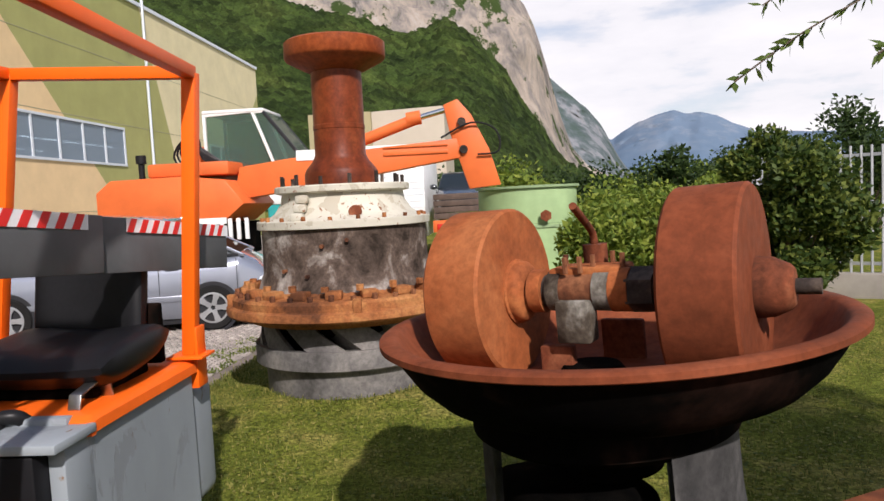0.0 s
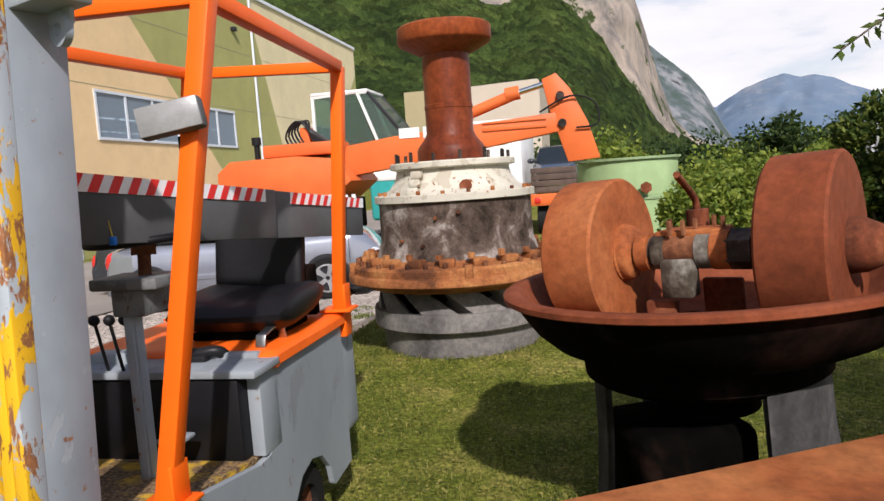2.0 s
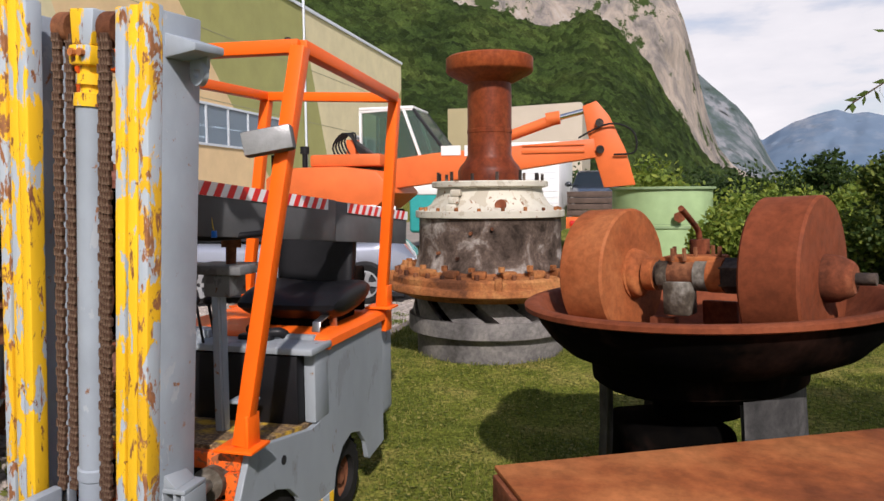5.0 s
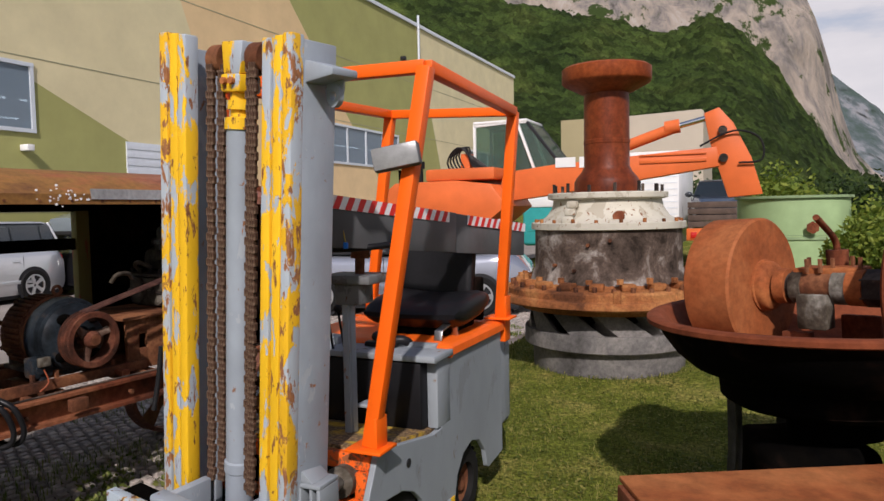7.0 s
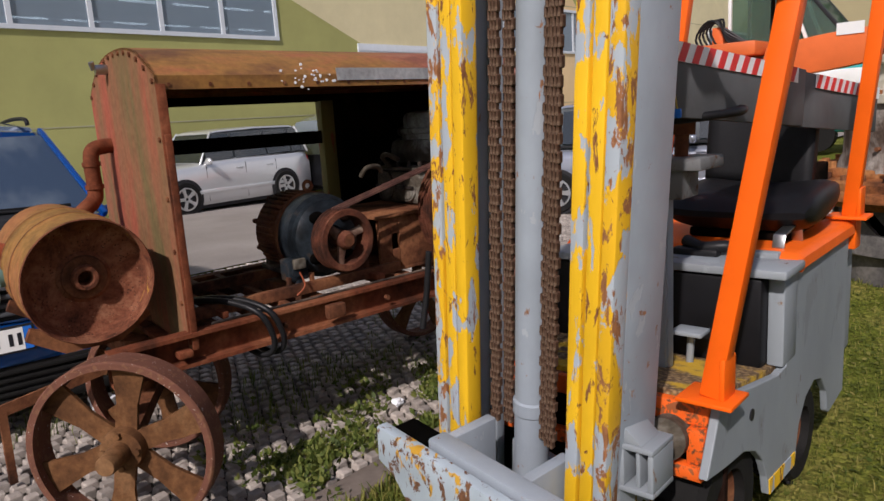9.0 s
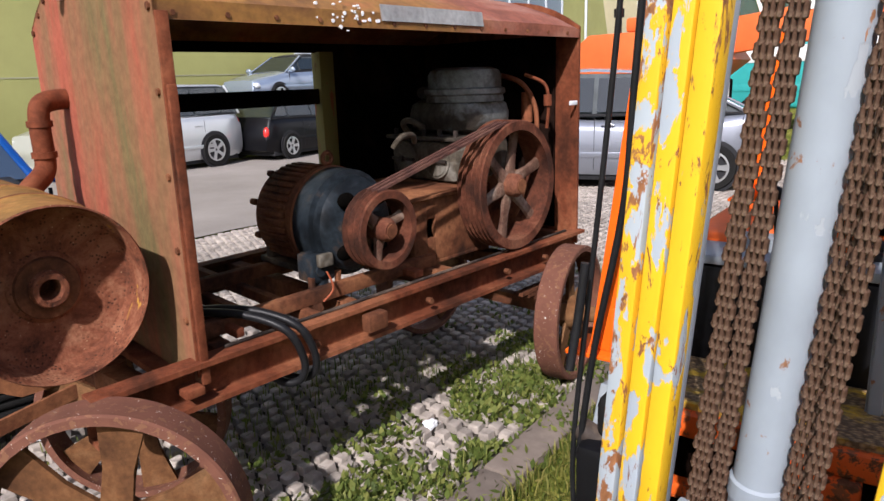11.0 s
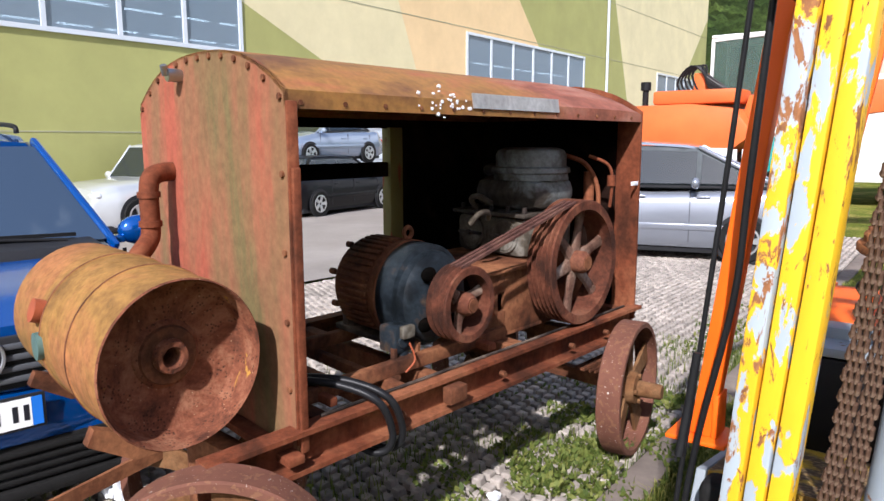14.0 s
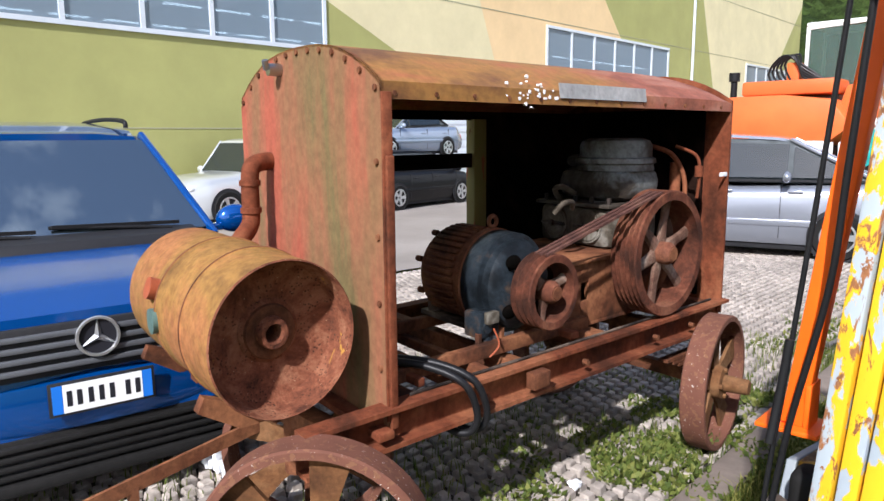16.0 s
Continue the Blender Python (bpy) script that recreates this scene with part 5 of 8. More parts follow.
# wheels
for x0, x1, y, r in ((0.25, 0.378, 0.555, 0.235), (-0.42, -0.29, 0.555, 0.235), (0.24, 0.375, 1.31, 0.185), (-0.40, -0.27, 1.31, 0.185)):
    bm = B()
    lathe(bm, [(r * 0.55, x0), (r * 0.9, x0), (r, x0 + 0.02), (r, x1 - 0.02), (r * 0.9, x1), (r * 0.55, x1)], 36, Matrix.Translation((0, y, r)) @ ALONG_X, True)
    w = part("wheel", bm, "rubber", fork)
    for i in range(24):
        a = math.tau * i / 24
        bm = B()
        box(bm, (x0 + 0.01, -0.008, r - 0.004), (x1 - 0.01, 0.012, r + 0.008), 0, Matrix.Translation((0, y, r)) @ Matrix.Rotation(a, 4, "X"))
        part("tread_block", bm, "rubber", w, smooth=False)
    bm = B()
    lathe(bm, [(0.0, x1 - 0.03), (r * 0.2, x1 - 0.02), (r * 0.3, x1 - 0.05), (r * 0.56, x1 - 0.03), (r * 0.56, x0 + 0.03), (0, x0 + 0.03)], 28, Matrix.Translation((0, y, r)) @ ALONG_X)
    part("rim", bm, "rust_brown", w)
# seat
SX = 0.13


def cushion(bm, w, d, h, m, dish=0.03):
    secs = []
    for j in range(11):
        t = j / 10 * 2 - 1
        e = (1 - abs(t) ** 3.2) ** 0.6 if abs(t) < 1 else 0.0
        e = max(e, 0.15)
        ring = []
        for k in range(24):
            a = math.tau * k / 24
            ca, sa = math.cos(a), math.sin(a)
            x = w / 2 * math.copysign(abs(ca) ** 0.5, ca)
            z = h / 2 * math.copysign(abs(sa) ** 0.75, sa) * e
            if z > 0:
                z += -dish * (1 - (x / (w / 2)) ** 2) * e + dish * 0.4 * max(0, abs(x) / (w / 2) - 0.6)
            ring.append((x * (0.92 + 0.08 * e), t * d / 2, z))
        secs.append(ring)
    n = len(bm.verts)
    loft(bm, secs)
    bm.verts.ensure_lookup_table()
    shift(bm, bm.verts[n:], m)


bm = B()
cushion(bm, 0.52, 0.46, 0.19, Matrix.Translation((SX + 0.03, 1.38, 1.04)) @ pose(0, 0, 0, 5, 0, 0), 0.05)
part("seat_cushion", bm, "vinyl_black", fork, "black vinyl seat cushion")
bm = B()
cushion(bm, 0.42, 0.50, 0.12, Matrix.Translation((SX - 0.025, 1.63, 1.23)) @ pose(0, 0, 0, 80, 0, 0), 0.035)
part("seat_back", bm, "vinyl_black", fork, "black vinyl backrest, torn")
bm = B()
box(bm, (SX - 0.15, 1.22, 0.92), (SX + 0.20, 1.58, 0.955), 0.01)
box(bm, (SX - 0.15, 1.66, 0.93), (SX + 0.21, 1.70, 1.16), 0.01)
part("seat_pan", bm, "black_iron", fork)
# steering
bm = B()
box(bm, (0.115, 0.645, 0.56), (0.155, 0.685, 1.23), 0.006)
box(bm, (0.121, 0.632, 0.56), (0.149, 0.645, 1.2), 0.002)
part("steering_column", bm, "mast_grey", fork)
bm = B()
box(bm, (0.035, 0.60, 1.225), (0.27, 0.78, 1.262), 0.008)
box(bm, (0.095, 0.62, 1.14), (0.21, 0.74, 1.225), 0.006)
part("control_box", bm, "worn_grey", fork, "dark grey control box")
bm = B()
rod(bm, (0.175, 0.69, 1.26), (0.175, 0.70, 1.375), 0.020, n=12)
rod(bm, (0.175, 0.695, 1.325), (0.175, 0.698, 1.36), 0.038, n=16)
part("steering_shaft", bm, "rust_brown", fork)
bm = B()
lathe(bm, [(0.165 + 0.013 * math.cos(a), 0.013 * math.sin(a)) for a in [math.tau * i / 10 for i in range(10)]], 40, Matrix.Translation((0.175, 0.70, 1.38)) @ pose(0, 0, 0, 3, -2, 0), True)
for a in (0.5, 2.6, 4.7):
    rod(bm, (0.175, 0.70, 1.375), (0.175 + 0.16 * math.cos(a), 0.70 + 0.16 * math.sin(a), 1.38), 0.010, n=8)
part("steering_wheel", bm, "vinyl_black", fork, "black steering wheel")
for k in range(3):
    bm = B()
    rod(bm, (-0.02 - 0.06 * k, 0.88, 0.86), (-0.03 - 0.06 * k, 0.84, 1.08), 0.006, n=8)
    bmesh.ops.create_uvsphere(bm, u_segments=12, v_segments=8, radius=0.02, matrix=Matrix.Translation((-0.03 - 0.06 * k, 0.838, 1.09)))
    part("lever", bm, "cable", fork)
bm = B()
rod(bm, (0.165, 0.78, 0.565), (0.18, 0.76, 0.70), 0.012, n=10)
box(bm, (0.13, 0.71, 0.695), (0.23, 0.79, 0.71), 0.005, pose(0, 0, 0, 0, 0, 0))
part("pedal", bm, "body_grey", fork)
# overhead guard
G = dict(fr=((0.396, 0.366, 0.67), (0.60, 0.465, 2.02)), fl=((-0.43, 0.366, 0.76), (-0.295, 0.45, 2.03)), rr=((0.405, 1.77, 0.94), (0.51, 1.715, 2.02)), rl=((-0.40, 1.77, 0.92), (-0.22, 1.735, 2.06)))
for k, (a, b_) in G.items():
    bm = B()
    bar(bm, a, b_, 0.052, 0.052, up=(0, 1, 0), bevel=0.004)
    part("guard_post", bm, "guard_orange", fork)
    bm = B()
    box(bm, (a[0] - 0.075, a[1] - 0.06, a[2] - 0.012), (a[0] + 0.07, a[1] + 0.07, a[2]), 0.003)
    box(bm, (a[0] + 0.028, a[1] - 0.03, a[2] - 0.005), (a[0] + 0.042, a[1] + 0.05, a[2] + 0.11), 0.003)
    part("foot_plate", bm, "guard_orange", fork)
for a, b_ in (("fr", "fl"), ("fr", "rr"), ("fl", "rl"), ("rr", "rl")):
    bm = B()
    bar(bm, G[a][1], G[b_][1], 0.046, 0.046, bevel=0.004)
    part("guard_rail", bm, "guard_orange", fork)
bm = B()
box(bm, (0.37, 1.77, 0.80), (0.43, 1.86, 0.94), 0.006)
part("post_gusset", bm, "guard_orange", fork)
# work lamp on the front post
LM = Matrix.Translation((0.520, 0.372, 1.704)) @ pose(0, 0, 0, -4, -10, 15) @ Matrix.Scale(0.9, 4)
bm = B()
box(bm, (-0.094, -0.012, -0.047), (0.094, 0.04, 0.047), 0.012, LM)
part("lamp_body", bm, "board_grey", fork)
bm = B()
box(bm, (-0.090, -0.018, -0.043), (0.090, -0.008, 0.043), 0.004, LM)
part("lamp_lens", bm, "lamp_glass", fork, "dusty grey lamp lens")
bm = B()
tube(bm, [(0.50, 0.44, 1.66), (0.49, 0.46, 1.50), (0.47, 0.46, 1.38)], 0.005)
part("lamp_cable", bm, "cable", fork)

# grey board with red and white tape, laid through the guard
board = thing("warning_board", Matrix.Identity(4), "long grey board edged with red and white warning tape", "warning board")
P0, P1 = Vector((-1.02, 0.86, 1.585)), Vector((-0.87, 2.852, 1.429))
bd = (P1 - P0).normalized()
bn = bd.cross(Vector((0, 0, 1))).normalized()
bu = bn.cross(bd)
mb = Matrix.Identity(4)
for i in range(3):
    mb[i][0], mb[i][1], mb[i][2], mb[i][3] = bd[i], -bn[i], bu[i], P0[i]
L_ = (P1 - P0).length
bm = B()
box(bm, (-0.02, 0.0, -0.19), (1.06, 0.022, 0.0), 0.003, mb)
part("panel", bm, "board_grey", board)
bm = B()
box(bm, (1.0, 0.024, -0.192), (L_, 0.044, 0.0), 0.003, mb)
part("panel", bm, "board_grey", board)
for x0, x1 in ((0.0, 0.98), (1.22, L_)):
    bm = B()
    box(bm, (x0, -0.0035 + (0.022 if x0 > 1 else 0), -0.05), (x1, -0.001 + (0.022 if x0 > 1 else 0), -0.001), 0, mb)
    part("tape", bm, "tape_white", board, "white tape", smooth=False)
    n = int((x1 - x0) / 0.075)
    for i in range(n):
        bm = B()
        o = 0.022 if x0 > 1 else 0
        x = x0 + 0.075 * i
        a = [(x + 0.0, -0.05), (x + 0.037, -0.05), (x + 0.065, -0.001), (x + 0.028, -0.001)]
        sheet(bm, [mb @ Vector((p, -0.0042 + o, q_)) for p, q_ in a], 0.0006)
        part("stripe", bm, "tape_red", board, smooth=False)


cord = thing("cord", Matrix.Translation((-1.01, 1.02, 1.40)), "thin yellow cord with a blue clip hanging on the board", "cord")
bm = B()
tube(bm, [(-0.006, -0.02, 0.165), (-0.008, -0.022, 0.10), (0.0, -0.02, 0.04), (0.006, -0.018, 0.0)], 0.0022, 6, 5)
part("string", bm, "cord_yellow", cord)
bm = B()
box(bm, (-0.004, -0.025, -0.02), (0.016, -0.013, 0.004), 0.003)
part("clip", bm, "plate_blue", cord, "small blue clip")

# ---------------------------------------------------------------- portable compressor on iron wheels
# local x: to the far (left) side, y: along the frame to the rear, z: up
comp = thing("compressor", Matrix.Translation((-2.723, 0.494, 0)) @ pose(0, 0, 0, 0, 0, -5.5), "rusty old compressor trailer with open hood", "compressor")
W_, L2 = 1.08, 2.09


def X3(w, s, z):
    return (-w, s, z)


def cbox(bm, w0, w1, s0, s1, z0, z1, bevel=0.004):
    box(bm, (-w1, s0, z0), (-w0, s1, z1), bevel)


def arch_pts(z_low, w0=0.0, w1=W_, n=14, top=1.775, sh=1.63):
    """Outline of the hood end: uprights and a flat-topped arch."""
    pts = [(w0, z_low), (w0, sh)]
    for i in range(1, n):
        t = i / n
        e = 1 - abs(2 * t - 1) ** 2.6
        pts.append((w0 + (w1 - w0) * t, sh + (top - sh) * e))
    return pts + [(w1, sh), (w1, z_low)]


bm = B()
prism(bm, [(-w, z) for w, z in arch_pts(0.60)], 0.012)
part("front_panel", bm, "hood_red", comp, "tall arched end panel, red paint rusting to olive")
bm = B()
cbox(bm, -0.010, 0.0, -0.002, 0.035, 0.62, 1.60, 0.003)
part("panel_flange", bm, "rust_red", comp)
bm = B()
cbox(bm, -0.024, -0.010, 0.004, 0.03, 0.60, 1.42, 0.003)
part("panel_flange", bm, "rust_red", comp)
bm = B()
cbox(bm, W_, W_ + 0.012, 0.0, 0.06, 0.62, 1.60, 0.003)
part("panel_flange", bm, "hood_red", comp)
bm = B()
cbox(bm, -0.05, W_, -0.06, -0.003, 0.585, 0.61, 0.004)
part("panel_foot", bm, "rust_red", comp)
# near-black sheet before the rear panel: shade inside the hood put into colour
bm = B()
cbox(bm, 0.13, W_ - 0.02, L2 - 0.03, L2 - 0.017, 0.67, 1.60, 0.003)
part("inner_lining", bm, "black_iron", comp, "near-black sheet for the shade inside the hood")
bm = B()
prism(bm, [(-w, z) for w, z in arch_pts(0.60)], 0.014, Matrix.Translation((0, L2 - 0.014, 0)))
part("rear_panel", bm, "rust_red", comp)
# roof: bent sheet with rounded far end
bm = B()
outer = arch_pts(1.58)
secs = []
for s, k in ((0.0, 1.0), (0.6, 1.0), (1.2, 1.0), (1.7, 1.0), (1.85, 0.985), (1.94, 0.94), (2.02, 0.87), (2.065, 0.76), (2.086, 0.60)):
    ring = [(-w, s, 1.58 + (z - 1.58) * k) for w, z in outer]
    inner = [(-(W_ / 2 + (w - W_ / 2) * 0.985), s, 1.58 + (z - 1.58) * k - (0.008 if z > 1.60 else 0.0)) for w, z in outer]
    secs.append(ring + inner[::-1])
loft(bm, secs)
part("roof", bm, "hood_roof", comp, "curved sheet roof, ochre and red, rusted")
for s in [0.05 + 0.16 * i for i in range(13)]:
    bm = B()
    rod(bm, X3(-0.004, s, 1.597), X3(0.004, s, 1.597), 0.008, n=6)
    part("rivet", bm, "rust_brown", comp)
outl = arch_pts(0.62, n=12)
for w, z in outl[1:-1] + [(0.0, 1.42), (0.0, 1.2), (0.0, 1.0), (0.0, 0.8), (W_, 1.4)]:
    bm = B()
    cw = W_ / 2 + (w - W_ / 2) * 0.955
    rod(bm, X3(cw, -0.008, z - 0.018), X3(cw, 0.0, z - 0.018), 0.010, n=6)
    part("bolt", bm, "rust_brown", comp, smooth=False)
bm = B()
sheet(bm, [X3(-0.003, 0.79, 1.604), X3(-0.003, 1.34, 1.604), X3(0.006, 1.34, 1.657), X3(0.006, 0.79, 1.657)], 0.004)
part("maker_plate", bm, "plate_alu", comp, "dull aluminium plate with worn raised lettering")
rr = random.Random(4)
for i in range(30):
    bm = B()
    s, z = 0.66 + rr.gauss(0, 0.07), 1.62 + rr.gauss(0, 0.02)
    rod(bm, X3(-0.003, s, z), X3(0.006, s, z), 0.0025 + 0.0045 * rr.random(), n=7)
    part("paint_splash", bm, "litter_white", comp)
bm = B()
rod(bm, X3(0.683, -0.05, 1.71), X3(0.683, 0.0, 1.71), 0.022, n=14)
rod(bm, X3(0.683, -0.055, 1.71), X3(0.673, -0.065, 1.74), 0.012, n=10)
part("lifting_eye", bm, "steel", comp)
# far side: rail, post; valance and rear sheeting hold the hood's shade as near-black
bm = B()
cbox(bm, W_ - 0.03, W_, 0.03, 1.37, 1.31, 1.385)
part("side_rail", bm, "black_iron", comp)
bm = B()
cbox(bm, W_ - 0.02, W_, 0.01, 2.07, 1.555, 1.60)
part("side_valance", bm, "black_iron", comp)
bm = B()
cbox(bm, W_ - 0.05, W_ + 0.02, 1.27, 1.36, 0.65, 1.56)
part("side_post", bm, "hood_olive", comp)
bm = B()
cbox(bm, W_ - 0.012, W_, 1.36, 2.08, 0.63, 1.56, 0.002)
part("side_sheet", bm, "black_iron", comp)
# chassis: channels along and across
for w in (0.0, 0.98):
    bm = B()
    prism(bm, [(-w + 0.035, 0.54), (-w + 0.035, 0.555), (-w - 0.02, 0.555), (-w - 0.02, 0.655), (-w + 0.035, 0.655), (-w + 0.035, 0.67), (-w - 0.035, 0.67), (-w - 0.035, 0.54)], 2.40, Matrix.Translation((0, -0.30, 0)))
    part("chassis_channel", bm, "rust_red" if w < 0.1 else "rust_brown", comp)
for s in (0.1, 0.62, 1.15, 2.0):
    bm = B()
    cbox(bm, 0.03, 0.98, s, s + 0.06, 0.565, 0.655)
    part("cross_member", bm, "rust_brown", comp)
bm = B()
cbox(bm, 0.12, 0.16, 0.05, 1.15, 0.67, 0.72)
part("motor_rail", bm, "rust_brown", comp)
bm = B()
cbox(bm, 0.58, 0.62, 0.05, 1.15, 0.67, 0.72)
part("motor_rail", bm, "rust_brown", comp)
bm = B()
cbox(bm, 0.05, 0.98, 0.16, 0.19, 0.672, 0.70)
part("motor_rail", bm, "rust_red", comp)
bm = B()
cbox(bm, 0.05, 0.98, 0.95, 1.0, 0.672, 0.70)
part("motor_rail", bm, "rust_red", comp)
bm = B()
cbox(bm, 0.010, 0.022, 0.10, 2.0, 0.672, 0.681, 0.003)
part("edge_strip", bm, "greasy_iron", comp)
for s in (0.30, 0.45, 1.08):
    bm = B()
    cbox(bm, 0.04, 0.95, s, s + 0.035, 0.63, 0.67, 0.004)
    part("tie_bar", bm, "rust_brown", comp)
for s in (0.40, 0.95, 1.45, 1.75):
    bm = B()
    rod(bm, X3(-0.042, s, 0.603), X3(-0.018, s, 0.603), 0.012, n=6)
    part("bolt", bm, "rust_brown", comp, smooth=False)
bm = B()
cbox(bm, -0.075, -0.03, 0.60, 0.69, 0.585, 0.645, 0.006)
part("bracket", bm, "rust_brown", comp)
# electric motor, its axis across the frame
MS, MZ = 0.765, 0.905


def ring(bm, prof, c=(MS, MZ), n=40):
    """Turned body with its axis across the frame; prof holds (radius, width)."""
    lathe(bm, [(r, -w) for r, w in prof], n, Matrix.Translation((0, c[0], c[1])) @ ALONG_X)


bm = B()
ring(bm, [(0.0, 0.125), (0.058, 0.125), (0.065, 0.138), (0.10, 0.142), (0.15, 0.155), (0.172, 0.175), (0.176, 0.21), (0.197, 0.215), (0.20, 0.31), (0.195, 0.32)])
part("motor_end", bm, "motor_blue", comp, "dark grease-blue motor end bell")
bm = B()
ring(bm, [(0.19, 0.31), (0.204, 0.32), (0.204, 0.35), (0.192, 0.355), (0.192, 0.585), (0.17, 0.62), (0.08, 0.645), (0.0, 0.645)])
motor = part("motor_body", bm, "rust_brown", comp, "brown motor body with cooling slots")
for i in range(22):
    a = radians(-40 + i * 8.5)
    bm = B()
    y, z = 0.196 * math.cos(a), 0.196 * math.sin(a)
    box(bm, (-0.565, -0.0085, -0.008), (-0.375, 0.0085, 0.006), 0.003, Matrix.Translation((0, MS - y, MZ + z)) @ Matrix.Rotation(math.pi / 2 - a, 4, "X"))
    part("fin", bm, "rust_brown", motor)
for a in (0.4, 1.2, 2.0, 2.8, 3.6, 5.2):
    bm = B()
    y, z = 0.175 * math.cos(a), 0.175 * math.sin(a)
    rod(bm, (-0.62, MS + y, MZ + z), (-0.65, MS + y, MZ + z), 0.013, n=10)
    part("stud", bm, "rust_brown", motor)
for a in (0.8, 2.2, 3.9, 5.4):
    bm = B()
    y, z = 0.125 * math.cos(a), 0.125 * math.sin(a)
    bmesh.ops.create_uvsphere(bm, u_segments=14, v_segments=8, radius=0.04, matrix=Matrix.Translation((-0.135, MS + y, MZ + z)) @ Matrix.Diagonal((0.35, 1, 0.7, 1)))
    part("vent", bm, "black_iron", comp)
bm = B()
lathe(bm, [(0.022 + 0.009 * math.cos(a), 0.009 * math.sin(a)) for a in [math.tau * i / 8 for i in range(8)]], 20, Matrix.Translation((-0.335, MS, MZ + 0.23)) @ ALONG_X, True)
part("eye_bolt", bm, "rust_brown", comp)
bm = B()
cbox(bm, 0.22, 0.64, MS - 0.16, MS + 0.16, 0.72, 0.745, 0.006)
cbox(bm, 0.24, 0.28, MS - 0.15, MS + 0.15, 0.74, 0.82, 0.006)
cbox(bm, 0.56, 0.60, MS - 0.15, MS + 0.15, 0.74, 0.82, 0.006)
part("motor_foot", bm, "greasy_iron", comp)
bm = B()
cbox(bm, 0.15, 0.25, MS - 0.235, MS - 0.13, 0.73, 0.83, 0.012)
rod(bm, X3(0.14, MS - 0.20, 0.775), X3(0.16, MS - 0.20, 0.775), 0.022, n=12)
rod(bm, X3(0.18, MS - 0.18, 0.67), X3(0.18, MS - 0.18, 0.74), 0.030, n=12)
part("switch_box", bm, "motor_blue", comp)
for sd in (-0.235, -0.115, 0.12, 0.2):
    bm = B()
    rod(bm, X3(0.16, MS + sd, 0.715), X3(0.16, MS + sd, 0.755), 0.014, n=6)
    part("foot_bolt", bm, "rust_brown", comp, smooth=False)
bm = B()
cbox(bm, 0.125, 0.15, MS - 0.215, MS - 0.155, 0.79, 0.835, 0.004)
part("terminal_box", bm, "engine_grey", comp)
bm = B()
tube(bm, [X3(0.11, MS - 0.2, 0.78), X3(0.09, MS - 0.19, 0.72), X3(0.10, MS - 0.23, 0.68)], 0.004)
part("wire", bm, "copper_red", comp)


def spoked(name, mat_, lab, c, r_out, r_in, w0, w1, spokes, hub_r, spoke_w, groove=0):
    """Belt pulley or wheel: rim (grooved if asked), hub and tapered spokes, axis across the frame."""
    bm = B()
    prof = [(r_in, w0), (r_out - 0.004, w0), (r_out, w0 + 0.004)]
    if groove:
        step = (w1 - w0 - 0.01) / groove
        for g in range(groove):
            a = w0 + 0.005 + g * step
            prof += [(r_out, a + 0.003), (r_out - 0.016, a + step * 0.35), (r_out - 0.016, a + step * 0.65), (r_out, a + step - 0.003)]
    prof += [(r_out, w1 - 0.004), (r_out - 0.004, w1), (r_in, w1)]
    lathe(bm, [(r, -w) for r, w in prof], 56, Matrix.Translation((0, c[0], c[1])) @ ALONG_X, True)
    wheel = part(name, bm, mat_, comp, lab)
    wm = (w0 + w1) / 2
    bm = B()
    lathe(bm, [(r, -w) for r, w in [(0.0, w0 - 0.01), (hub_r * 0.7, w0 - 0.01), (hub_r, w0 + 0.01), (hub_r, w1), (0.0, w1)]], 24, Matrix.Translation((0, c[0], c[1])) @ ALONG_X)
    part("hub", bm, mat_, wheel)
    for i in range(spokes):
        bm = B()
        a = math.tau * i / spokes + 0.3
        d = Vector((0, math.cos(a), math.sin(a)))
        p = Vector((0, c[0], c[1]))
        t = Vector((0, -math.sin(a), math.cos(a)))
        secs = []
        for q_, ww, th in ((hub_r * 0.7, spoke_w * 1.25, 0.035), ((hub_r + r_in) / 2, spoke_w * 0.85, 0.028), (r_in + 0.006, spoke_w, 0.035)):
            ctr = p + d * q_ + Vector((-wm + 0.0, 0, 0))
            secs.append([ctr + t * (ww / 2) * math.cos(k) + Vector((th / 2 * math.sin(k), 0, 0)) for k in [math.tau * j / 8 for j in range(8)]])
        loft(bm, secs)
        part("spoke", bm, "pulley_spoke", wheel)


spoked("motor_pulley", "pulley_rust", "grooved rusty motor pulley", (MS, MZ), 0.142, 0.112, -0.02, 0.085, 3, 0.042, 0.045, 3)
bm = B()
rod(bm, X3(-0.035, MS, MZ), X3(0.16, MS, MZ), 0.024)
part("motor_shaft", bm, "rust_brown", comp)
FS, FZ = 1.56, 0.957
spoked("flywheel", "pulley_rust", "large six-spoked grooved flywheel", (FS, FZ), 0.278, 0.236, -0.02, 0.115, 6, 0.05, 0.06, 5)
bm = B()
rod(bm, X3(-0.035, FS, FZ), X3(0.4, FS, FZ), 0.03)
part("crankshaft", bm, "rust_brown", comp)
for w in (0.0, 0.03, 0.055):
    bm = B()
    for sg in (1,):
        a = Vector((-w, MS - 0.03, MZ + 0.14 * sg))
        b_ = Vector((-w, FS - 0.07, FZ + 0.272 * sg))
        bar(bm, a, b_, 0.014, 0.010)
    part("belt", bm, "belt_brown", comp)
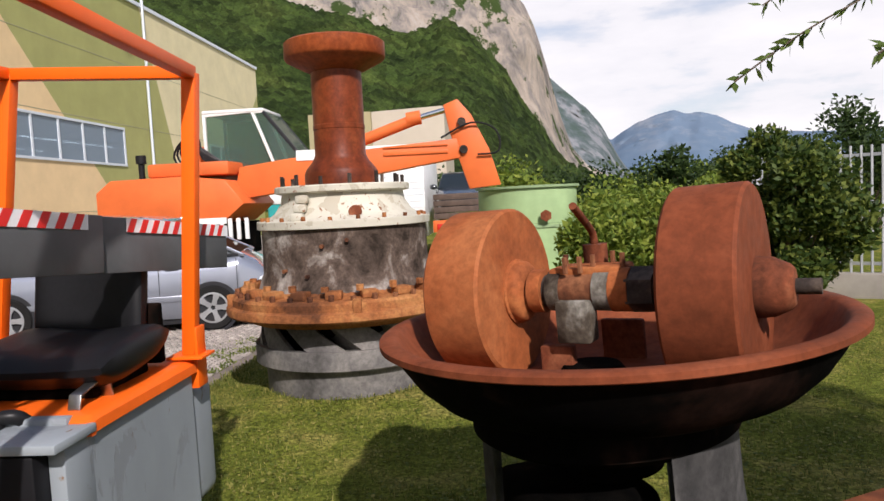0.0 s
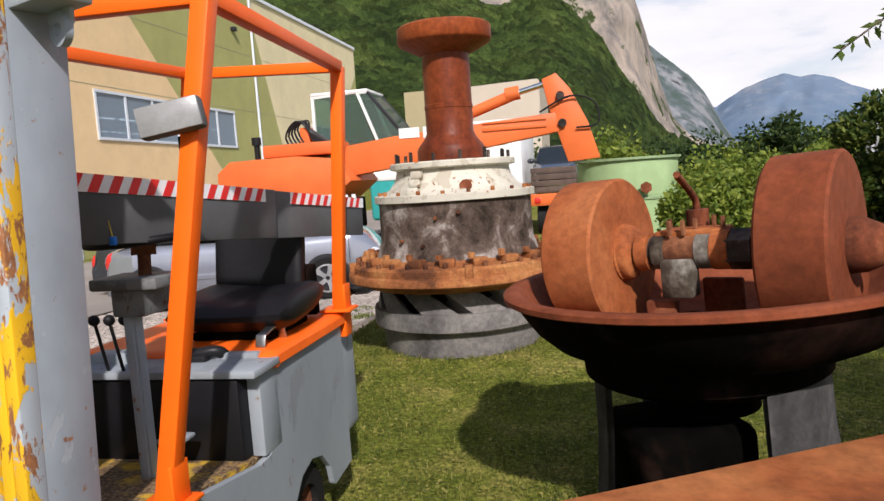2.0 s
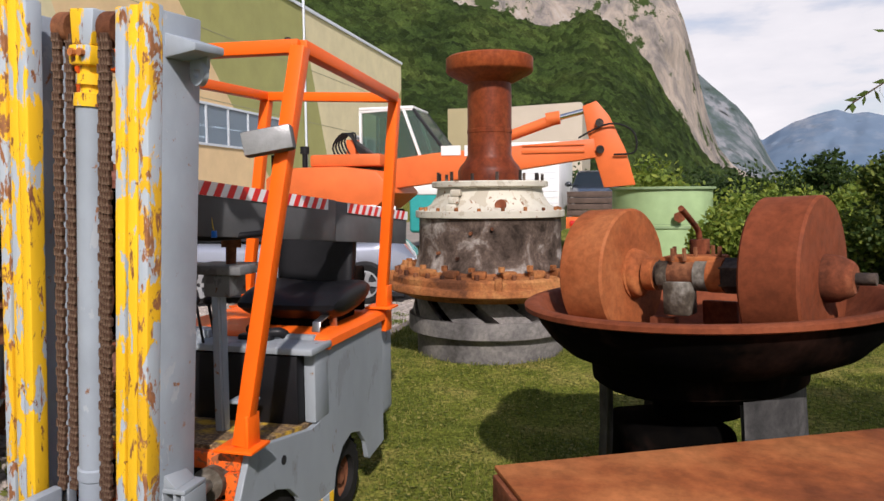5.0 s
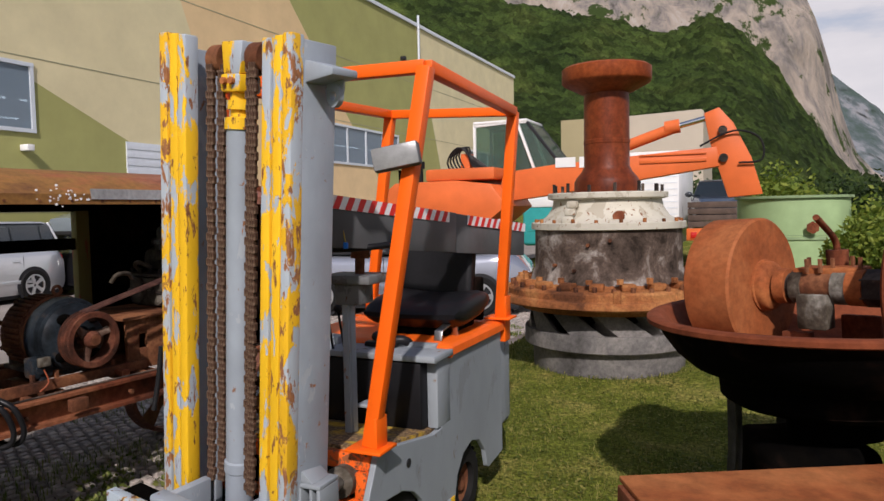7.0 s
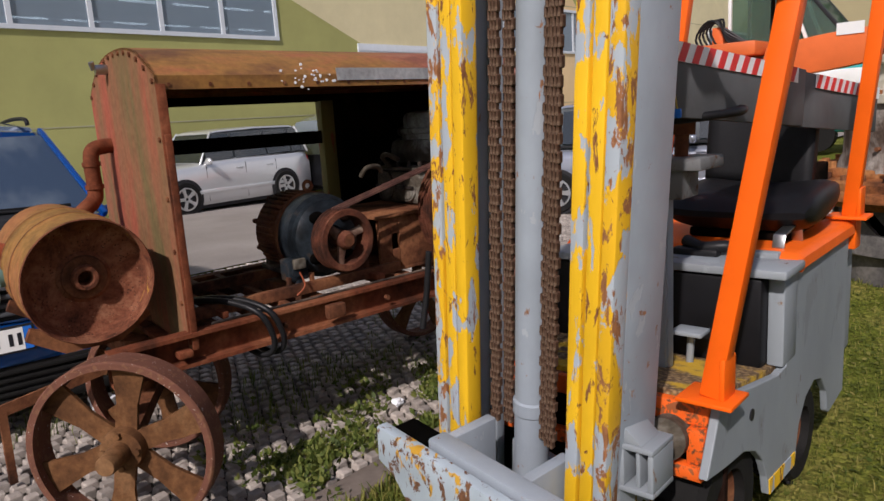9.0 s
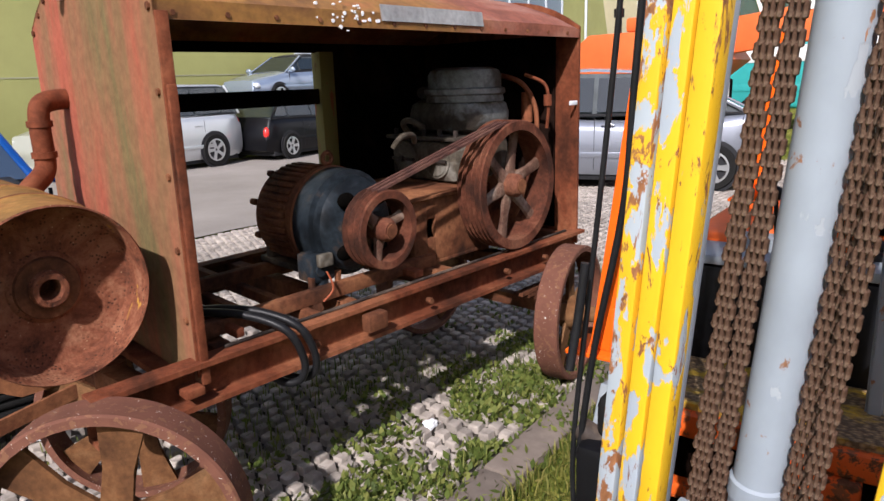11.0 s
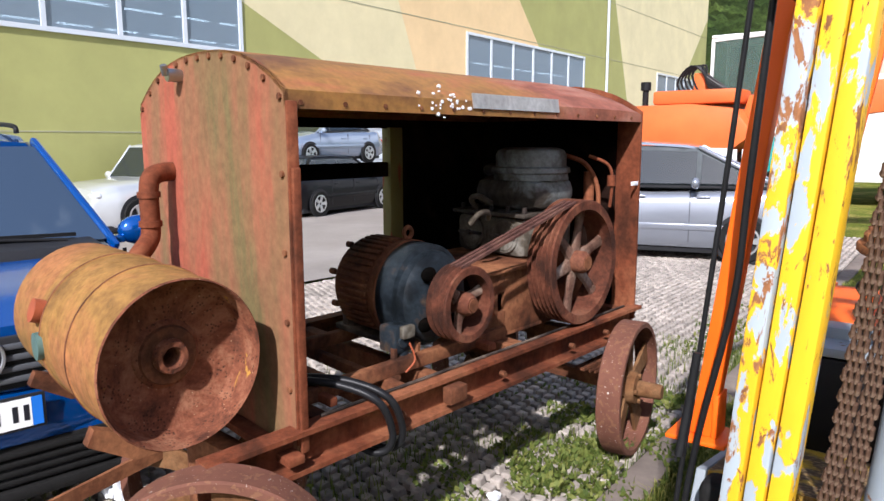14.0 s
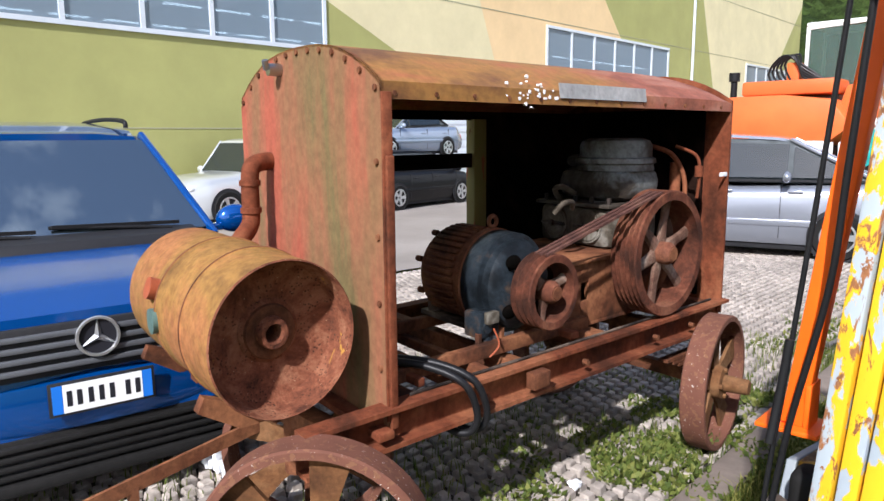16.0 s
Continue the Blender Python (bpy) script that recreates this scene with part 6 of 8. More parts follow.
# compressor block on a box-shaped rusty base with an opening
bm = B()
for s0, s1, z0, z1 in ((1.05, 1.13, 0.68, 0.95), (1.18, 1.95, 0.68, 0.95), (1.13, 1.18, 0.68, 0.78), (1.13, 1.18, 0.86, 0.95)):
    cbox(bm, 0.15, 0.175, s0, s1, z0, z1, 0.004)
cbox(bm, 0.15, 0.66, 1.02, 1.95, 0.665, 0.682, 0.004)
cbox(bm, 0.13, 0.68, 1.02, 1.95, 0.945, 0.962, 0.004)
cbox(bm, 0.62, 0.645, 1.05, 1.95, 0.68, 0.95, 0.004)
part("engine_base", bm, "rust_brown", comp, "rusty box base with a rectangular opening")
bm = B()
cbox(bm, 0.20, 0.64, 1.38, 1.78, 0.965, 1.15, 0.035)
part("crankcase", bm, "engine_grey", comp, "grey-white cast crankcase")
bm = B()
cbox(bm, 0.19, 0.65, 1.36, 1.80, 1.15, 1.168, 0.006)
part("crankcase_flange", bm, "engine_cyl", comp)
for w in (0.53, 0.32):
    bm = B()
    lathe(bm, [(0.0, 0.012), (0.066, 0.012), (0.07, 0.008), (0.078, 0.008), (0.082, 0.0), (0.082, -0.01)], 32, Matrix.Translation(X3(w, 1.378, 1.062)) @ turn_to((0, -1, 0)))
    cover = part("access_cover", bm, "engine_grey", comp, "round cover held by a bar")
    bm = B()
    cbox(bm, w - 0.075, w + 0.075, 1.352, 1.367, 1.055, 1.069, 0.003)
    rod(bm, X3(w, 1.34, 1.062), X3(w, 1.36, 1.062), 0.014, n=6)
    part("clamp_bar", bm, "greasy_iron", cover)
bm = B()
cbox(bm, 0.19, 0.60, 1.45, 1.80, 1.168, 1.325, 0.065)
part("cylinder_block", bm, "engine_cyl", comp, "oily grey cylinder block")
bm = B()
lathe(bm, [(0.0, 1.46), (0.13, 1.46), (0.165, 1.448), (0.178, 1.425), (0.178, 1.372), (0.196, 1.366), (0.198, 1.345), (0.186, 1.338), (0.19, 1.31)], 48, Matrix.Translation(X3(0.36, 1.63, 0)))
part("cylinder_head", bm, "engine_cyl", comp, "round grey cylinder head with a raised ring")
bm = B()
cbox(bm, 0.48, 0.60, 1.52, 1.76, 1.32, 1.38, 0.03)
part("valve_chest", bm, "greasy_iron", comp)
for w in (0.22, 0.32, 0.42, 0.52, 0.61):
    bm = B()
    rod(bm, X3(w, 1.40, 1.165), X3(w, 1.40, 1.195), 0.012, n=6)
    part("head_bolt", bm, "greasy_iron", comp, smooth=False)
bm = B()
tube(bm, [X3(0.52, 1.40, 1.17), X3(0.52, 1.36, 1.22), X3(0.47, 1.36, 1.235), X3(0.44, 1.42, 1.20)], 0.014)
part("breather_pipe", bm, "engine_grey", comp)
bm = B()
tube(bm, [X3(0.04, 1.86, 1.18), X3(0.03, 1.86, 1.30), X3(0.05, 1.85, 1.38), X3(0.14, 1.82, 1.42)], 0.008)
rod(bm, X3(0.035, 1.86, 1.28), X3(0.035, 1.86, 1.33), 0.02, n=12)
part("oil_line", bm, "rust_red", comp)
bm = B()
tube(bm, [X3(0.16, 1.90, 1.0), X3(0.15, 1.93, 1.12), X3(0.15, 1.92, 1.27), X3(0.2, 1.88, 1.38), X3(0.3, 1.84, 1.42)], 0.012)
part("pipe", bm, "rust_red", comp)
bm = B()
tube(bm, [X3(0.20, 1.0, 1.16), X3(0.17, 1.02, 1.20), X3(0.19, 1.10, 1.20), X3(0.22, 1.14, 1.17)], 0.012)
part("pipe", bm, "engine_grey", comp)
bm = B()
rod(bm, X3(0.20, 1.92, 1.20), X3(0.20, 1.92, 1.34), 0.028, n=16)
part("oil_bottle", bm, "rust_red", comp)
bm = B()
cbox(bm, 0.0, 0.004, 2.0, 2.07, 1.275, 1.295, 0.001)
part("clip", bm, "litter_white", comp)
# twin black hoses hung over the channel
for k in range(2):
    bm = B()
    o = 0.045 * k
    tube(bm, [X3(0.34, 0.05 + o, 0.71), X3(0.18, 0.13 + o, 0.735), X3(0.06, 0.22 + o, 0.725), X3(-0.04, 0.29 + o, 0.68), X3(-0.06, 0.33 + o, 0.58), X3(-0.045, 0.325 + o, 0.515), X3(0.0, 0.29 + o, 0.50), X3(0.08, 0.25 + o, 0.53)], 0.013)
    part("hose", bm, "hoseblack", comp)
# air receiver drum with dished open end, before the panel
DS, DZ = -0.305, 0.925
bm = B()
R_ = 0.225


def drum(bm, prof, n=56):
    lathe(bm, [(r, -w) for r, w in prof], n, Matrix.Translation((-0.035, DS, DZ)) @ ALONG_X)


drum(bm, [(R_, 0.02), (R_ + 0.001, 0.24), (R_ + 0.005, 0.243), (R_ + 0.005, 0.25), (R_ + 0.001, 0.253), (R_ + 0.001, 0.50), (R_ + 0.005, 0.503), (R_ + 0.005, 0.51), (R_, 0.513), (R_, 0.86), (R_ - 0.02, 0.91), (R_ - 0.09, 0.95), (0.08, 0.97), (0.0, 0.972)])
part("tank", bm, "drum_ochre", comp, "ochre rusty air tank")
for w in (0.247, 0.507):
    bm = B()
    drum(bm, [(R_ + 0.002, w - 0.005), (R_ + 0.0075, w - 0.002), (R_ + 0.0075, w + 0.002), (R_ + 0.002, w + 0.005)])
    part("weld_seam", bm, "rust_brown", comp)
bm = B()
drum(bm, [(R_, 0.02), (R_ - 0.004, 0.014), (R_ - 0.008, 0.02), (R_ - 0.011, 0.10), (R_ - 0.022, 0.125), (R_ - 0.05, 0.138), (0.125, 0.145), (0.095, 0.146), (0.088, 0.136), (0.078, 0.130), (0.070, 0.132), (0.060, 0.130), (0.048, 0.128), (0.046, 0.098), (0.042, 0.092), (0.030, 0.092), (0.027, 0.098), (0.026, 0.20), (0.0, 0.20)])
tank_end = part("tank_end", bm, "pitted_rust", comp, "dished rust-red tank end with a pipe hole")
bm = B()
drum(bm, [(0.082, 0.131), (0.078, 0.122), (0.060, 0.121), (0.052, 0.124), (0.0465, 0.124), (0.0465, 0.128)])
part("weld_ring", bm, "rust_brown", tank_end)
bm = B()
rod(bm, X3(0.585, DS - 0.205, DZ + 0.08), X3(0.585, DS - 0.235, DZ + 0.09), 0.035, n=20)
part("cap", bm, "copper_red", comp)
bm = B()
rod(bm, X3(0.56, DS - 0.215, DZ - 0.012), X3(0.56, DS - 0.24, DZ - 0.012), 0.04, n=24)
part("gauge", bm, "gauge_green", comp, "verdigris round gauge")
bm = B()
tube(bm, [X3(0.66, -0.22, 1.09), X3(0.71, -0.17, 1.12), X3(0.76, -0.12, 1.15), X3(0.772, -0.105, 1.19), X3(0.77, -0.105, 1.32), X3(0.778, -0.088, 1.37), X3(0.80, -0.03, 1.385), X3(0.815, 0.05, 1.383)], 0.034, 16, 6)
part("exhaust_pipe", bm, "rust_red", comp, "bent rusty pipe from tank into the hood")
for z in (1.20, 1.30):
    bm = B()
    rod(bm, X3(0.771, -0.105, z), X3(0.771, -0.105, z + 0.02), 0.040, n=20)
    part("pipe_collar", bm, "rust_red", comp)
for w in (0.18, 0.78):
    bm = B()
    prism(bm, [(-0.10, 0.655), (0.10, 0.655), (0.22, 0.73), (0.20, 0.77), (0.0, 0.69), (-0.20, 0.77), (-0.22, 0.73)], 0.04, Matrix(((0, -1, 0, -w), (1, 0, 0, DS), (0, 0, 1, 0), (0, 0, 0, 1))))
    part("tank_saddle", bm, "rust_brown", comp)


# the hood and all it holds stand a little askew over the running gear
SKEW = Matrix(((1, 0, 0, 0), (-0.104, 1, 0, 0), (0, 0, 1, 0), (0, 0, 0, 1)))
for me in {o.data for o in comp.children_recursive}:
    me.transform(SKEW)


# iron wheels
def iron_wheel(name_parent, m, r, width, spokes=6, lab="", sp_w=0.10):
    """Flat-rimmed iron wheel about local x."""
    bm = B()
    lathe(bm, [(r - 0.028, -width / 2), (r - 0.006, -width / 2), (r, -width / 2 + 0.006), (r, width / 2 - 0.006), (r - 0.006, width / 2), (r - 0.028, width / 2), (r - 0.016, 0.0)], 64, m @ ALONG_X, True)
    rim_ob = part("wheel", bm, "wheel_rust", name_parent, lab)
    for i in range(spokes):
        a = math.tau * i / spokes + 0.35
        bm = B()
        d, t = Vector((0, math.cos(a), math.sin(a))), Vector((0, -math.sin(a), math.cos(a)))
        secs = []
        for q_, ww in ((0.05, sp_w * 0.8), (r * 0.5, sp_w * 0.75), (r - 0.02, sp_w * 1.25)):
            secs.append([m @ (d * q_ + t * ww / 2 * sx + Vector((sz * 0.008, 0, 0))) for sx, sz in ((-1, -1), (1, -1), (1, 1), (-1, 1))])
        loft(bm, secs)
        part("spoke", bm, "wheel_inner", rim_ob)
    bm = B()
    lathe(bm, [(0.0, 0.16), (0.032, 0.16), (0.036, 0.15), (0.04, 0.05), (0.075, 0.045), (0.08, 0.02), (0.08, -0.03), (0.04, -0.04), (0.0, -0.04)], 28, m @ ALONG_X)
    for i in range(4):
        a = math.tau * i / 4
        rod(bm, m @ Vector((0.02, 0.062 * math.cos(a), 0.062 * math.sin(a))), m @ Vector((0.06, 0.062 * math.cos(a), 0.062 * math.sin(a))), 0.012, n=6)
    part("hub", bm, "wheel_inner", rim_ob)


inv = comp.matrix_world.inverted()
RW = 0.32
iron_wheel(comp, inv @ Matrix.Translation((-2.45, 2.34, RW)) @ pose(0, 0, 0, 0, 0, 5), RW, 0.11, 5, "iron rear wheel with whitewashed flecks")
iron_wheel(comp, inv @ Matrix.Translation((-3.42, 2.48, RW)) @ pose(0, 0, 0, 0, 0, 172), RW, 0.11, 5)
iron_wheel(comp, inv @ Matrix.Translation((-2.69, 0.19, 0.335)) @ pose(0, 0, 0, 0, 0, -50), 0.335, 0.11, 6, "iron front wheel with broad flat spokes")
iron_wheel(comp, inv @ Matrix.Translation((-3.30, 0.62, RW)) @ pose(0, 0, 0, 0, 0, 130), RW, 0.11, 6)
bm = B()
bar(bm, inv @ Vector((-2.45, 2.34, RW)), inv @ Vector((-3.42, 2.48, RW)), 0.045, 0.06)
part("axle", bm, "rust_brown", comp)
bm = B()
bar(bm, inv @ Vector((-2.69, 0.19, RW)), inv @ Vector((-3.30, 0.62, RW)), 0.045, 0.06)
part("axle", bm, "rust_brown", comp)
for s in (0.0, 1.92):
    bm = B()
    rod(bm, X3(0.45, s - 0.05, RW), X3(0.45, s - 0.05, 0.575), 0.05)
    cbox(bm, 0.1, 0.85, s - 0.09, s - 0.01, 0.49, 0.555)
    part("axle_post", bm, "rust_brown", comp)
bm = B()
for k in range(4):
    zz = 0.45 - 0.018 * k
    bar(bm, X3(0.02, 1.60 + 0.05 * k, zz), X3(0.02, 2.04 - 0.05 * k, zz), 0.05, 0.014)
part("leaf_spring", bm, "rust_brown", comp)
# drawbar: two flat bars and a short strut
bm = B()
bar(bm, inv @ Vector((-3.44, 0.70, 0.43)), inv @ Vector((-3.45, -0.60, 0.27)), 0.014, 0.05)
bar(bm, inv @ Vector((-3.452, 0.02, 0.34)), inv @ Vector((-3.47, 0.02, 0.02)), 0.03, 0.03, up=(0, 1, 0))
part("drawbar", bm, "rust_brown", comp)


# ---------------------------------------------------------------- parked cars
def car(name, m, label, paint, L, Wd, top, house, wheels, wr, group="parked cars", nose=None, tail=None, lamps=None, soft_top=False, bays=(0.42,), detail=False, mirror=None):
    """A parked car. top: (x, z) of the body's upper line from nose (x = 0) to tail (x = -L);
    house: x, z of windscreen foot, windscreen head, roof end, rear window foot; wheels: x of both axles."""
    c = thing(name, m, label, "car", group)
    pane = "car_glass" if detail else "tinted_glass"
    line = curve_at(sorted(top))
    xs = sorted({x for x, z in top} | {-L * i / 18 for i in range(19)}, reverse=True)
    bm = B()
    secs = []
    for x in xs:
        zt = line(x)
        k = min(1.0, 0.80 + 0.20 * min(1.0, (-x) / 0.45)) * min(1.0, 0.86 + 0.14 * min(1.0, (L + x) / 0.4))
        h = Wd / 2 * k
        zb = 0.18 if 0.1 < -x < L - 0.1 else 0.24
        pts = [(h * 0.92, zb), (h * 0.985, zb + 0.10), (h, 0.50), (h * 0.985, zt - 0.16), (h * 0.94, zt - 0.06), (h * 0.86, zt - 0.015), (h * 0.45, zt + 0.012)]
        secs.append([(x, y, z) for y, z in pts] + [(x, -y, z) for y, z in pts[::-1]])
    loft(bm, secs)
    part("body", bm, paint, c)
    (x0, z0), (x1, z1), (x2, z2), (x3, z3) = house
    hb, ht = Wd / 2 * 0.90, Wd / 2 * 0.70
    core = [(x0, z0), (x1, z1), (x2, z2), (x3, z3)]
    inner = lambda x, z, y: Vector((x, y, z))
    corners = {}
    for sg in (1, -1):
        corners[sg] = [inner(x0, z0 - 0.03, sg * hb), inner(x1, z1, sg * ht), inner(x2, z2, sg * ht), inner(x3, z3 - 0.03, sg * hb)]
    bm = B()
    sh = 0.965
    loft(bm, [[(p.x * 0.995 - 0.008, p.y * sh, p.z - 0.012) for p in corners[1]], [(p.x * 0.995 - 0.008, p.y * sh, p.z - 0.012) for p in corners[-1]]])
    part("cabin", bm, "cabin_dark", c)
    bm = B()
    secs = []
    for x, zz, kk in ((x1 + 0.03, z1 - 0.015, 0.97), (x1 - 0.15, z1 + 0.02, 1.0), ((x1 + x2) / 2, max(z1, z2) + 0.035, 1.0), (x2 + 0.15, z2 + 0.02, 1.0), (x2 - 0.03, z2 - 0.015, 0.97)):
        h = ht * kk
        secs.append([(x, h, zz - 0.035), (x, h * 0.96, zz), (x, h * 0.6, zz + 0.018), (x, -h * 0.6, zz + 0.018), (x, -h * 0.96, zz), (x, -h, zz - 0.035)])
    loft(bm, secs)
    part("roof", bm, "car_trim" if soft_top else paint, c)
    for sg in (1, -1):
        C = corners[sg]
        for a, b_ in ((0, 1), (3, 2)):
            bm = B()
            bar(bm, C[a], C[b_], 0.04, 0.05, up=(0, 0, 1), bevel=0.016)
            part("pillar", bm, "car_trim" if soft_top and a == 3 else paint, c)
        stops = [0.05] + list(bays) + [0.95]
        edge = curve_at(sorted([(x0, z0), (x1, z1), (x2, z2), (x3, z3)]))
        roof_z = max(z1, z2)
        for i in range(len(stops) - 1):
            xa, xb = x0 + (x3 - x0) * stops[i] - 0.03, x0 + (x3 - x0) * stops[i + 1] + 0.03
            lo, hi = [], []
            for k in range(9):
                x = xa + (xb - xa) * k / 8
                zl = z0 + (z3 - z0) * (x - x0) / (x3 - x0) + 0.03
                zh = edge(x) - 0.065
                if zh > zl + 0.02:
                    for z, row in ((zl, lo), (zh, hi)):
                        f_ = (z - z0) / (roof_z - z0)
                        row.append(Vector((x, sg * (hb + (ht - hb) * f_ + 0.012), z)))
            if len(lo) < 2:
                continue
            q4 = lo + hi[::-1]
            bm = B()
            sheet(bm, q4 if sg < 0 else q4[::-1], 0.004)
            part("side_window", bm, pane, c, smooth=False)
        bm = B()
        bar(bm, C[0].lerp(C[3], 0.02) + Vector((0, sg * 0.005, 0.02)), C[0].lerp(C[3], 0.98) + Vector((0, sg * 0.005, 0.02)), 0.012, 0.03)
        part("window_trim", bm, "car_trim", c)
        bm = B()
        box(bm, (-L * 0.80, sg * Wd / 2 - 0.008, 0.42), (-L * 0.22, sg * Wd / 2 + 0.010, 0.50), 0.006)
        part("rub_strip", bm, paint if paint != "car_black" else "car_black", c)
        bm = B()
        mx_ = x0 - 0.12 if mirror is None else mirror
        bmesh.ops.create_uvsphere(bm, u_segments=16, v_segments=10, radius=0.11, matrix=Matrix.Translation((mx_, sg * (Wd / 2 + 0.07), z0 + 0.04)) @ Matrix.Diagonal((0.55, 1.0, 0.72, 1)))
        box(bm, (mx_ - 0.03, sg * (Wd / 2 - 0.06) - 0.05, z0 - 0.02), (mx_ + 0.03, sg * (Wd / 2 - 0.06) + 0.05, z0 + 0.02), 0.006)
        part("mirror", bm, paint, c)
        for hx in (x0 - 0.95, x0 - 1.80):
            if -hx < L * 0.85:
                bm = B()
                box(bm, (hx - 0.09, sg * Wd / 2 * 0.985 - 0.01, z0 - 0.17), (hx + 0.09, sg * Wd / 2 * 0.985 + 0.018, z0 - 0.14), 0.008)
                part("door_handle", bm, paint, c)
        for hx in (x0 - 0.10, x0 - 1.12, x0 - 1.98):
            if -hx < L * 0.9:
                bm = B()
                box(bm, (hx - 0.004, sg * Wd / 2 * 0.985 - 0.012, 0.26), (hx + 0.004, sg * Wd / 2 * 0.985 + 0.006, z0 - 0.05))
                part("door_gap", bm, "car_trim", c, smooth=False)
    for (a, b_), nm in (((0, 1), "windscreen"), ((3, 2), "rear_window")):
        n = Vector((0.008 if a == 0 else -0.008, 0, 0.006))
        q4 = [corners[1][a].lerp(corners[1][b_], 0.06), corners[-1][a].lerp(corners[-1][b_], 0.06), corners[-1][a].lerp(corners[-1][b_], 0.94), corners[1][a].lerp(corners[1][b_], 0.94)]
        ctr = sum(q4, Vector()) / 4
        q4 = [ctr + (p - ctr) * 0.97 + n for p in q4]
        bm = B()
        sheet(bm, q4 if a == 0 else q4[::-1], 0.004)
        part(nm, bm, pane, c, smooth=False)
    for wx in wheels:
        for sg in (1, -1):
            y0 = sg * (Wd / 2 - 0.19)
            bm = B()
            lathe(bm, [(0.0, -0.005), (wr * 1.14, -0.005), (wr * 1.14, 0.012), (wr * 1.05, 0.014), (0.0, 0.002)], 40, Matrix.Translation((wx, sg * (Wd / 2 - 0.006), wr * 1.02)) @ (ALONG_Y if sg > 0 else ALONG_Y @ pose(0, 0, 0, 180, 0, 0)))
            part("wheel_arch", bm, "car_trim", c)
            mw = Matrix.Translation((wx, sg * (Wd / 2 - 0.17), wr)) @ (ALONG_Y if sg > 0 else ALONG_Y @ pose(0, 0, 0, 180, 0, 0))
            bm = B()
            lathe(bm, [(wr * 0.62, 0.0), (wr * 0.93, 0.0), (wr, 0.03), (wr, 0.17), (wr * 0.93, 0.205), (wr * 0.66, 0.20), (wr * 0.62, 0.18)], 40, mw, True)
            w = part("wheel", bm, "rubber", c)
            bm = B()
            lathe(bm, [(wr * 0.67, 0.197), (wr * 0.62, 0.20), (wr * 0.58, 0.185), (wr * 0.58, 0.12), (0.0, 0.12)], 36, mw)
            part("rim", bm, "car_trim" if detail else "greasy_iron", w)
            for k in range(5):
                a = math.tau * k / 5
                bm = B()
                secs = []
                for q_, ww in ((0.03, 0.07), (wr * 0.35, 0.06), (wr * 0.62, 0.09)):
                    d, t = Vector((math.cos(a), math.sin(a), 0)), Vector((-math.sin(a), math.cos(a), 0))
                    zc = 0.192 if q_ > 0.05 else 0.185
                    secs.append([mw @ (d * q_ + t * ww / 2 * sx + Vector((0, 0, zc + sz * 0.012))) for sx, sz in ((-1, -1), (1, -1), (1, 1), (-1, 1))])
                loft(bm, secs)
                part("spoke", bm, "alloy", w)
            bm = B()
            lathe(bm, [(wr * 0.68, 0.19), (wr * 0.68, 0.208), (wr * 0.60, 0.21), (wr * 0.60, 0.19)], 36, mw, True)
            part("rim_lip", bm, "alloy", w)
    for sg in (1, -1):
        bm = B()
        zl = line(-0.06) - 0.13
        bmesh.ops.create_uvsphere(bm, u_segments=18, v_segments=10, radius=0.15, matrix=Matrix.Translation((-0.13, sg * Wd * 0.345, zl)) @ Matrix.Diagonal((0.75, 1.15, 0.58, 1)))
        part("headlight", bm, "lamp_clear", c)
        bm = B()
        zl = line(-L + 0.08) - 0.18
        bmesh.ops.create_uvsphere(bm, u_segments=14, v_segments=10, radius=0.13, matrix=Matrix.Translation((-L + 0.10, sg * Wd * 0.39, zl)) @ Matrix.Diagonal((0.85, 0.65, 1.25, 1)))
        part("tail_light", bm, "lamp_red", c)
    bm = B()
    box(bm, (-0.03, -Wd * 0.36, 0.20), (0.015, Wd * 0.36, 0.30), 0.01)
    part("air_intake", bm, "car_trim", c)
    bm = B()
    box(bm, (-L + 0.2, -Wd / 2 + 0.1, 0.10), (-0.2, Wd / 2 - 0.1, 0.22), 0.01)
    part("underbody", bm, "car_trim", c)
    return c


def plate_bars(parent, m, w=0.36, h=0.11):
    """Number plate: white field between blue ends, its writing as plain bars."""
    bm = B()
    box(bm, (-w / 2 - 0.012, -0.004, -h / 2 - 0.012), (w / 2 + 0.012, 0.006, h / 2 + 0.012), 0.004, m)
    fr = part("plate_frame", bm, "car_trim", parent)
    bm = B()
    box(bm, (-w / 2 + 0.037, 0.006, -h / 2), (w / 2 - 0.037, 0.009, h / 2), 0, m)
    part("plate_field", bm, "plate_white", fr, "white number plate", smooth=False)
    for x in (-w / 2, w / 2 - 0.036):
        bm = B()
        box(bm, (x, 0.006, -h / 2), (x + 0.036, 0.009, h / 2), 0, m)
        part("plate_end", bm, "plate_blue", fr, smooth=False)
    for x in (-0.125, -0.088, -0.03, 0.008, 0.046, 0.086, 0.121):
        bm = B()
        box(bm, (x - 0.009, 0.009, -0.030), (x + 0.009, 0.0105, 0.030), 0, m)
        part("plate_bar", bm, "ink_black", fr, smooth=False)


def heading(x, y, fx, fy, z):
    return Matrix.Translation((x, y, z)) @ pose(0, 0, 0, 0, 0, math.degrees(math.atan2(fy, fx)))


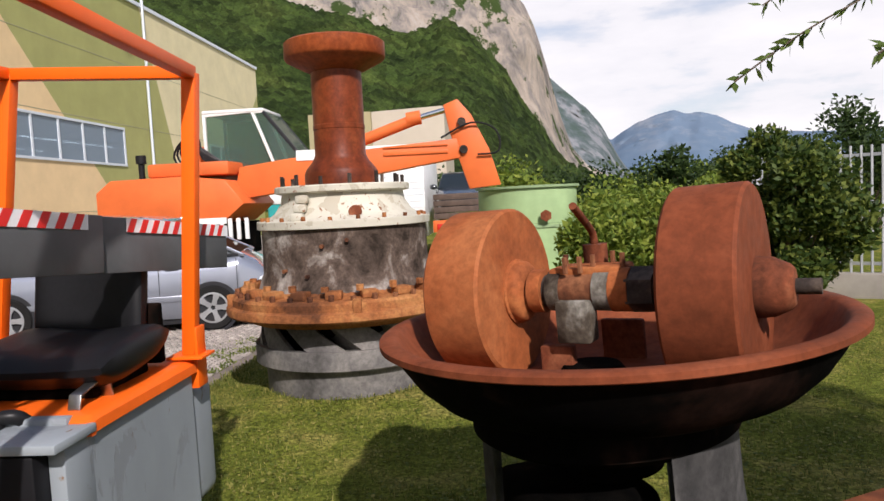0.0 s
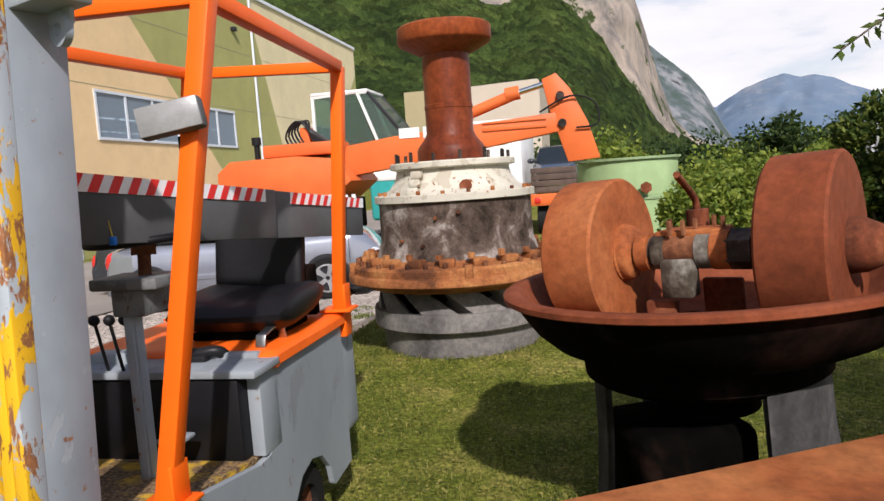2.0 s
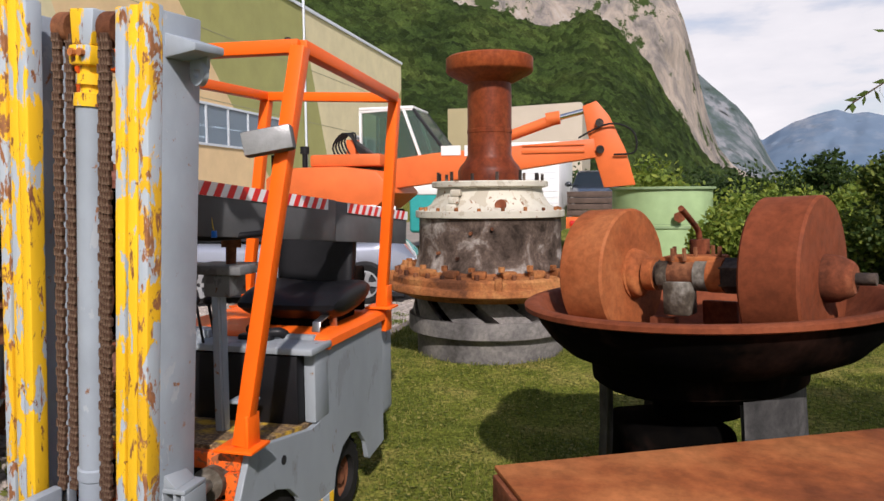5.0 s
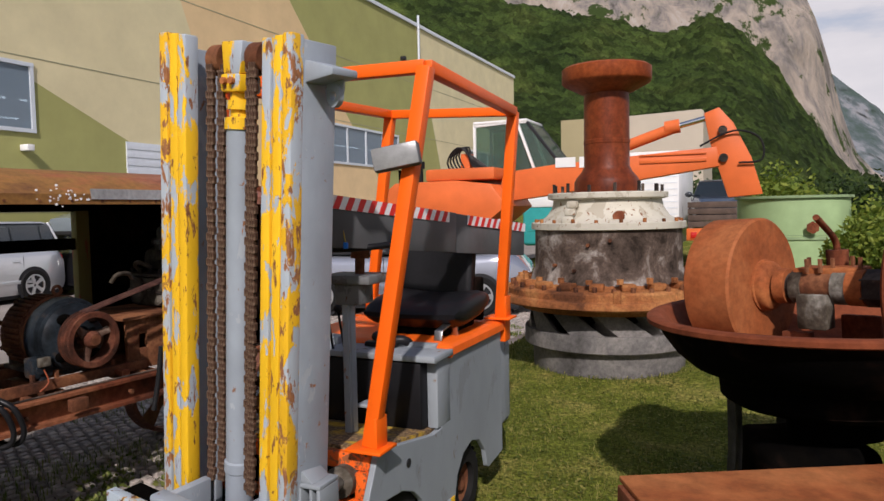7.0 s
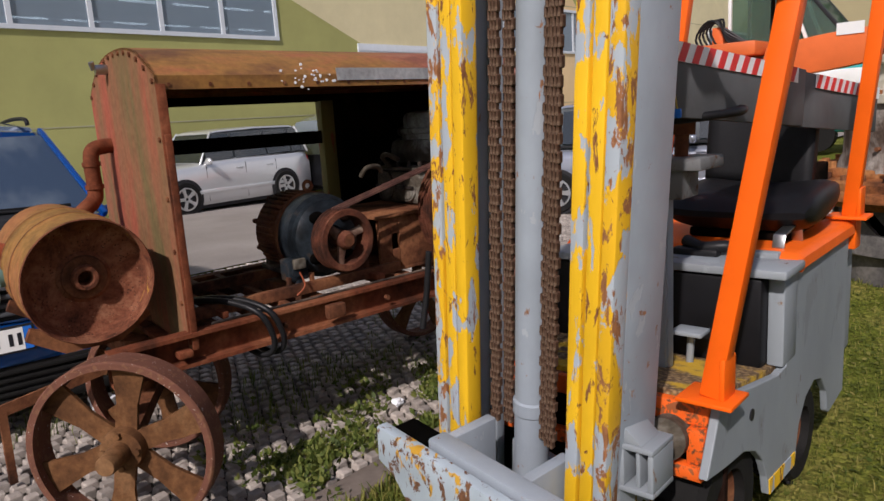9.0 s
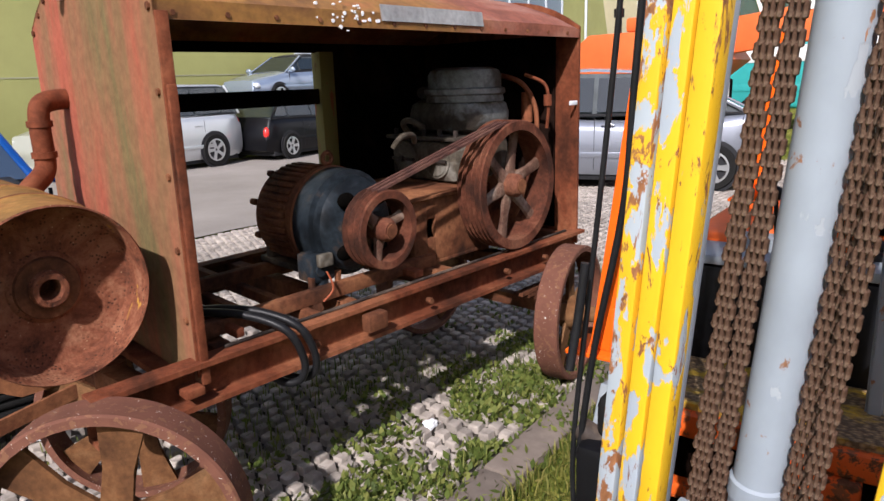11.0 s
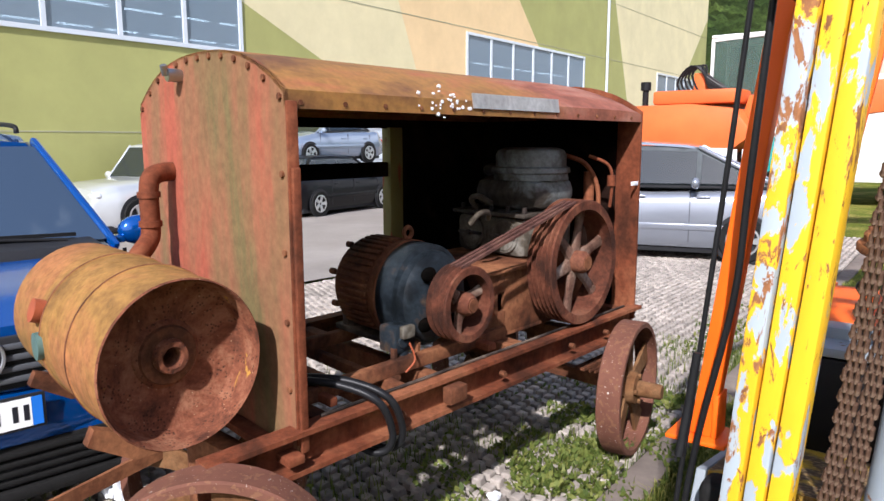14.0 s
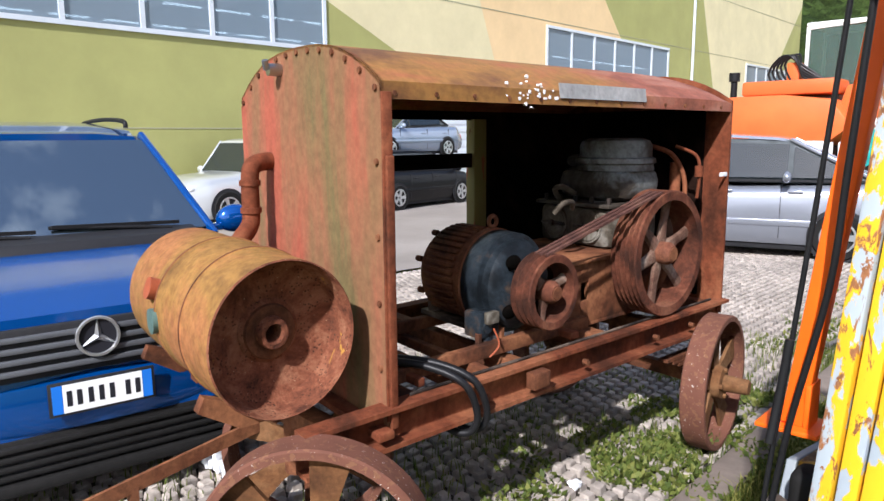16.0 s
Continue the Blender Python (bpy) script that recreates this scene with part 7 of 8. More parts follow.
# blue compact people carrier beside the compressor
VAN = heading(-4.045, 0.163, 0.985, -0.17, 0.0)
van = car("people_carrier", VAN, "dark blue compact people carrier parked on the pavers", "car_blue", 3.60, 1.74,
          [(0.0, 0.66), (-0.03, 0.80), (-0.30, 0.875), (-0.86, 0.985), (-1.5, 1.0), (-3.2, 1.02), (-3.53, 0.96), (-3.60, 0.7)],
          [(-0.80, 0.985), (-1.50, 1.50), (-3.05, 1.53), (-3.46, 1.02)], (-0.66, -2.90), 0.295, bays=(0.36, 0.68), detail=True)
bm = B()
prism(bm, [(-0.60, 0.585), (0.60, 0.585), (0.66, 0.70), (0.62, 0.785), (-0.62, 0.785), (-0.66, 0.70)], 0.03, Matrix(((0, 1, 0, 0.0), (1, 0, 0, 0), (0, 0, 1, 0), (0, 0, 0, 1))), 0.01)
grille = part("grille", bm, "car_trim", van)
for k in range(4):
    z = 0.612 + 0.042 * k
    bm = B()
    box(bm, (0.028, -0.60, z), (0.046, 0.60, z + 0.022), 0.006, seg=2)
    part("slat", bm, "grille_grey", grille)
bm = B()
lathe(bm, [(0.070, 0.0), (0.078, 0.0), (0.081, 0.008), (0.078, 0.016), (0.070, 0.016), (0.067, 0.008)], 48, Matrix.Translation((0.046, 0, 0.72)) @ ALONG_X, True)
for k in range(3):
    a = math.tau * k / 3
    d, t = Vector((0, math.sin(a), math.cos(a))), Vector((0, math.cos(a), -math.sin(a)))
    o = Vector((0.055, 0, 0.72))
    loft(bm, [[o + t * 0.017 - Vector((0.008, 0, 0)), o + Vector((0.010, 0, 0)), o - t * 0.017 - Vector((0.008, 0, 0))], [o + d * 0.071 + t * 0.003 - Vector((0.008, 0, 0)), o + d * 0.071, o + d * 0.071 - t * 0.003 - Vector((0.008, 0, 0))]])
badge = part("badge", bm, "alloy", van, "chrome ring badge")
bm = B()
rod(bm, (0.04, 0, 0.72), (0.050, 0, 0.72), 0.070, n=40)
part("badge_back", bm, "ink_black", van)
plate_bars(van, Matrix.Translation((0.062, 0, 0.50)) @ pose(0, 0, 0, 0, 0, -90))
bm = B()
secs = []
for y in (-0.70, -0.55, 0.0, 0.55, 0.70):
    o = -0.10 * (abs(y) / 0.7) ** 3
    secs.append([(o - 0.06, y, 0.36), (o + 0.03, y, 0.37), (o + 0.05, y, 0.42), (o + 0.035, y, 0.55), (o + 0.0, y, 0.58), (o - 0.06, y, 0.57)])
loft(bm, secs)
part("bumper", bm, "car_blue", van)
# rubber black with a backing box colours in the shade under the bumper
bm = B()
for k in range(4):
    box(bm, (0.0, -0.60, 0.215 + 0.035 * k), (0.035, 0.60, 0.235 + 0.035 * k), 0.005)
box(bm, (-0.05, -0.70, 0.13), (0.012, 0.70, 0.36), 0.02)
part("lower_grille", bm, "rubber", van)
# black here as well, for the same shade below the bumper
bm = B()
box(bm, (-0.06, -0.68, 0.15), (0.05, 0.68, 0.20), 0.015)
part("lip", bm, "rubber", van)
bm = B()
prism(bm, [(-0.66, 0.955), (-0.84, 0.955), (-0.90, 1.02), (-0.70, 1.0)], 1.36, Matrix.Translation((0, -0.68, 0)), 0.006)
part("scuttle", bm, "car_trim", van)
for y0, y1 in ((0.62, 0.0), (-0.1, -0.62)):
    bm = B()
    tube(bm, [(-0.82, y0 * 0.9, 1.015), (-0.86, (y0 + y1) / 2, 1.03), (-0.90, y1, 1.045)], 0.010)
    bar(bm, (-0.88, (y0 + y1) / 2 - 0.30, 1.05), (-0.86, (y0 + y1) / 2 + 0.30, 1.035), 0.012, 0.018)
    part("wiper", bm, "cable", van)
for sg in (1, -1):
    bm = B()
    tube(bm, [(-1.65, sg * 0.57, 1.54), (-1.72, sg * 0.57, 1.58), (-2.3, sg * 0.58, 1.60), (-2.85, sg * 0.57, 1.585), (-2.93, sg * 0.57, 1.54)], 0.014)
    part("roof_rail", bm, "cable", van)
for y in (-0.36, 0.36):
    bm = B()
    cushion(bm, 0.42, 0.46, 0.16, Matrix.Translation((-1.95, y, 1.06)) @ pose(0, 0, 90, 80, 0, 0), 0.02)
    cushion(bm, 0.24, 0.16, 0.10, Matrix.Translation((-2.0, y, 1.30)) @ pose(0, 0, 90, 80, 0, 0), 0.01)
    part("seat", bm, "car_trim", van)

# silver people carrier on the pavers
def beside(contact, fx, half):
    """Middle of an axle whose near wheel stands at contact; half is the way in from the near side."""
    n = Vector((-fx.y, fx.x))
    return contact + n * half


fx = Vector((0.97, 0.24)).normalized()
nose_p = beside(Vector((-3.55, 9.05)), fx, 0.74) + fx * 0.80
car("silver_car", heading(nose_p.x, nose_p.y, fx.x, fx.y, -0.13), "silver-grey people carrier parked on the pavers", "car_silver", 4.05, 1.68,
    [(0.0, 0.60), (-0.05, 0.76), (-0.20, 0.90), (-0.42, 1.02), (-0.75, 0.98), (-2.0, 0.93), (-3.6, 0.97), (-3.98, 0.9), (-4.05, 0.6)],
    [(-0.36, 1.02), (-1.42, 1.54), (-3.45, 1.58), (-3.92, 1.0)], (-0.80, -3.38), 0.31, bays=(0.29, 0.56, 0.84), mirror=-1.42)
# dark blue hatchback behind it
nose_p = beside(Vector((-8.0, 10.6)), fx, 0.76) + fx * 3.36
car("dark_hatchback", heading(nose_p.x, nose_p.y, fx.x, fx.y, -0.22), "dark blue hatchback parked behind the silver car", "car_darkgrey", 4.05, 1.70,
    [(0.0, 0.55), (-0.05, 0.70), (-0.5, 0.84), (-1.0, 0.92), (-2.2, 0.95), (-3.9, 0.98), (-4.05, 0.6)],
    [(-0.90, 0.91), (-1.75, 1.36), (-3.4, 1.38), (-3.9, 0.99)], (-0.80, -3.36), 0.31, bays=(0.18, 0.52, 0.80))
# light silver off-roader by the hall
fx = Vector((0.07, -0.997)).normalized()
nose_p = beside(Vector((-14.15, 6.63)), fx, -0.80) + fx * 0.85
car("off_roader", heading(nose_p.x, nose_p.y, fx.x, fx.y, -0.31), "pale silver off-roader with dark wheel arches", "car_lightsilver", 4.45, 1.80,
    [(0.0, 0.66), (-0.04, 0.92), (-0.4, 1.0), (-1.3, 1.06), (-1.5, 1.12), (-2.5, 1.14), (-4.3, 1.14), (-4.45, 1.0)],
    [(-1.32, 1.06), (-1.78, 1.72), (-4.16, 1.74), (-4.38, 1.14)], (-0.85, -3.53), 0.36, bays=(0.30, 0.60, 0.84))
# black hatchback behind
fx = Vector((-0.086, 0.996)).normalized()
nose_p = beside(Vector((-14.0, 13.6)), fx, 0.76) + fx * 0.80
BZ = -0.31
car("black_hatchback", heading(nose_p.x, nose_p.y, fx.x, fx.y, BZ), "glossy black hatchback with alloy wheels", "car_black", 4.05, 1.70,
    [(0.0, 0.55), (-0.05, 0.70), (-0.5, 0.84), (-1.0, 0.92), (-2.2, 0.95), (-3.9, 0.98), (-4.05, 0.6)],
    [(-0.90, 0.91), (-1.75, 1.38), (-3.4, 1.40), (-3.9, 0.99)], (-0.80, -3.36), 0.31, bays=(0.18, 0.52, 0.80))
# blue-grey convertible on a dark lift platform
fx = Vector((0.0, -1.0))
nose_p = beside(Vector((-14.75, 11.75)), fx, -0.70) + fx * 0.72
CZ = 0.90
conv = car("convertible", heading(nose_p.x, nose_p.y, fx.x, fx.y, CZ), "pale blue convertible with black soft top, on a lift", "car_bluegrey", 3.65, 1.50,
           [(0.0, 0.50), (-0.05, 0.62), (-0.45, 0.72), (-1.05, 0.83), (-2.2, 0.86), (-3.4, 0.88), (-3.65, 0.6)],
           [(-0.98, 0.82), (-1.68, 1.22), (-2.45, 1.23), (-3.02, 0.90)], (-0.72, -2.90), 0.27, soft_top=True, bays=(0.25,))
lift = thing("car_lift", heading(nose_p.x, nose_p.y, fx.x, fx.y, BZ), "dark steel car lift platform by the hall", "car lift")
bm = B()
for y in (-0.75, 0.45):
    box(bm, (-3.7, y, CZ - BZ - 0.14), (0.1, y + 0.36, CZ - BZ - 0.005), 0.01)
part("ramp", bm, "black_iron", lift)
for x in (-3.6, 0.0):
    for y in (-1.05, 1.0):
        bm = B()
        box(bm, (x - 0.06, y, 0), (x + 0.06, y + 0.12, CZ - BZ), 0.01)
        part("post", bm, "black_iron", lift)


# ---------------------------------------------------------------- digger, lorries and tank behind
def spot(az, slope, d, ex=0.276, ey=-0.908, ez=1.519):
    """A place d metres away in a given direction from the starting point of the walk."""
    return Vector((ex - math.sin(radians(az)) * d, ey + math.cos(radians(az)) * d, ez + slope * d))


DIG_D = 15.85
digger = thing("excavator", Matrix.Translation((-5.5, 14.0, ground_z(-5.5, 14.0))), "orange wheeled excavator with a white cab, boom folded", "excavator")
dinv = digger.matrix_world.inverted()


def dp(az, slope, d=DIG_D):
    return dinv @ spot(az, slope, d)


a, b_ = dp(27.4, 0.0495, 16.3), dp(17.84, -0.0127, 15.85)
zt, zb = dp(26.16, 0.0409)[2], dp(18.60, -0.0106)[2]
bm = B()
prism(bm, [(a.x, zb - 0.1), (b_.x - 0.2, zb - 0.1), (b_.x + 0.25, zb + 0.25), (b_.x - 0.1, zt - 0.1), (b_.x - 0.9, zt), (a.x + 0.3, zt - 0.02), (a.x, zt - 0.25)], 1.9, Matrix.Translation((0, a.y - 0.9, 0)), 0.03)
part("upper_body", bm, "digger_orange", digger)
bm = B()
box(bm, (a.x + 1.0, a.y - 0.8, zt), (a.x + 2.6, a.y + 0.6, zt + 0.26), 0.05)
part("engine_cover", bm, "digger_orange", digger)
bm = B()
rod(bm, (a.x + 0.75, a.y - 0.5, zt), (a.x + 0.75, a.y - 0.5, zt + 0.40), 0.06, n=14)
rod(bm, (a.x + 0.75, a.y - 0.5, zt + 0.30), (a.x + 0.75, a.y - 0.5, zt + 0.46), 0.10, n=14)
part("exhaust", bm, "cable", digger)
bm = B()
box(bm, (a.x + 0.1, a.y - 0.95, zb - 0.12), (b_.x - 0.1, a.y - 0.90, zb + 0.0), 0.01)
part("bumper_strip", bm, "white_paint", digger)
for k in range(6):
    bm = B()
    x = b_.x - 0.55 + 0.16 * k
    box(bm, (x, a.y - 0.955, zb - 0.42), (x + 0.07, a.y - 0.90, zb - 0.02), 0.004)
    part("stripe", bm, "white_paint", digger)
bm = B()
box(bm, (a.x + 0.3, a.y - 0.7, zb - 0.75), (b_.x, a.y + 0.7, zb - 0.1), 0.03)
part("undercarriage", bm, "black_iron", digger)
for k, x in enumerate((a.x + 0.9, b_.x - 0.6)):
    for y in (a.y - 0.75, a.y + 0.65):
        bm = B()
        zg = 0.45
        lathe(bm, [(0.22, -0.15), (0.44, -0.15), (0.47, -0.10), (0.47, 0.10), (0.44, 0.15), (0.22, 0.15)], 28, Matrix.Translation((x, y, zg)) @ ALONG_Y, True)
        part("wheel", bm, "rubber", digger)
# cab
c0, c1 = dp(20.85, 0.0471), dp(17.04, 0.0556)
ct = dp(20.72, 0.1196)
x0, x1, zc0, zc1, yc = c0.x, c1.x + 0.1, c0.z - 0.25, ct.z, c0.y - 0.35
bm = B()
prism(bm, [(x0, zc0), (x1 + 0.30, zc0), (x1 + 0.32, zc0 + 0.32), (x0, zc0 + 0.32)], 1.15, Matrix.Translation((0, yc, 0)), 0.02)
cab = part("cab", bm, "white_paint", digger, "white driver's cab")
for p, q_ in (((x0, zc0 + 0.3), (x0, zc1)), ((x1 + 0.30, zc0 + 0.3), (x1 - 0.10, zc1)), ((x0, zc1 - 0.03), (x1 - 0.10, zc1 + 0.02)), ((x1 + 0.85, zc0 + 0.45), (x1 + 0.12, zc1)), ((x1 - 0.1, zc1), (x1 + 0.12, zc1))):
    for y in (yc + 0.03, yc + 1.12):
        bm = B()
        bar(bm, (p[0], y, p[1]), (q_[0], y, q_[1]), 0.06, 0.07, up=(0, 1, 0), bevel=0.01)
        part("cab_frame", bm, "white_paint" if p[0] < x1 + 0.5 else "car_trim", cab)
bm = B()
box(bm, (x0 - 0.03, yc - 0.02, zc1), (x1 + 0.14, yc + 1.17, zc1 + 0.07), 0.025)
part("cab_roof", bm, "white_paint", cab)
for y in (yc + 0.02, yc + 1.13):
    bm = B()
    sheet(bm, [(x0 + 0.05, y, zc0 + 0.32), (x1 + 0.22, y, zc0 + 0.32), (x1 - 0.12, y, zc1 - 0.04), (x0 + 0.05, y, zc1 - 0.04)], 0.01)
    part("cab_window", bm, "cab_glass", cab, smooth=False)
    bm = B()
    sheet(bm, [(x1 + 0.34, y, zc0 + 0.34), (x1 + 0.80, y, zc0 + 0.46), (x1 + 0.12, y, zc1 - 0.02), (x1 - 0.04, y, zc1 - 0.02)], 0.01)
    part("cab_window", bm, "cab_glass", cab, smooth=False)
bm = B()
sheet(bm, [(x1 + 0.86, yc + 0.05, zc0 + 0.46), (x1 + 0.86, yc + 1.1, zc0 + 0.46), (x1 + 0.13, yc + 1.1, zc1), (x1 + 0.13, yc + 0.05, zc1)], 0.01)
part("windscreen", bm, "cab_glass", cab, smooth=False)
bm = B()
cushion(bm, 0.5, 0.5, 0.14, Matrix.Translation((x0 + 0.5, yc + 0.55, zc0 + 0.42)), 0.02)
cushion(bm, 0.48, 0.6, 0.14, Matrix.Translation((x0 + 0.25, yc + 0.55, zc0 + 0.72)) @ pose(0, 0, 90, 75, 0, 0), 0.02)
part("cab_seat", bm, "car_trim", cab)
for k in range(5):
    bm = B()
    o = 0.07 * k
    tube(bm, [(x0 - 0.35 + o, yc - 0.1, zt + 0.05), (x0 - 0.62 + o, yc - 0.1, zt + 0.42 + 0.04 * k), (x0 - 0.35 + o, yc - 0.15, zt + 0.75), (x0 + 0.0, yc - 0.15, zt + 0.55 - 0.05 * k), (x0 + 0.5, yc - 0.1, zt + 0.18)], 0.022, 8, 4)
    part("hose", bm, "hoseblack", digger)
bm = B()
box(bm, (x0 - 0.30, yc - 0.1, zt), (x0 - 0.08, yc + 0.2, zt + 0.62), 0.02)
part("boom_pivot", bm, "digger_orange", digger)
# boom with side gusset, ram and dipper arm
yb = yc - 0.35
bl, bh = dp(18.40, 0.0160), dp(17.81, 0.0501)
r0, r1 = dp(1.81, 0.0477), dp(2.07, 0.0707)
bm = B()
prism(bm, [(bl.x, bl.z - 0.10), (bl.x + 1.3, bl.z + 0.05), (r0.x, r0.z), (r1.x, r1.z), (bh.x + 1.0, bh.z + 0.12), (bh.x, bh.z)], 0.34, Matrix.Translation((0, yb, 0)), 0.015)
part("boom", bm, "digger_orange", digger)
bm = B()
box(bm, (r0.x - 1.5, yb - 0.03, r0.z + 0.10), (r0.x - 0.25, yb + 0.0, r0.z + 0.17), 0.01)
box(bm, (r0.x - 1.5, yb - 0.03, r0.z + 0.24), (r0.x - 0.25, yb + 0.0, r0.z + 0.28), 0.01)
part("boom_rib", bm, "digger_orange", digger)
for k, (wx, ww) in enumerate(((4.95, 0.42), (4.45, 0.34))):
    bm = B()
    bx = r0.x - 3.2 + 0.5 * k
    box(bm, (bx, yb - 0.02, r0.z + 0.10 - 0.02 * k), (bx + ww, yb - 0.002, r0.z + 0.30), 0.0)
    part("letter_bar", bm, "white_paint", digger, smooth=False)
ca, cb_, cc = dp(9.51, 0.0708), dp(4.62, 0.0991), dp(2.61, 0.1071)
bm = B()
rod(bm, (ca.x, yb + 0.15, ca.z), (cb_.x, yb + 0.15, cb_.z), 0.11, n=18)
rod(bm, (cb_.x - 0.25, yb + 0.15, cb_.z - 0.03), (cb_.x + 0.02, yb + 0.15, cb_.z + 0.005), 0.135, n=18)
part("ram", bm, "digger_orange", digger)
bm = B()
rod(bm, (cb_.x, yb + 0.15, cb_.z), (cc.x, yb + 0.15, cc.z), 0.055, n=14)
part("ram_rod", bm, "chrome", digger)
at_, ae = dp(2.12, 0.1166), dp(-0.64, 0.0127)
bm = B()
prism(bm, [(at_.x - 0.22, at_.z - 0.08), (at_.x + 0.05, at_.z + 0.02), (at_.x + 0.30, at_.z - 0.28), (at_.x + 0.62, at_.z - 0.95), (ae.x + 0.06, ae.z), (ae.x - 0.55, ae.z - 0.05), (at_.x + 0.0, at_.z - 1.0), (at_.x - 0.12, at_.z - 0.6)], 0.26, Matrix.Translation((0, yb + 0.02, 0)), 0.02)
part("dipper_arm", bm, "digger_orange", digger)
bm = B()
tube(bm, [(r1.x - 0.3, yb - 0.05, r1.z + 0.02), (at_.x + 0.3, yb - 0.06, at_.z - 0.45), (at_.x + 0.75, yb - 0.06, at_.z - 0.6), (at_.x + 0.8, yb - 0.05, at_.z - 1.0), (at_.x + 0.4, yb - 0.04, at_.z - 1.05)], 0.02, 8, 5)
part("hose", bm, "hoseblack", digger)
for x, z in ((at_.x + 0.12, at_.z - 0.42), (r0.x + 0.05, r0.z + 0.15)):
    bm = B()
    rod(bm, (x, yb - 0.06, z), (x, yb + 0.34, z), 0.08, n=16)
    part("pin", bm, "greasy_iron", digger)

# white box lorry with a teal cab
LD = 21.1
p0, p1 = spot(8.27, 0.0761, LD), spot(5.55, -0.0806, LD)
gz = ground_z(p0.x, p0.y)
lorry = thing("box_lorry", Matrix.Translation((p0.x, p0.y, gz)), "white box lorry with a teal cab", "lorry")
w_ = p1.x - p0.x
h_ = p0.z - gz
bm = B()
box(bm, (-0.9, 0, 0.55), (w_ + 0.15, 5.0, h_), 0.03)
part("box_body", bm, "white_paint", lorry)
for k in range(14):
    bm = B()
    z = 0.7 + (h_ - 0.9) * k / 13
    box(bm, (-0.86, -0.012, z), (w_ + 0.11, 0.0, z + 0.02))
    part("corrugation", bm, "shutter_white", lorry, smooth=False)
bm = B()
box(bm, (-3.6, 0.2, 0.5), (-1.0, 2.2, h_ - 1.0), 0.12, seg=3)
box(bm, (-3.4, 0.18, 0.95), (-1.2, 0.30, 1.15), 0.02)
part("cab", bm, "teal_paint", lorry)
bm = B()
box(bm, (-3.65, 0.16, h_ - 1.55), (-0.95, 2.0, h_ - 1.12), 0.05)
part("cab_panel", bm, "white_paint", lorry)
for x in (-2.6, 0.4):
    bm = B()
    rod(bm, (x, 0.1, 0.42), (x, 0.45, 0.42), 0.42, n=28)
    part("wheel", bm, "rubber", lorry)

# dropside lorry, orange-red, with a dark car on its bed
TD = 20.1
p0, p1 = spot(4.52, 0.0027, TD), spot(0.93, -0.0297, TD)
gz = ground_z(p0.x, p0.y)
flat = thing("dropside_lorry", Matrix.Translation((p0.x, p0.y, gz)), "orange dropside lorry with weathered plank sides", "lorry")
w_ = p1.x - p0.x
zb_ = spot(3.41, -0.0290, TD).z - gz
zt_ = spot(3.37, 0.0062, TD).z - gz
for k in range(4):
    bm = B()
    box(bm, (0, -0.03, zb_ + (zt_ - zb_) * k / 4 + 0.01), (w_, 0.02, zb_ + (zt_ - zb_) * (k + 1) / 4 - 0.01), 0.006)
    part("plank", bm, "plank_brown", flat)
bm = B()
box(bm, (0, 0.02, zb_), (w_, 4.5, zb_ + 0.08))
part("bed", bm, "plank_brown", flat)
bm = B()
box(bm, (-0.03, -0.05, zb_ - 0.35), (w_ + 0.03, 0.06, zb_ - 0.02), 0.02)
part("tail_beam", bm, "digger_orange", flat)
for x in (0.08, w_ - 0.22):
    bm = B()
    box(bm, (x, -0.08, zb_ - 0.28), (x + 0.16, -0.05, zb_ - 0.12), 0.01)
    part("tail_light", bm, "lamp_red", flat)
for x in (0.12, w_ - 0.42):
    bm = B()
    rod(bm, (x, 0.5, 0.4), (x + 0.3, 0.5, 0.4), 0.42, n=26)
    part("wheel", bm, "rubber", flat)
car("dark_car", heading(p0.x + w_ / 2 + 0.1, p0.y + 0.35, 0.02, -1, gz + zb_ + 0.08), "dark grey saloon loaded on the lorry bed", "car_darkgrey", 3.6, 1.45,
    [(0.0, 0.5), (-0.05, 0.62), (-0.5, 0.72), (-1.0, 0.82), (-2.4, 0.86), (-3.4, 0.88), (-3.6, 0.6)],
    [(-0.95, 0.81), (-1.55, 1.24), (-2.7, 1.25), (-3.2, 0.9)], (-0.7, -2.95), 0.28, bays=(0.5,))

# pale green open steel tank
p0 = Vector((1.08, 15.0, 0))
gz = ground_z(p0.x, p0.y)
tank = thing("steel_tank", Matrix.Translation((p0.x, p0.y, gz)), "pale green open-topped steel tank with flanges", "tank")
RT = 1.05
ht_ = 1.69 - gz
bm = B()
lathe(bm, [(RT - 0.01, 0.0), (RT, 0.02), (RT, ht_ - 0.04), (RT - 0.015, ht_ - 0.04), (RT - 0.015, 0.02)], 64)
part("shell", bm, "tank_green", tank)
for z, hh, o in ((ht_ - 0.05, 0.05, 0.06), (ht_ - 0.86, 0.05, 0.03), (ht_ - 0.78, 0.012, 0.01)):
    bm = B()
    lathe(bm, [(RT - 0.02, z), (RT + o, z), (RT + o, z + hh), (RT - 0.02, z + hh)], 64, None, True)
    part("flange", bm, "tank_rim", tank)
bm = B()
rod(bm, (0.30, -RT - 0.10, ht_ - 0.62), (0.30, -RT + 0.02, ht_ - 0.62), 0.09, n=16)
rod(bm, (0.30, -RT - 0.13, ht_ - 0.62), (0.30, -RT - 0.09, ht_ - 0.62), 0.12, n=6)
part("valve", bm, "rust_red", tank)


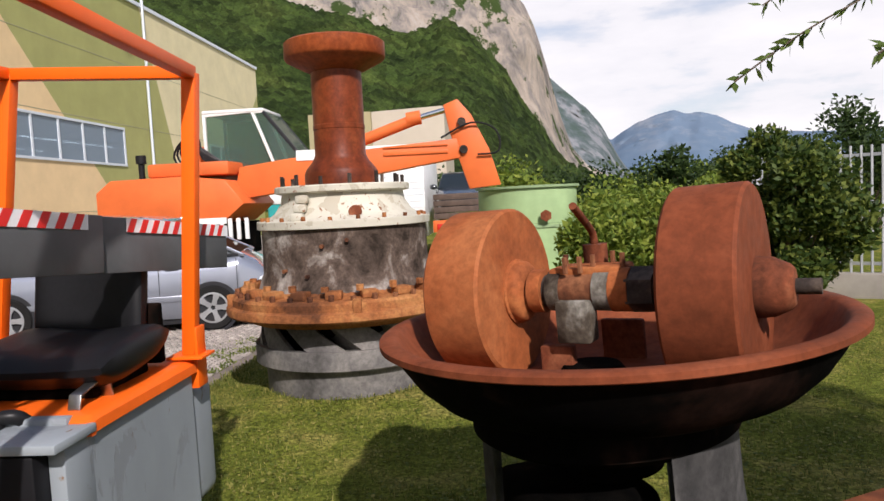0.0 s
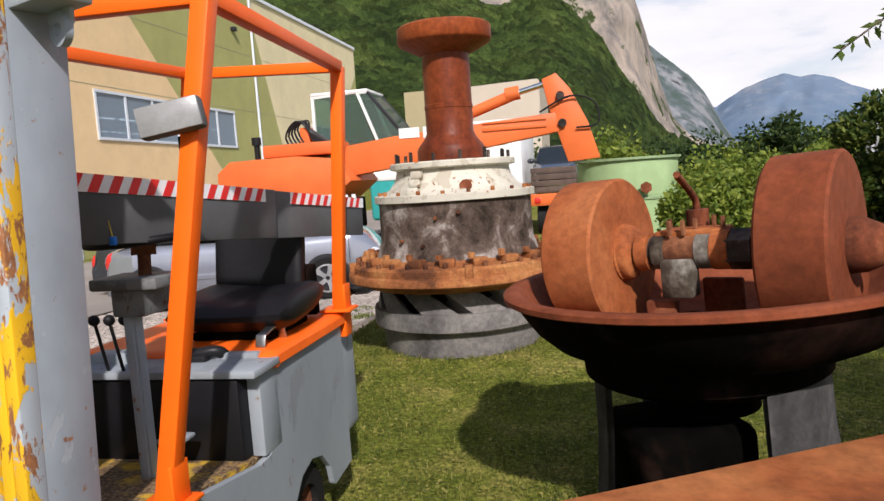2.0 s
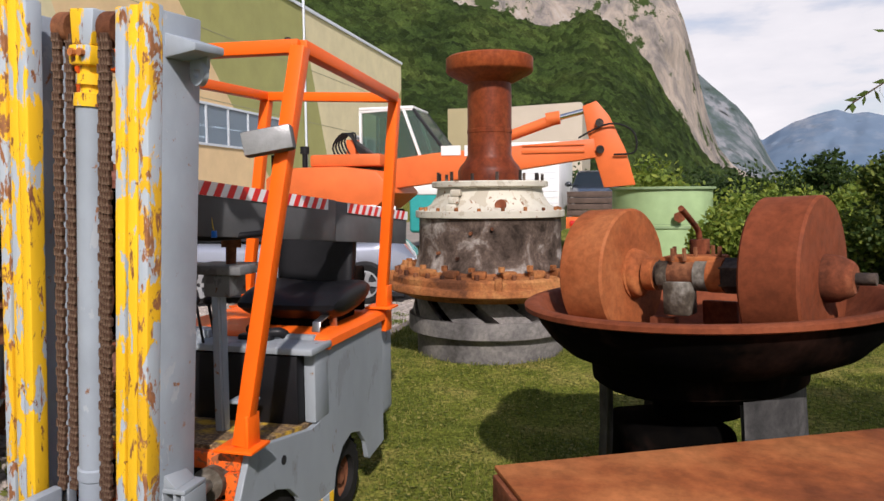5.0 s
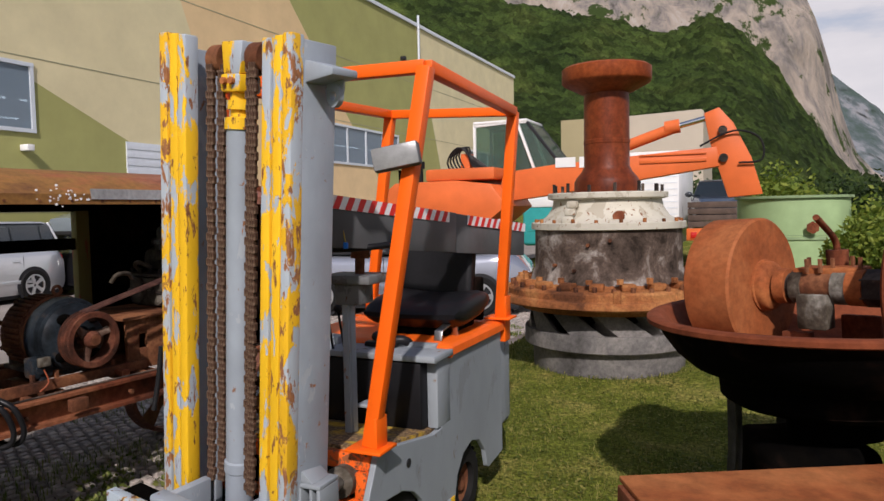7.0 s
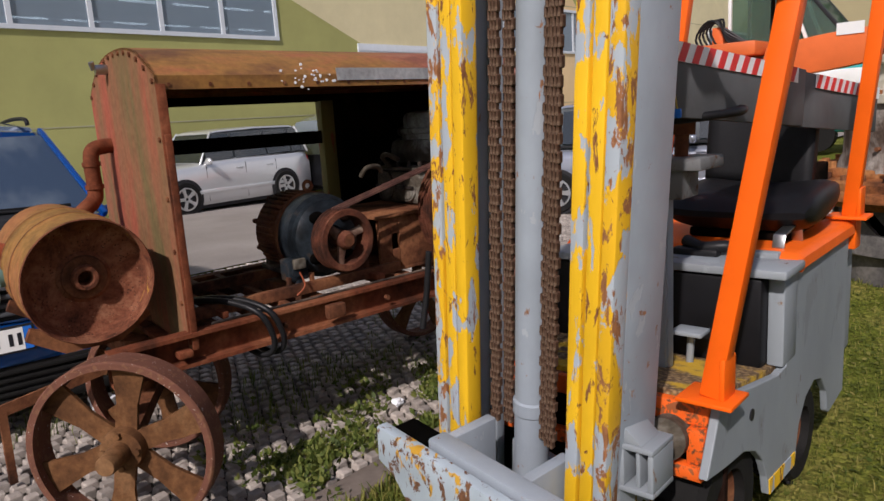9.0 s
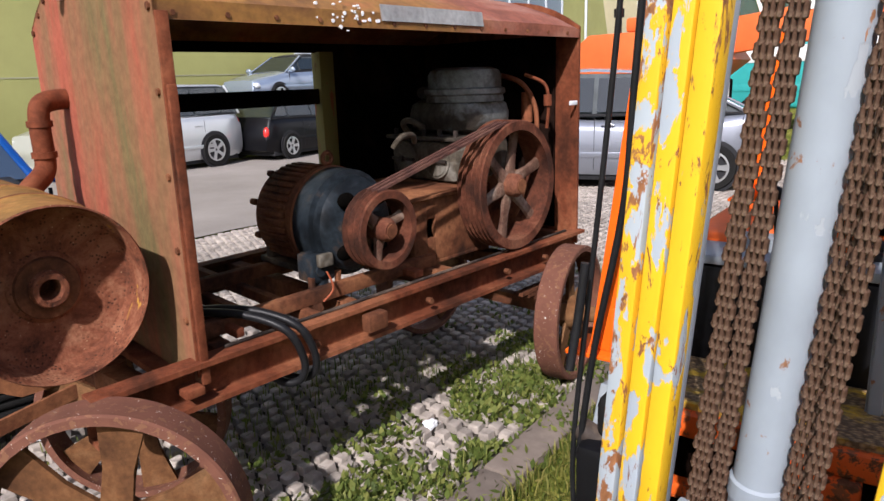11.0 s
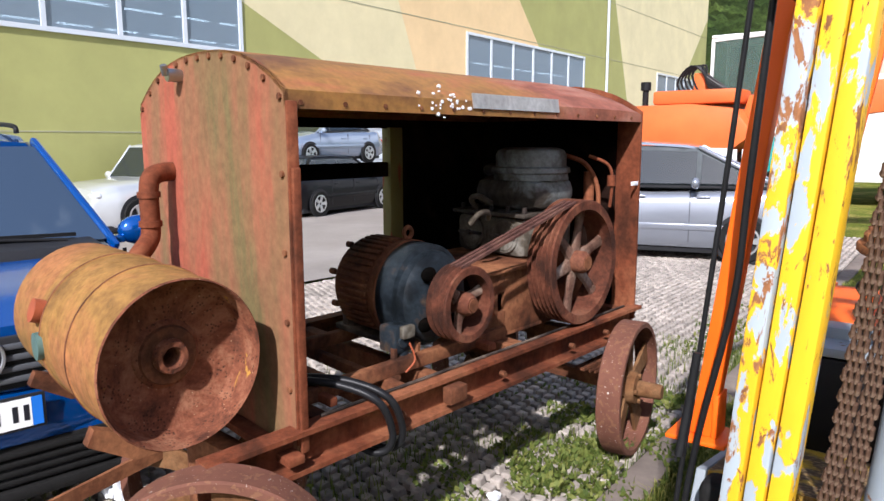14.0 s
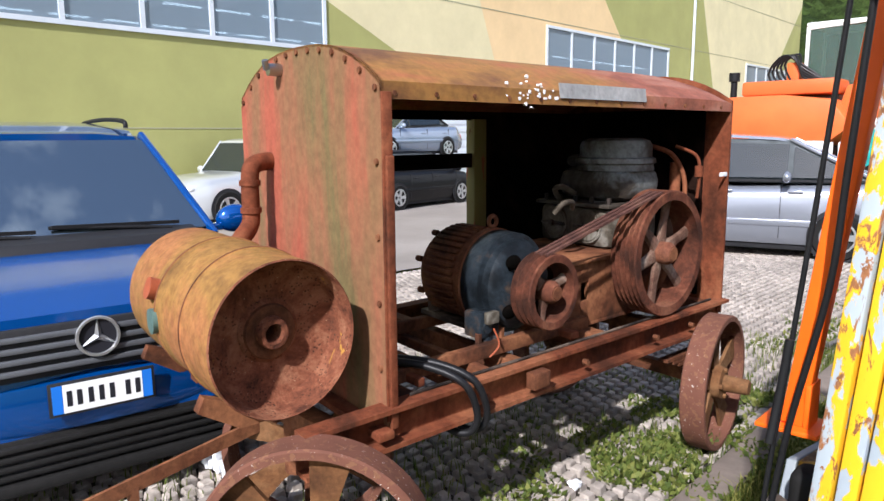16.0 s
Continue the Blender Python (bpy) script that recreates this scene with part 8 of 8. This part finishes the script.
# ---------------------------------------------------------------- plants, fence and small things
def mat_leaf(name, a, b_, c_, rough=0.6):
    m, nt, b = shader(name)
    g = nt.nodes.new("ShaderNodeNewGeometry")
    col = ramp(nt, g.outputs["Random Per Island"], [(0.0, a), (0.5, b_), (1.0, c_)])
    nt.links.new(col, b.inputs["Base Color"])
    b.inputs["Roughness"].default_value = rough
    b.inputs["Specular IOR Level"].default_value = 0.25
    out = [n for n in nt.nodes if n.type == "OUTPUT_MATERIAL"][0]
    tr = nt.nodes.new("ShaderNodeBsdfTranslucent")
    nt.links.new(col, tr.inputs["Color"])
    mx = nt.nodes.new("ShaderNodeMixShader")
    mx.inputs[0].default_value = 0.4
    nt.links.new(b.outputs[0], mx.inputs[1])
    nt.links.new(tr.outputs[0], mx.inputs[2])
    nt.links.new(mx.outputs[0], out.inputs["Surface"])


mat_leaf("blade", (0.072, 0.102, 0.018), (0.155, 0.176, 0.034), (0.33, 0.29, 0.085))
mat_leaf("weed", (0.065, 0.095, 0.02), (0.13, 0.17, 0.035), (0.25, 0.26, 0.07))
mat_leaf("bush_leaf", (0.08, 0.13, 0.018), (0.16, 0.22, 0.030), (0.27, 0.31, 0.05))
mat_leaf("dark_leaf", (0.016, 0.034, 0.009), (0.032, 0.060, 0.014), (0.060, 0.095, 0.022))
mat_leaf("mid_leaf", (0.035, 0.065, 0.012), (0.085, 0.125, 0.022), (0.19, 0.21, 0.04))
mat_leaf("shrub_leaf", (0.022, 0.045, 0.009), (0.055, 0.092, 0.017), (0.17, 0.20, 0.036))
mat_leaf("branch_leaf", (0.05, 0.085, 0.016), (0.085, 0.13, 0.026), (0.13, 0.18, 0.04))
mat_leaf("weed_stem", (0.06, 0.10, 0.02), (0.12, 0.17, 0.03), (0.22, 0.12, 0.05))
mat_plain("bark", (0.10, 0.075, 0.055), 0.9, 0.0, 20.0, 0.3, 0.4)


def cloud(name, verts, faces, material):
    me = bpy.data.meshes.new(name)
    me.from_pydata(verts, [], faces)
    me.materials.append(M[material])
    return me


rg = np.random.RandomState(7)


def blades(n, place, h0, h1, width):
    """Bent grass blades: two joined quads each."""
    V, F = [], []
    for i in range(n):
        x, y, ok = place()
        if not ok:
            continue
        z = ground_z(x, y)
        a = rg.rand() * math.tau
        h = h0 + (h1 - h0) * rg.rand() ** 2
        lean = h * (0.3 + 0.9 * rg.rand())
        w = width * (0.6 + 0.8 * rg.rand())
        dx, dy = math.cos(a), math.sin(a)
        k = len(V)
        V += [(x - dy * w, y + dx * w, z - 0.03), (x + dy * w, y - dx * w, z - 0.03), (x + dx * lean * 0.35 + dy * w * 0.7, y + dy * lean * 0.35 - dx * w * 0.7, z + h * 0.65), (x + dx * lean * 0.35 - dy * w * 0.7, y + dy * lean * 0.35 + dx * w * 0.7, z + h * 0.65), (x + dx * lean, y + dy * lean, z + h)]
        F += [(k, k + 1, k + 2, k + 3), (k + 3, k + 2, k + 4)]
    return V, F


def lawn_near():
    y = 0.2 + 7.5 * rg.rand() ** 1.3
    x = kerb_x(y) + 0.16 + (6.0 - kerb_x(y)) * rg.rand() * (0.75 if y < 3 else 1.0)
    patch = noise.noise(Vector((x * 0.9, y * 0.9, 0.3)))
    return x, y, rg.rand() < 0.75 + 0.5 * patch


V, F = blades(120000, lawn_near, 0.010, 0.036, 0.0032)


def lawn_back():
    y = -4.0 + 4.3 * rg.rand()
    return kerb_x(y) + 0.15 + (6.0 - kerb_x(y)) * rg.rand(), y, True


V2, F2 = blades(40000, lawn_back, 0.010, 0.04, 0.004)
k = len(V)
V += V2
F += [tuple(i + k for i in f) for f in F2]
def clover_spot():
    x, y, ok = lawn_near()
    if not ok or noise.noise(Vector((x * 2.2, y * 2.2, 7.0))) < rg.uniform(-0.5, 0.3):
        return None, 1
    return (x, y, ground_z(x, y) + 0.004 + 0.012 * rg.rand()), 1


def flat_leaves(n, place, size):
    """Round little leaves lying nearly flat."""
    V, F = [], []
    for i in range(n):
        p, s = place()
        if p is None:
            continue
        s = size * (0.6 + 0.8 * rg.rand())
        a = rg.rand() * math.tau
        tx, ty = rg.randn() * 0.25, rg.randn() * 0.25
        k = len(V)
        for q_ in range(5):
            b_ = a + math.tau * q_ / 5
            dx, dy = s * math.cos(b_), s * math.sin(b_)
            V.append((p[0] + dx, p[1] + dy, p[2] + tx * dx + ty * dy))
        F.append((k, k + 1, k + 2, k + 3, k + 4))
    return V, F


V2, F2 = flat_leaves(60000, clover_spot, 0.0095)
k = len(V)
V += V2
F += [tuple(i + k for i in f) for f in F2]
tagged(new("grass", cloud("grass", V, F, "blade")), "short mown grass with clover", "grass", kind="stuff")


def lawn_edge():
    y = -1.0 + 9 * rg.rand()
    x = kerb_x(y) + 0.165 + abs(rg.randn()) * 0.14
    return x, y, True


V, F = blades(5500, lawn_edge, 0.02, 0.075, 0.004)


def base_tufts():
    a = rg.rand() * math.tau
    r = 0.62 + abs(rg.randn()) * 0.09
    return TX + r * math.cos(a), TY + r * math.sin(a), True


V2, F2 = blades(2500, base_tufts, 0.012, 0.05, 0.004)
k = len(V)
V += V2
F += [tuple(i + k for i in f) for f in F2]
tagged(new("long_grass", cloud("long_grass", V, F, "blade")), "longer tufts of grass along kerb and turbine foot", "grass", kind="stuff")


def leaf_sprays(n, place, size, up=0.5):
    """Small leaves: pointed quads tossed about."""
    V, F = [], []
    for i in range(n):
        p, s = place()
        if p is None:
            continue
        s *= size * (0.6 + 0.8 * rg.rand())
        d = Vector((rg.randn(), rg.randn(), rg.randn() * 0.6 + up)).normalized()
        t = d.cross(Vector((rg.randn(), rg.randn(), rg.randn()))).normalized()
        k = len(V)
        p = Vector(p)
        V += [p, p + d * s * 0.45 + t * s * 0.27, p + d * s, p + d * s * 0.45 - t * s * 0.27]
        F += [(k, k + 1, k + 2, k + 3)]
    return V, F


def weeds_spot():
    y = 0.6 + 2.6 * rg.rand()
    x = kerb_x(y) - 0.02 - abs(rg.randn()) * 0.32 + (0.33 if rg.rand() < 0.2 else 0.0)
    if noise.noise(Vector((x * 4, y * 4, 2.0))) + 0.35 * noise.noise(Vector((x * 15, y * 15, 4.0))) < rg.uniform(-0.15, 0.30):
        return None, 1
    return (x, y, ground_z(x, y) - 0.022 + 0.035 * rg.rand()), 1


V, F = leaf_sprays(19000, weeds_spot, 0.034, 0.9)


def weeds_spot2():
    y = 2.5 + 6.0 * rg.rand()
    x = kerb_x(y) - abs(rg.randn()) * 0.25
    if noise.noise(Vector((x * 2, y * 2, 5.0))) < 0.05:
        return None, 1
    return (x, y, ground_z(x, y) - 0.022 + 0.025 * rg.rand()), 1


V2, F2 = leaf_sprays(3500, weeds_spot2, 0.034, 0.9)
k = len(V)
V += V2
F += [tuple(i + k for i in f) for f in F2]


def joint_blades():
    y = -0.6 + 6 * rg.rand()
    x = kerb_x(y) - 2.2 * rg.rand() ** 1.6
    return x, y, noise.noise(Vector((x * 1.3, y * 1.3, 8.0))) > rg.uniform(0.05, 0.35)


V2, F2 = blades(11000, joint_blades, 0.02, 0.075, 0.003)
k = len(V)
V += V2
F += [tuple(i + k for i in f) for f in F2]
tagged(new("weeds", cloud("weeds", V, F, "weed")), "green weeds growing between the pavers", "weeds", kind="stuff")


def bush(name, x, y, r, h, n, leaf, label, size=0.11, seed=1, category="bush", low=0.30):
    """Stems and many small leaves in uneven clumps."""
    gz = ground_z(x, y)
    b = thing(name, Matrix.Translation((x, y, gz)), label, category)
    rr_ = random.Random(seed)
    clumps = []
    bm = B()
    for i in range(16 if low > 0.2 else 30):
        a = rr_.random() * math.tau
        q_ = rr_.random() ** 0.6
        c = Vector((r * 0.8 * q_ * math.cos(a), r * 0.8 * q_ * math.sin(a), h * (low + (0.92 - low) * rr_.random() * (1.1 - 0.5 * q_))))
        clumps.append((c, r * (0.22 + 0.24 * rr_.random())))
        rod(bm, (c.x * 0.12, c.y * 0.12, 0), c * 0.9, 0.03, 0.008, n=6)
    part("trunk", bm, "bark", b)

    def spot_():
        c, cr = clumps[rg.randint(len(clumps))]
        d = Vector((rg.randn(), rg.randn(), rg.randn() * 0.8)).normalized() * cr * (rg.rand() ** 0.35) * (1 + 0.25 * noise.noise(c * 3))
        p = c + d
        if p.z < 0.05:
            p.z = 0.05 + 0.1 * rg.rand()
        return p, 1
    V, F = leaf_sprays(n, spot_, size)
    ob = new("crown", cloud("crown", V, F, leaf))
    ob.parent = b
    return b


bush("bush", 2.52, 10.36, 1.15, 1.5, 11000, "bush_leaf", "yellow-green shrub with fine leaves", 0.10, 2)
bush("bush", 4.09, 11.55, 1.3, 1.6, 11000, "bush_leaf", "yellow-green shrub with fine leaves", 0.10, 3)
bush("bush", 3.86, 8.75, 1.0, 2.2, 26000, "shrub_leaf", "dense dark green shrub by the fence", 0.085, 4, low=0.08)
bush("bush", 3.15, 15.06, 1.6, 2.0, 4500, "bush_leaf", "yellow-green shrub behind the tank", 0.12, 9)
bush("bush", 6.04, 16.37, 1.8, 2.2, 4500, "bush_leaf", "yellow-green shrub behind the tank", 0.12, 10)
bush("tree", 9.82, 18.81, 2.1, 3.9, 7000, "dark_leaf", "dark green tree beyond the fence", 0.14, 6, "tree")
bush("tree", 6.87, 25.94, 1.9, 3.3, 4500, "dark_leaf", "small dark tree in the distance", 0.18, 7, "tree")
bush("tree", 10.62, 28.38, 2.3, 3.9, 4500, "dark_leaf", "small dark tree in the distance", 0.18, 8, "tree")
for i, (x, y, r, h) in enumerate(((-4.4, 42.1, 4, 3.3), (1.5, 44.6, 4, 3.5), (6.4, 47.1, 4.5, 3.5), (12.6, 45.5, 4, 3.7), (18.6, 48.1, 4.5, 4.1), (26.0, 46.6, 5, 4.6), (33.5, 45.2, 5, 4.8), (9.1, 36.7, 3.0, 3.0), (16.3, 36.3, 3.0, 3.3))):
    bush("tree", x, y, r, h * 0.82, 3000, "bush_leaf" if i % 2 else "dark_leaf", "bushy tree at the far edge of the yard", 0.32, 20 + i, "tree")

# tree at the lawn's edge, whose branch hangs over the machines and whose crown shades the grass
branch = bush("tree", 4.4, -1.2, 2.1, 5.2, 24000, "mid_leaf", "green tree at the lawn's edge with a hanging branch", 0.14, 12, "tree")
TIP = Matrix.Translation((2.49 - 4.4, 4.1 + 1.2, 2.24 - ground_z(4.4, -1.2))) @ Matrix.Scale(1.15, 4)
bm = B()
tube(bm, [(0, 0, 1.6), (-0.1, 0.9, 2.8), (-0.4, 3.2, 3.5), tuple(TIP @ Vector((0.9, 0.3, 0.75)))], 0.022, 8, 6)
part("limb", bm, "bark", branch)
twigs = [[(0.9, 0.3, 0.75), (0.3, 0.1, 0.40), (-0.25, -0.05, 0.12), (-0.62, -0.1, -0.12)], [(0.9, 0.3, 0.75), (0.35, 0.2, 0.62), (-0.05, 0.1, 0.50), (-0.40, 0.1, 0.30)], [(0.9, 0.3, 0.75), (0.6, 0.0, 0.35), (0.25, -0.15, 0.10), (0.0, -0.25, -0.05)]]
twigs = [[tuple(TIP @ Vector(p)) for p in tw] for tw in twigs]
V, F = [], []
for tw in twigs:
    bm = B()
    tube(bm, tw, 0.006, 6, 6)
    part("twig", bm, "bark", branch)
    for i in range(64):
        t = 0.12 + 0.88 * i / 63
        k0 = min(int(t * 3), 2)
        f_ = t * 3 - k0
        p = Vector(tw[k0]).lerp(Vector(tw[k0 + 1]), f_)
        d = (Vector(tw[k0 + 1]) - Vector(tw[k0])).normalized()
        side = Vector((rg.randn(), rg.randn(), rg.randn() - 0.5)).normalized()
        d = (d * 0.5 + side * 0.9).normalized()
        t_ = d.cross(Vector((rg.randn(), rg.randn(), rg.randn()))).normalized()
        s = 0.10 * (0.7 + 0.6 * rg.rand())
        k = len(V)
        V += [p, p + d * s * 0.45 + t_ * s * 0.17, p + d * s, p + d * s * 0.45 - t_ * s * 0.17]
        F += [(k, k + 1, k + 2, k + 3)]
ob = new("leaves", cloud("leaves", V, F, "branch_leaf"))
ob.parent = branch

# palisade fence on a low wall, along the lawn's edge
FA, FB = Vector((3.9, 9.66, 0)), Vector((10.2, 5.9, 0))
fence = thing("fence", Matrix.Identity(4), "grey steel palisade fence on a low concrete wall", "fence", kind="structure")
fd = (FB - FA)
bm = B()
bar(bm, (FA.x, FA.y, 0.05), (FB.x, FB.y, 0.05), 0.20, 0.50, bevel=0.015)
part("low_wall", bm, "concrete", fence)
n_b = int(fd.length / 0.115)
bm0 = B()
box(bm0, (-0.016, -0.008, 0), (0.016, 0.008, 1.62), 0.004, seg=1)
fm = bpy.data.meshes.new("fence_bar")
bm0.to_mesh(fm)
bm0.free()
fm.materials.append(M["fence_iron"])
for i in range(n_b):
    p = FA + fd * (i / n_b)
    ob = new("bar", fm)
    ob.parent = fence
    ob.matrix_local = Matrix.Translation((p.x, p.y, 0.30))
for z in (0.42, 1.1, 1.8):
    bm = B()
    bar(bm, (FA.x + 0.02, FA.y, z), (FB.x + 0.02, FB.y, z), 0.03, 0.04)
    part("rail", bm, "fence_iron", fence)
for i in range(5):
    p = FA + fd * (i / 4)
    bm = B()
    box(bm, (p.x + 0.03, p.y - 0.04, 0.1), (p.x + 0.11, p.y + 0.04, 1.95), 0.008)
    part("post", bm, "fence_iron", fence)

# litter on the pavers
lit = thing("litter", Matrix.Translation((-2.707, 1.55, 0.012)), "crumpled white paper scrap on the pavers", "litter")
bm = B()
g = bmesh.ops.create_icosphere(bm, subdivisions=3, radius=0.026)
for v in g["verts"]:
    v.co *= 1 + 0.75 * noise.noise(v.co * 60)
    v.co.z *= 0.7
part("paper", bm, "litter_white", lit, smooth=False)
lit2 = thing("carton", Matrix.Translation((-3.98, 0.62, 0.04)) @ Matrix.Scale(0.9, 4), "torn white carton on the pavers by the wheel", "litter")
bm = B()
for i in range(9):
    box(bm, (-0.012, -0.05, 0), (0.012, 0.05, 0.05 + 0.02 * (i % 3)), 0.008, pose(-0.11 + 0.026 * i, 0.01 * math.sin(i * 2), -0.03, 10 * math.sin(i), 12 * math.cos(i * 1.7), 25))
part("card", bm, "litter_white", lit2)

# young weed growing through the forklift's front
weed = thing("weed_plant", Matrix.Translation((-0.98, 0.72, ground_z(-0.98, 0.72))), "small leafy weed growing up beside the forklift wheel", "weed")
for i in range(4):
    bm = B()
    tube(bm, [(0, 0, 0), (0.02 * i - 0.03, 0.01, 0.2), (0.04 * i - 0.06, 0.02 * i, 0.38 + 0.07 * (i % 3))], 0.003, 6, 4)
    part("stem", bm, "weed_stem", weed)


def weed_spot():
    i = rg.randint(4)
    t = 0.4 + 0.6 * rg.rand()
    return (t * (0.04 * i - 0.06) + 0.015 * rg.randn(), t * 0.02 * i + 0.015 * rg.randn(), t * (0.38 + 0.07 * (i % 3))), 1


V, F = leaf_sprays(70, weed_spot, 0.055, 0.2)
ob = new("leaves", cloud("leaves", V, F, "weed_stem"))
ob.parent = weed


# ---------------------------------------------------------------- concrete pavers, stone by stone (nearest as single stones)
def paver_mesh(k):
    rr_ = random.Random(50 + k)
    bm = B()
    vs = box(bm, (-0.0275, -0.0315, -0.045), (0.0275, 0.0315, 0.0), 0.006, seg=1)
    for v in vs:
        if v.co.z > -0.02:
            v.co.x *= 0.88
            v.co.y *= 0.88
        v.co += Vector((rr_.uniform(-1, 1), rr_.uniform(-1, 1), rr_.uniform(-1, 1))) * 0.0022
    return bm


PV = []
for k in range(5):
    b0 = paver_mesh(k)
    me = bpy.data.meshes.new("paver")
    b0.to_mesh(me)
    b0.free()
    me.materials.append(M["paver_piece"])
    PV.append(me)

rp = random.Random(11)
PU = Vector((0.0, 1.0, 0))
PN = Vector((-1.0, 0.0, 0))
cells = []
for i in range(0, 63):
    for j in range(0, 196):
        p = Vector((kerb_x(-3.0), -3.0, 0)) + PN * (0.055 + 0.076 * i) + PU * (0.082 * j + (0.041 if i % 2 else 0))
        if p.x < pave_edge(p.y) + 0.04 or p.y > 12.8:
            continue
        p += Vector((rp.gauss(0, 0.002), rp.gauss(0, 0.002), 0))
        cells.append((p, rp.gauss(0, 2.5), rp.uniform(-0.005, 0.004), rp.randrange(5)))
near = sorted(cells, key=lambda c: (c[0] - Vector((-2.75, 0.9, 0))).length)
V, F = [], []
proto = []
for k in range(5):
    proto.append(([tuple(v.co) for v in PV[k].vertices], [tuple(p.vertices) for p in PV[k].polygons]))
for n_i, (p, tw, dz, k) in enumerate(near):
    z = ground_z(p.x, p.y) + dz
    a = math.degrees(math.atan2(PU.x, PU.y)) * -1 + tw
    m4 = Matrix.Translation((p.x, p.y, z)) @ pose(0, 0, 0, rp.gauss(0, 1.3), rp.gauss(0, 1.3), a)
    if n_i < 300:
        ob = new("paver", PV[k])
        ob.parent = pavement
        ob.matrix_local = m4
    else:
        o = len(V)
        V += [m4 @ Vector(v) for v in proto[k][0]]
        F += [tuple(i + o for i in f) for f in proto[k][1]]
ob = new("pavers", cloud("pavers", V, F, "paver_stone"))
ob.parent = pavement
tagged(ob, "", "", "", "stuff")
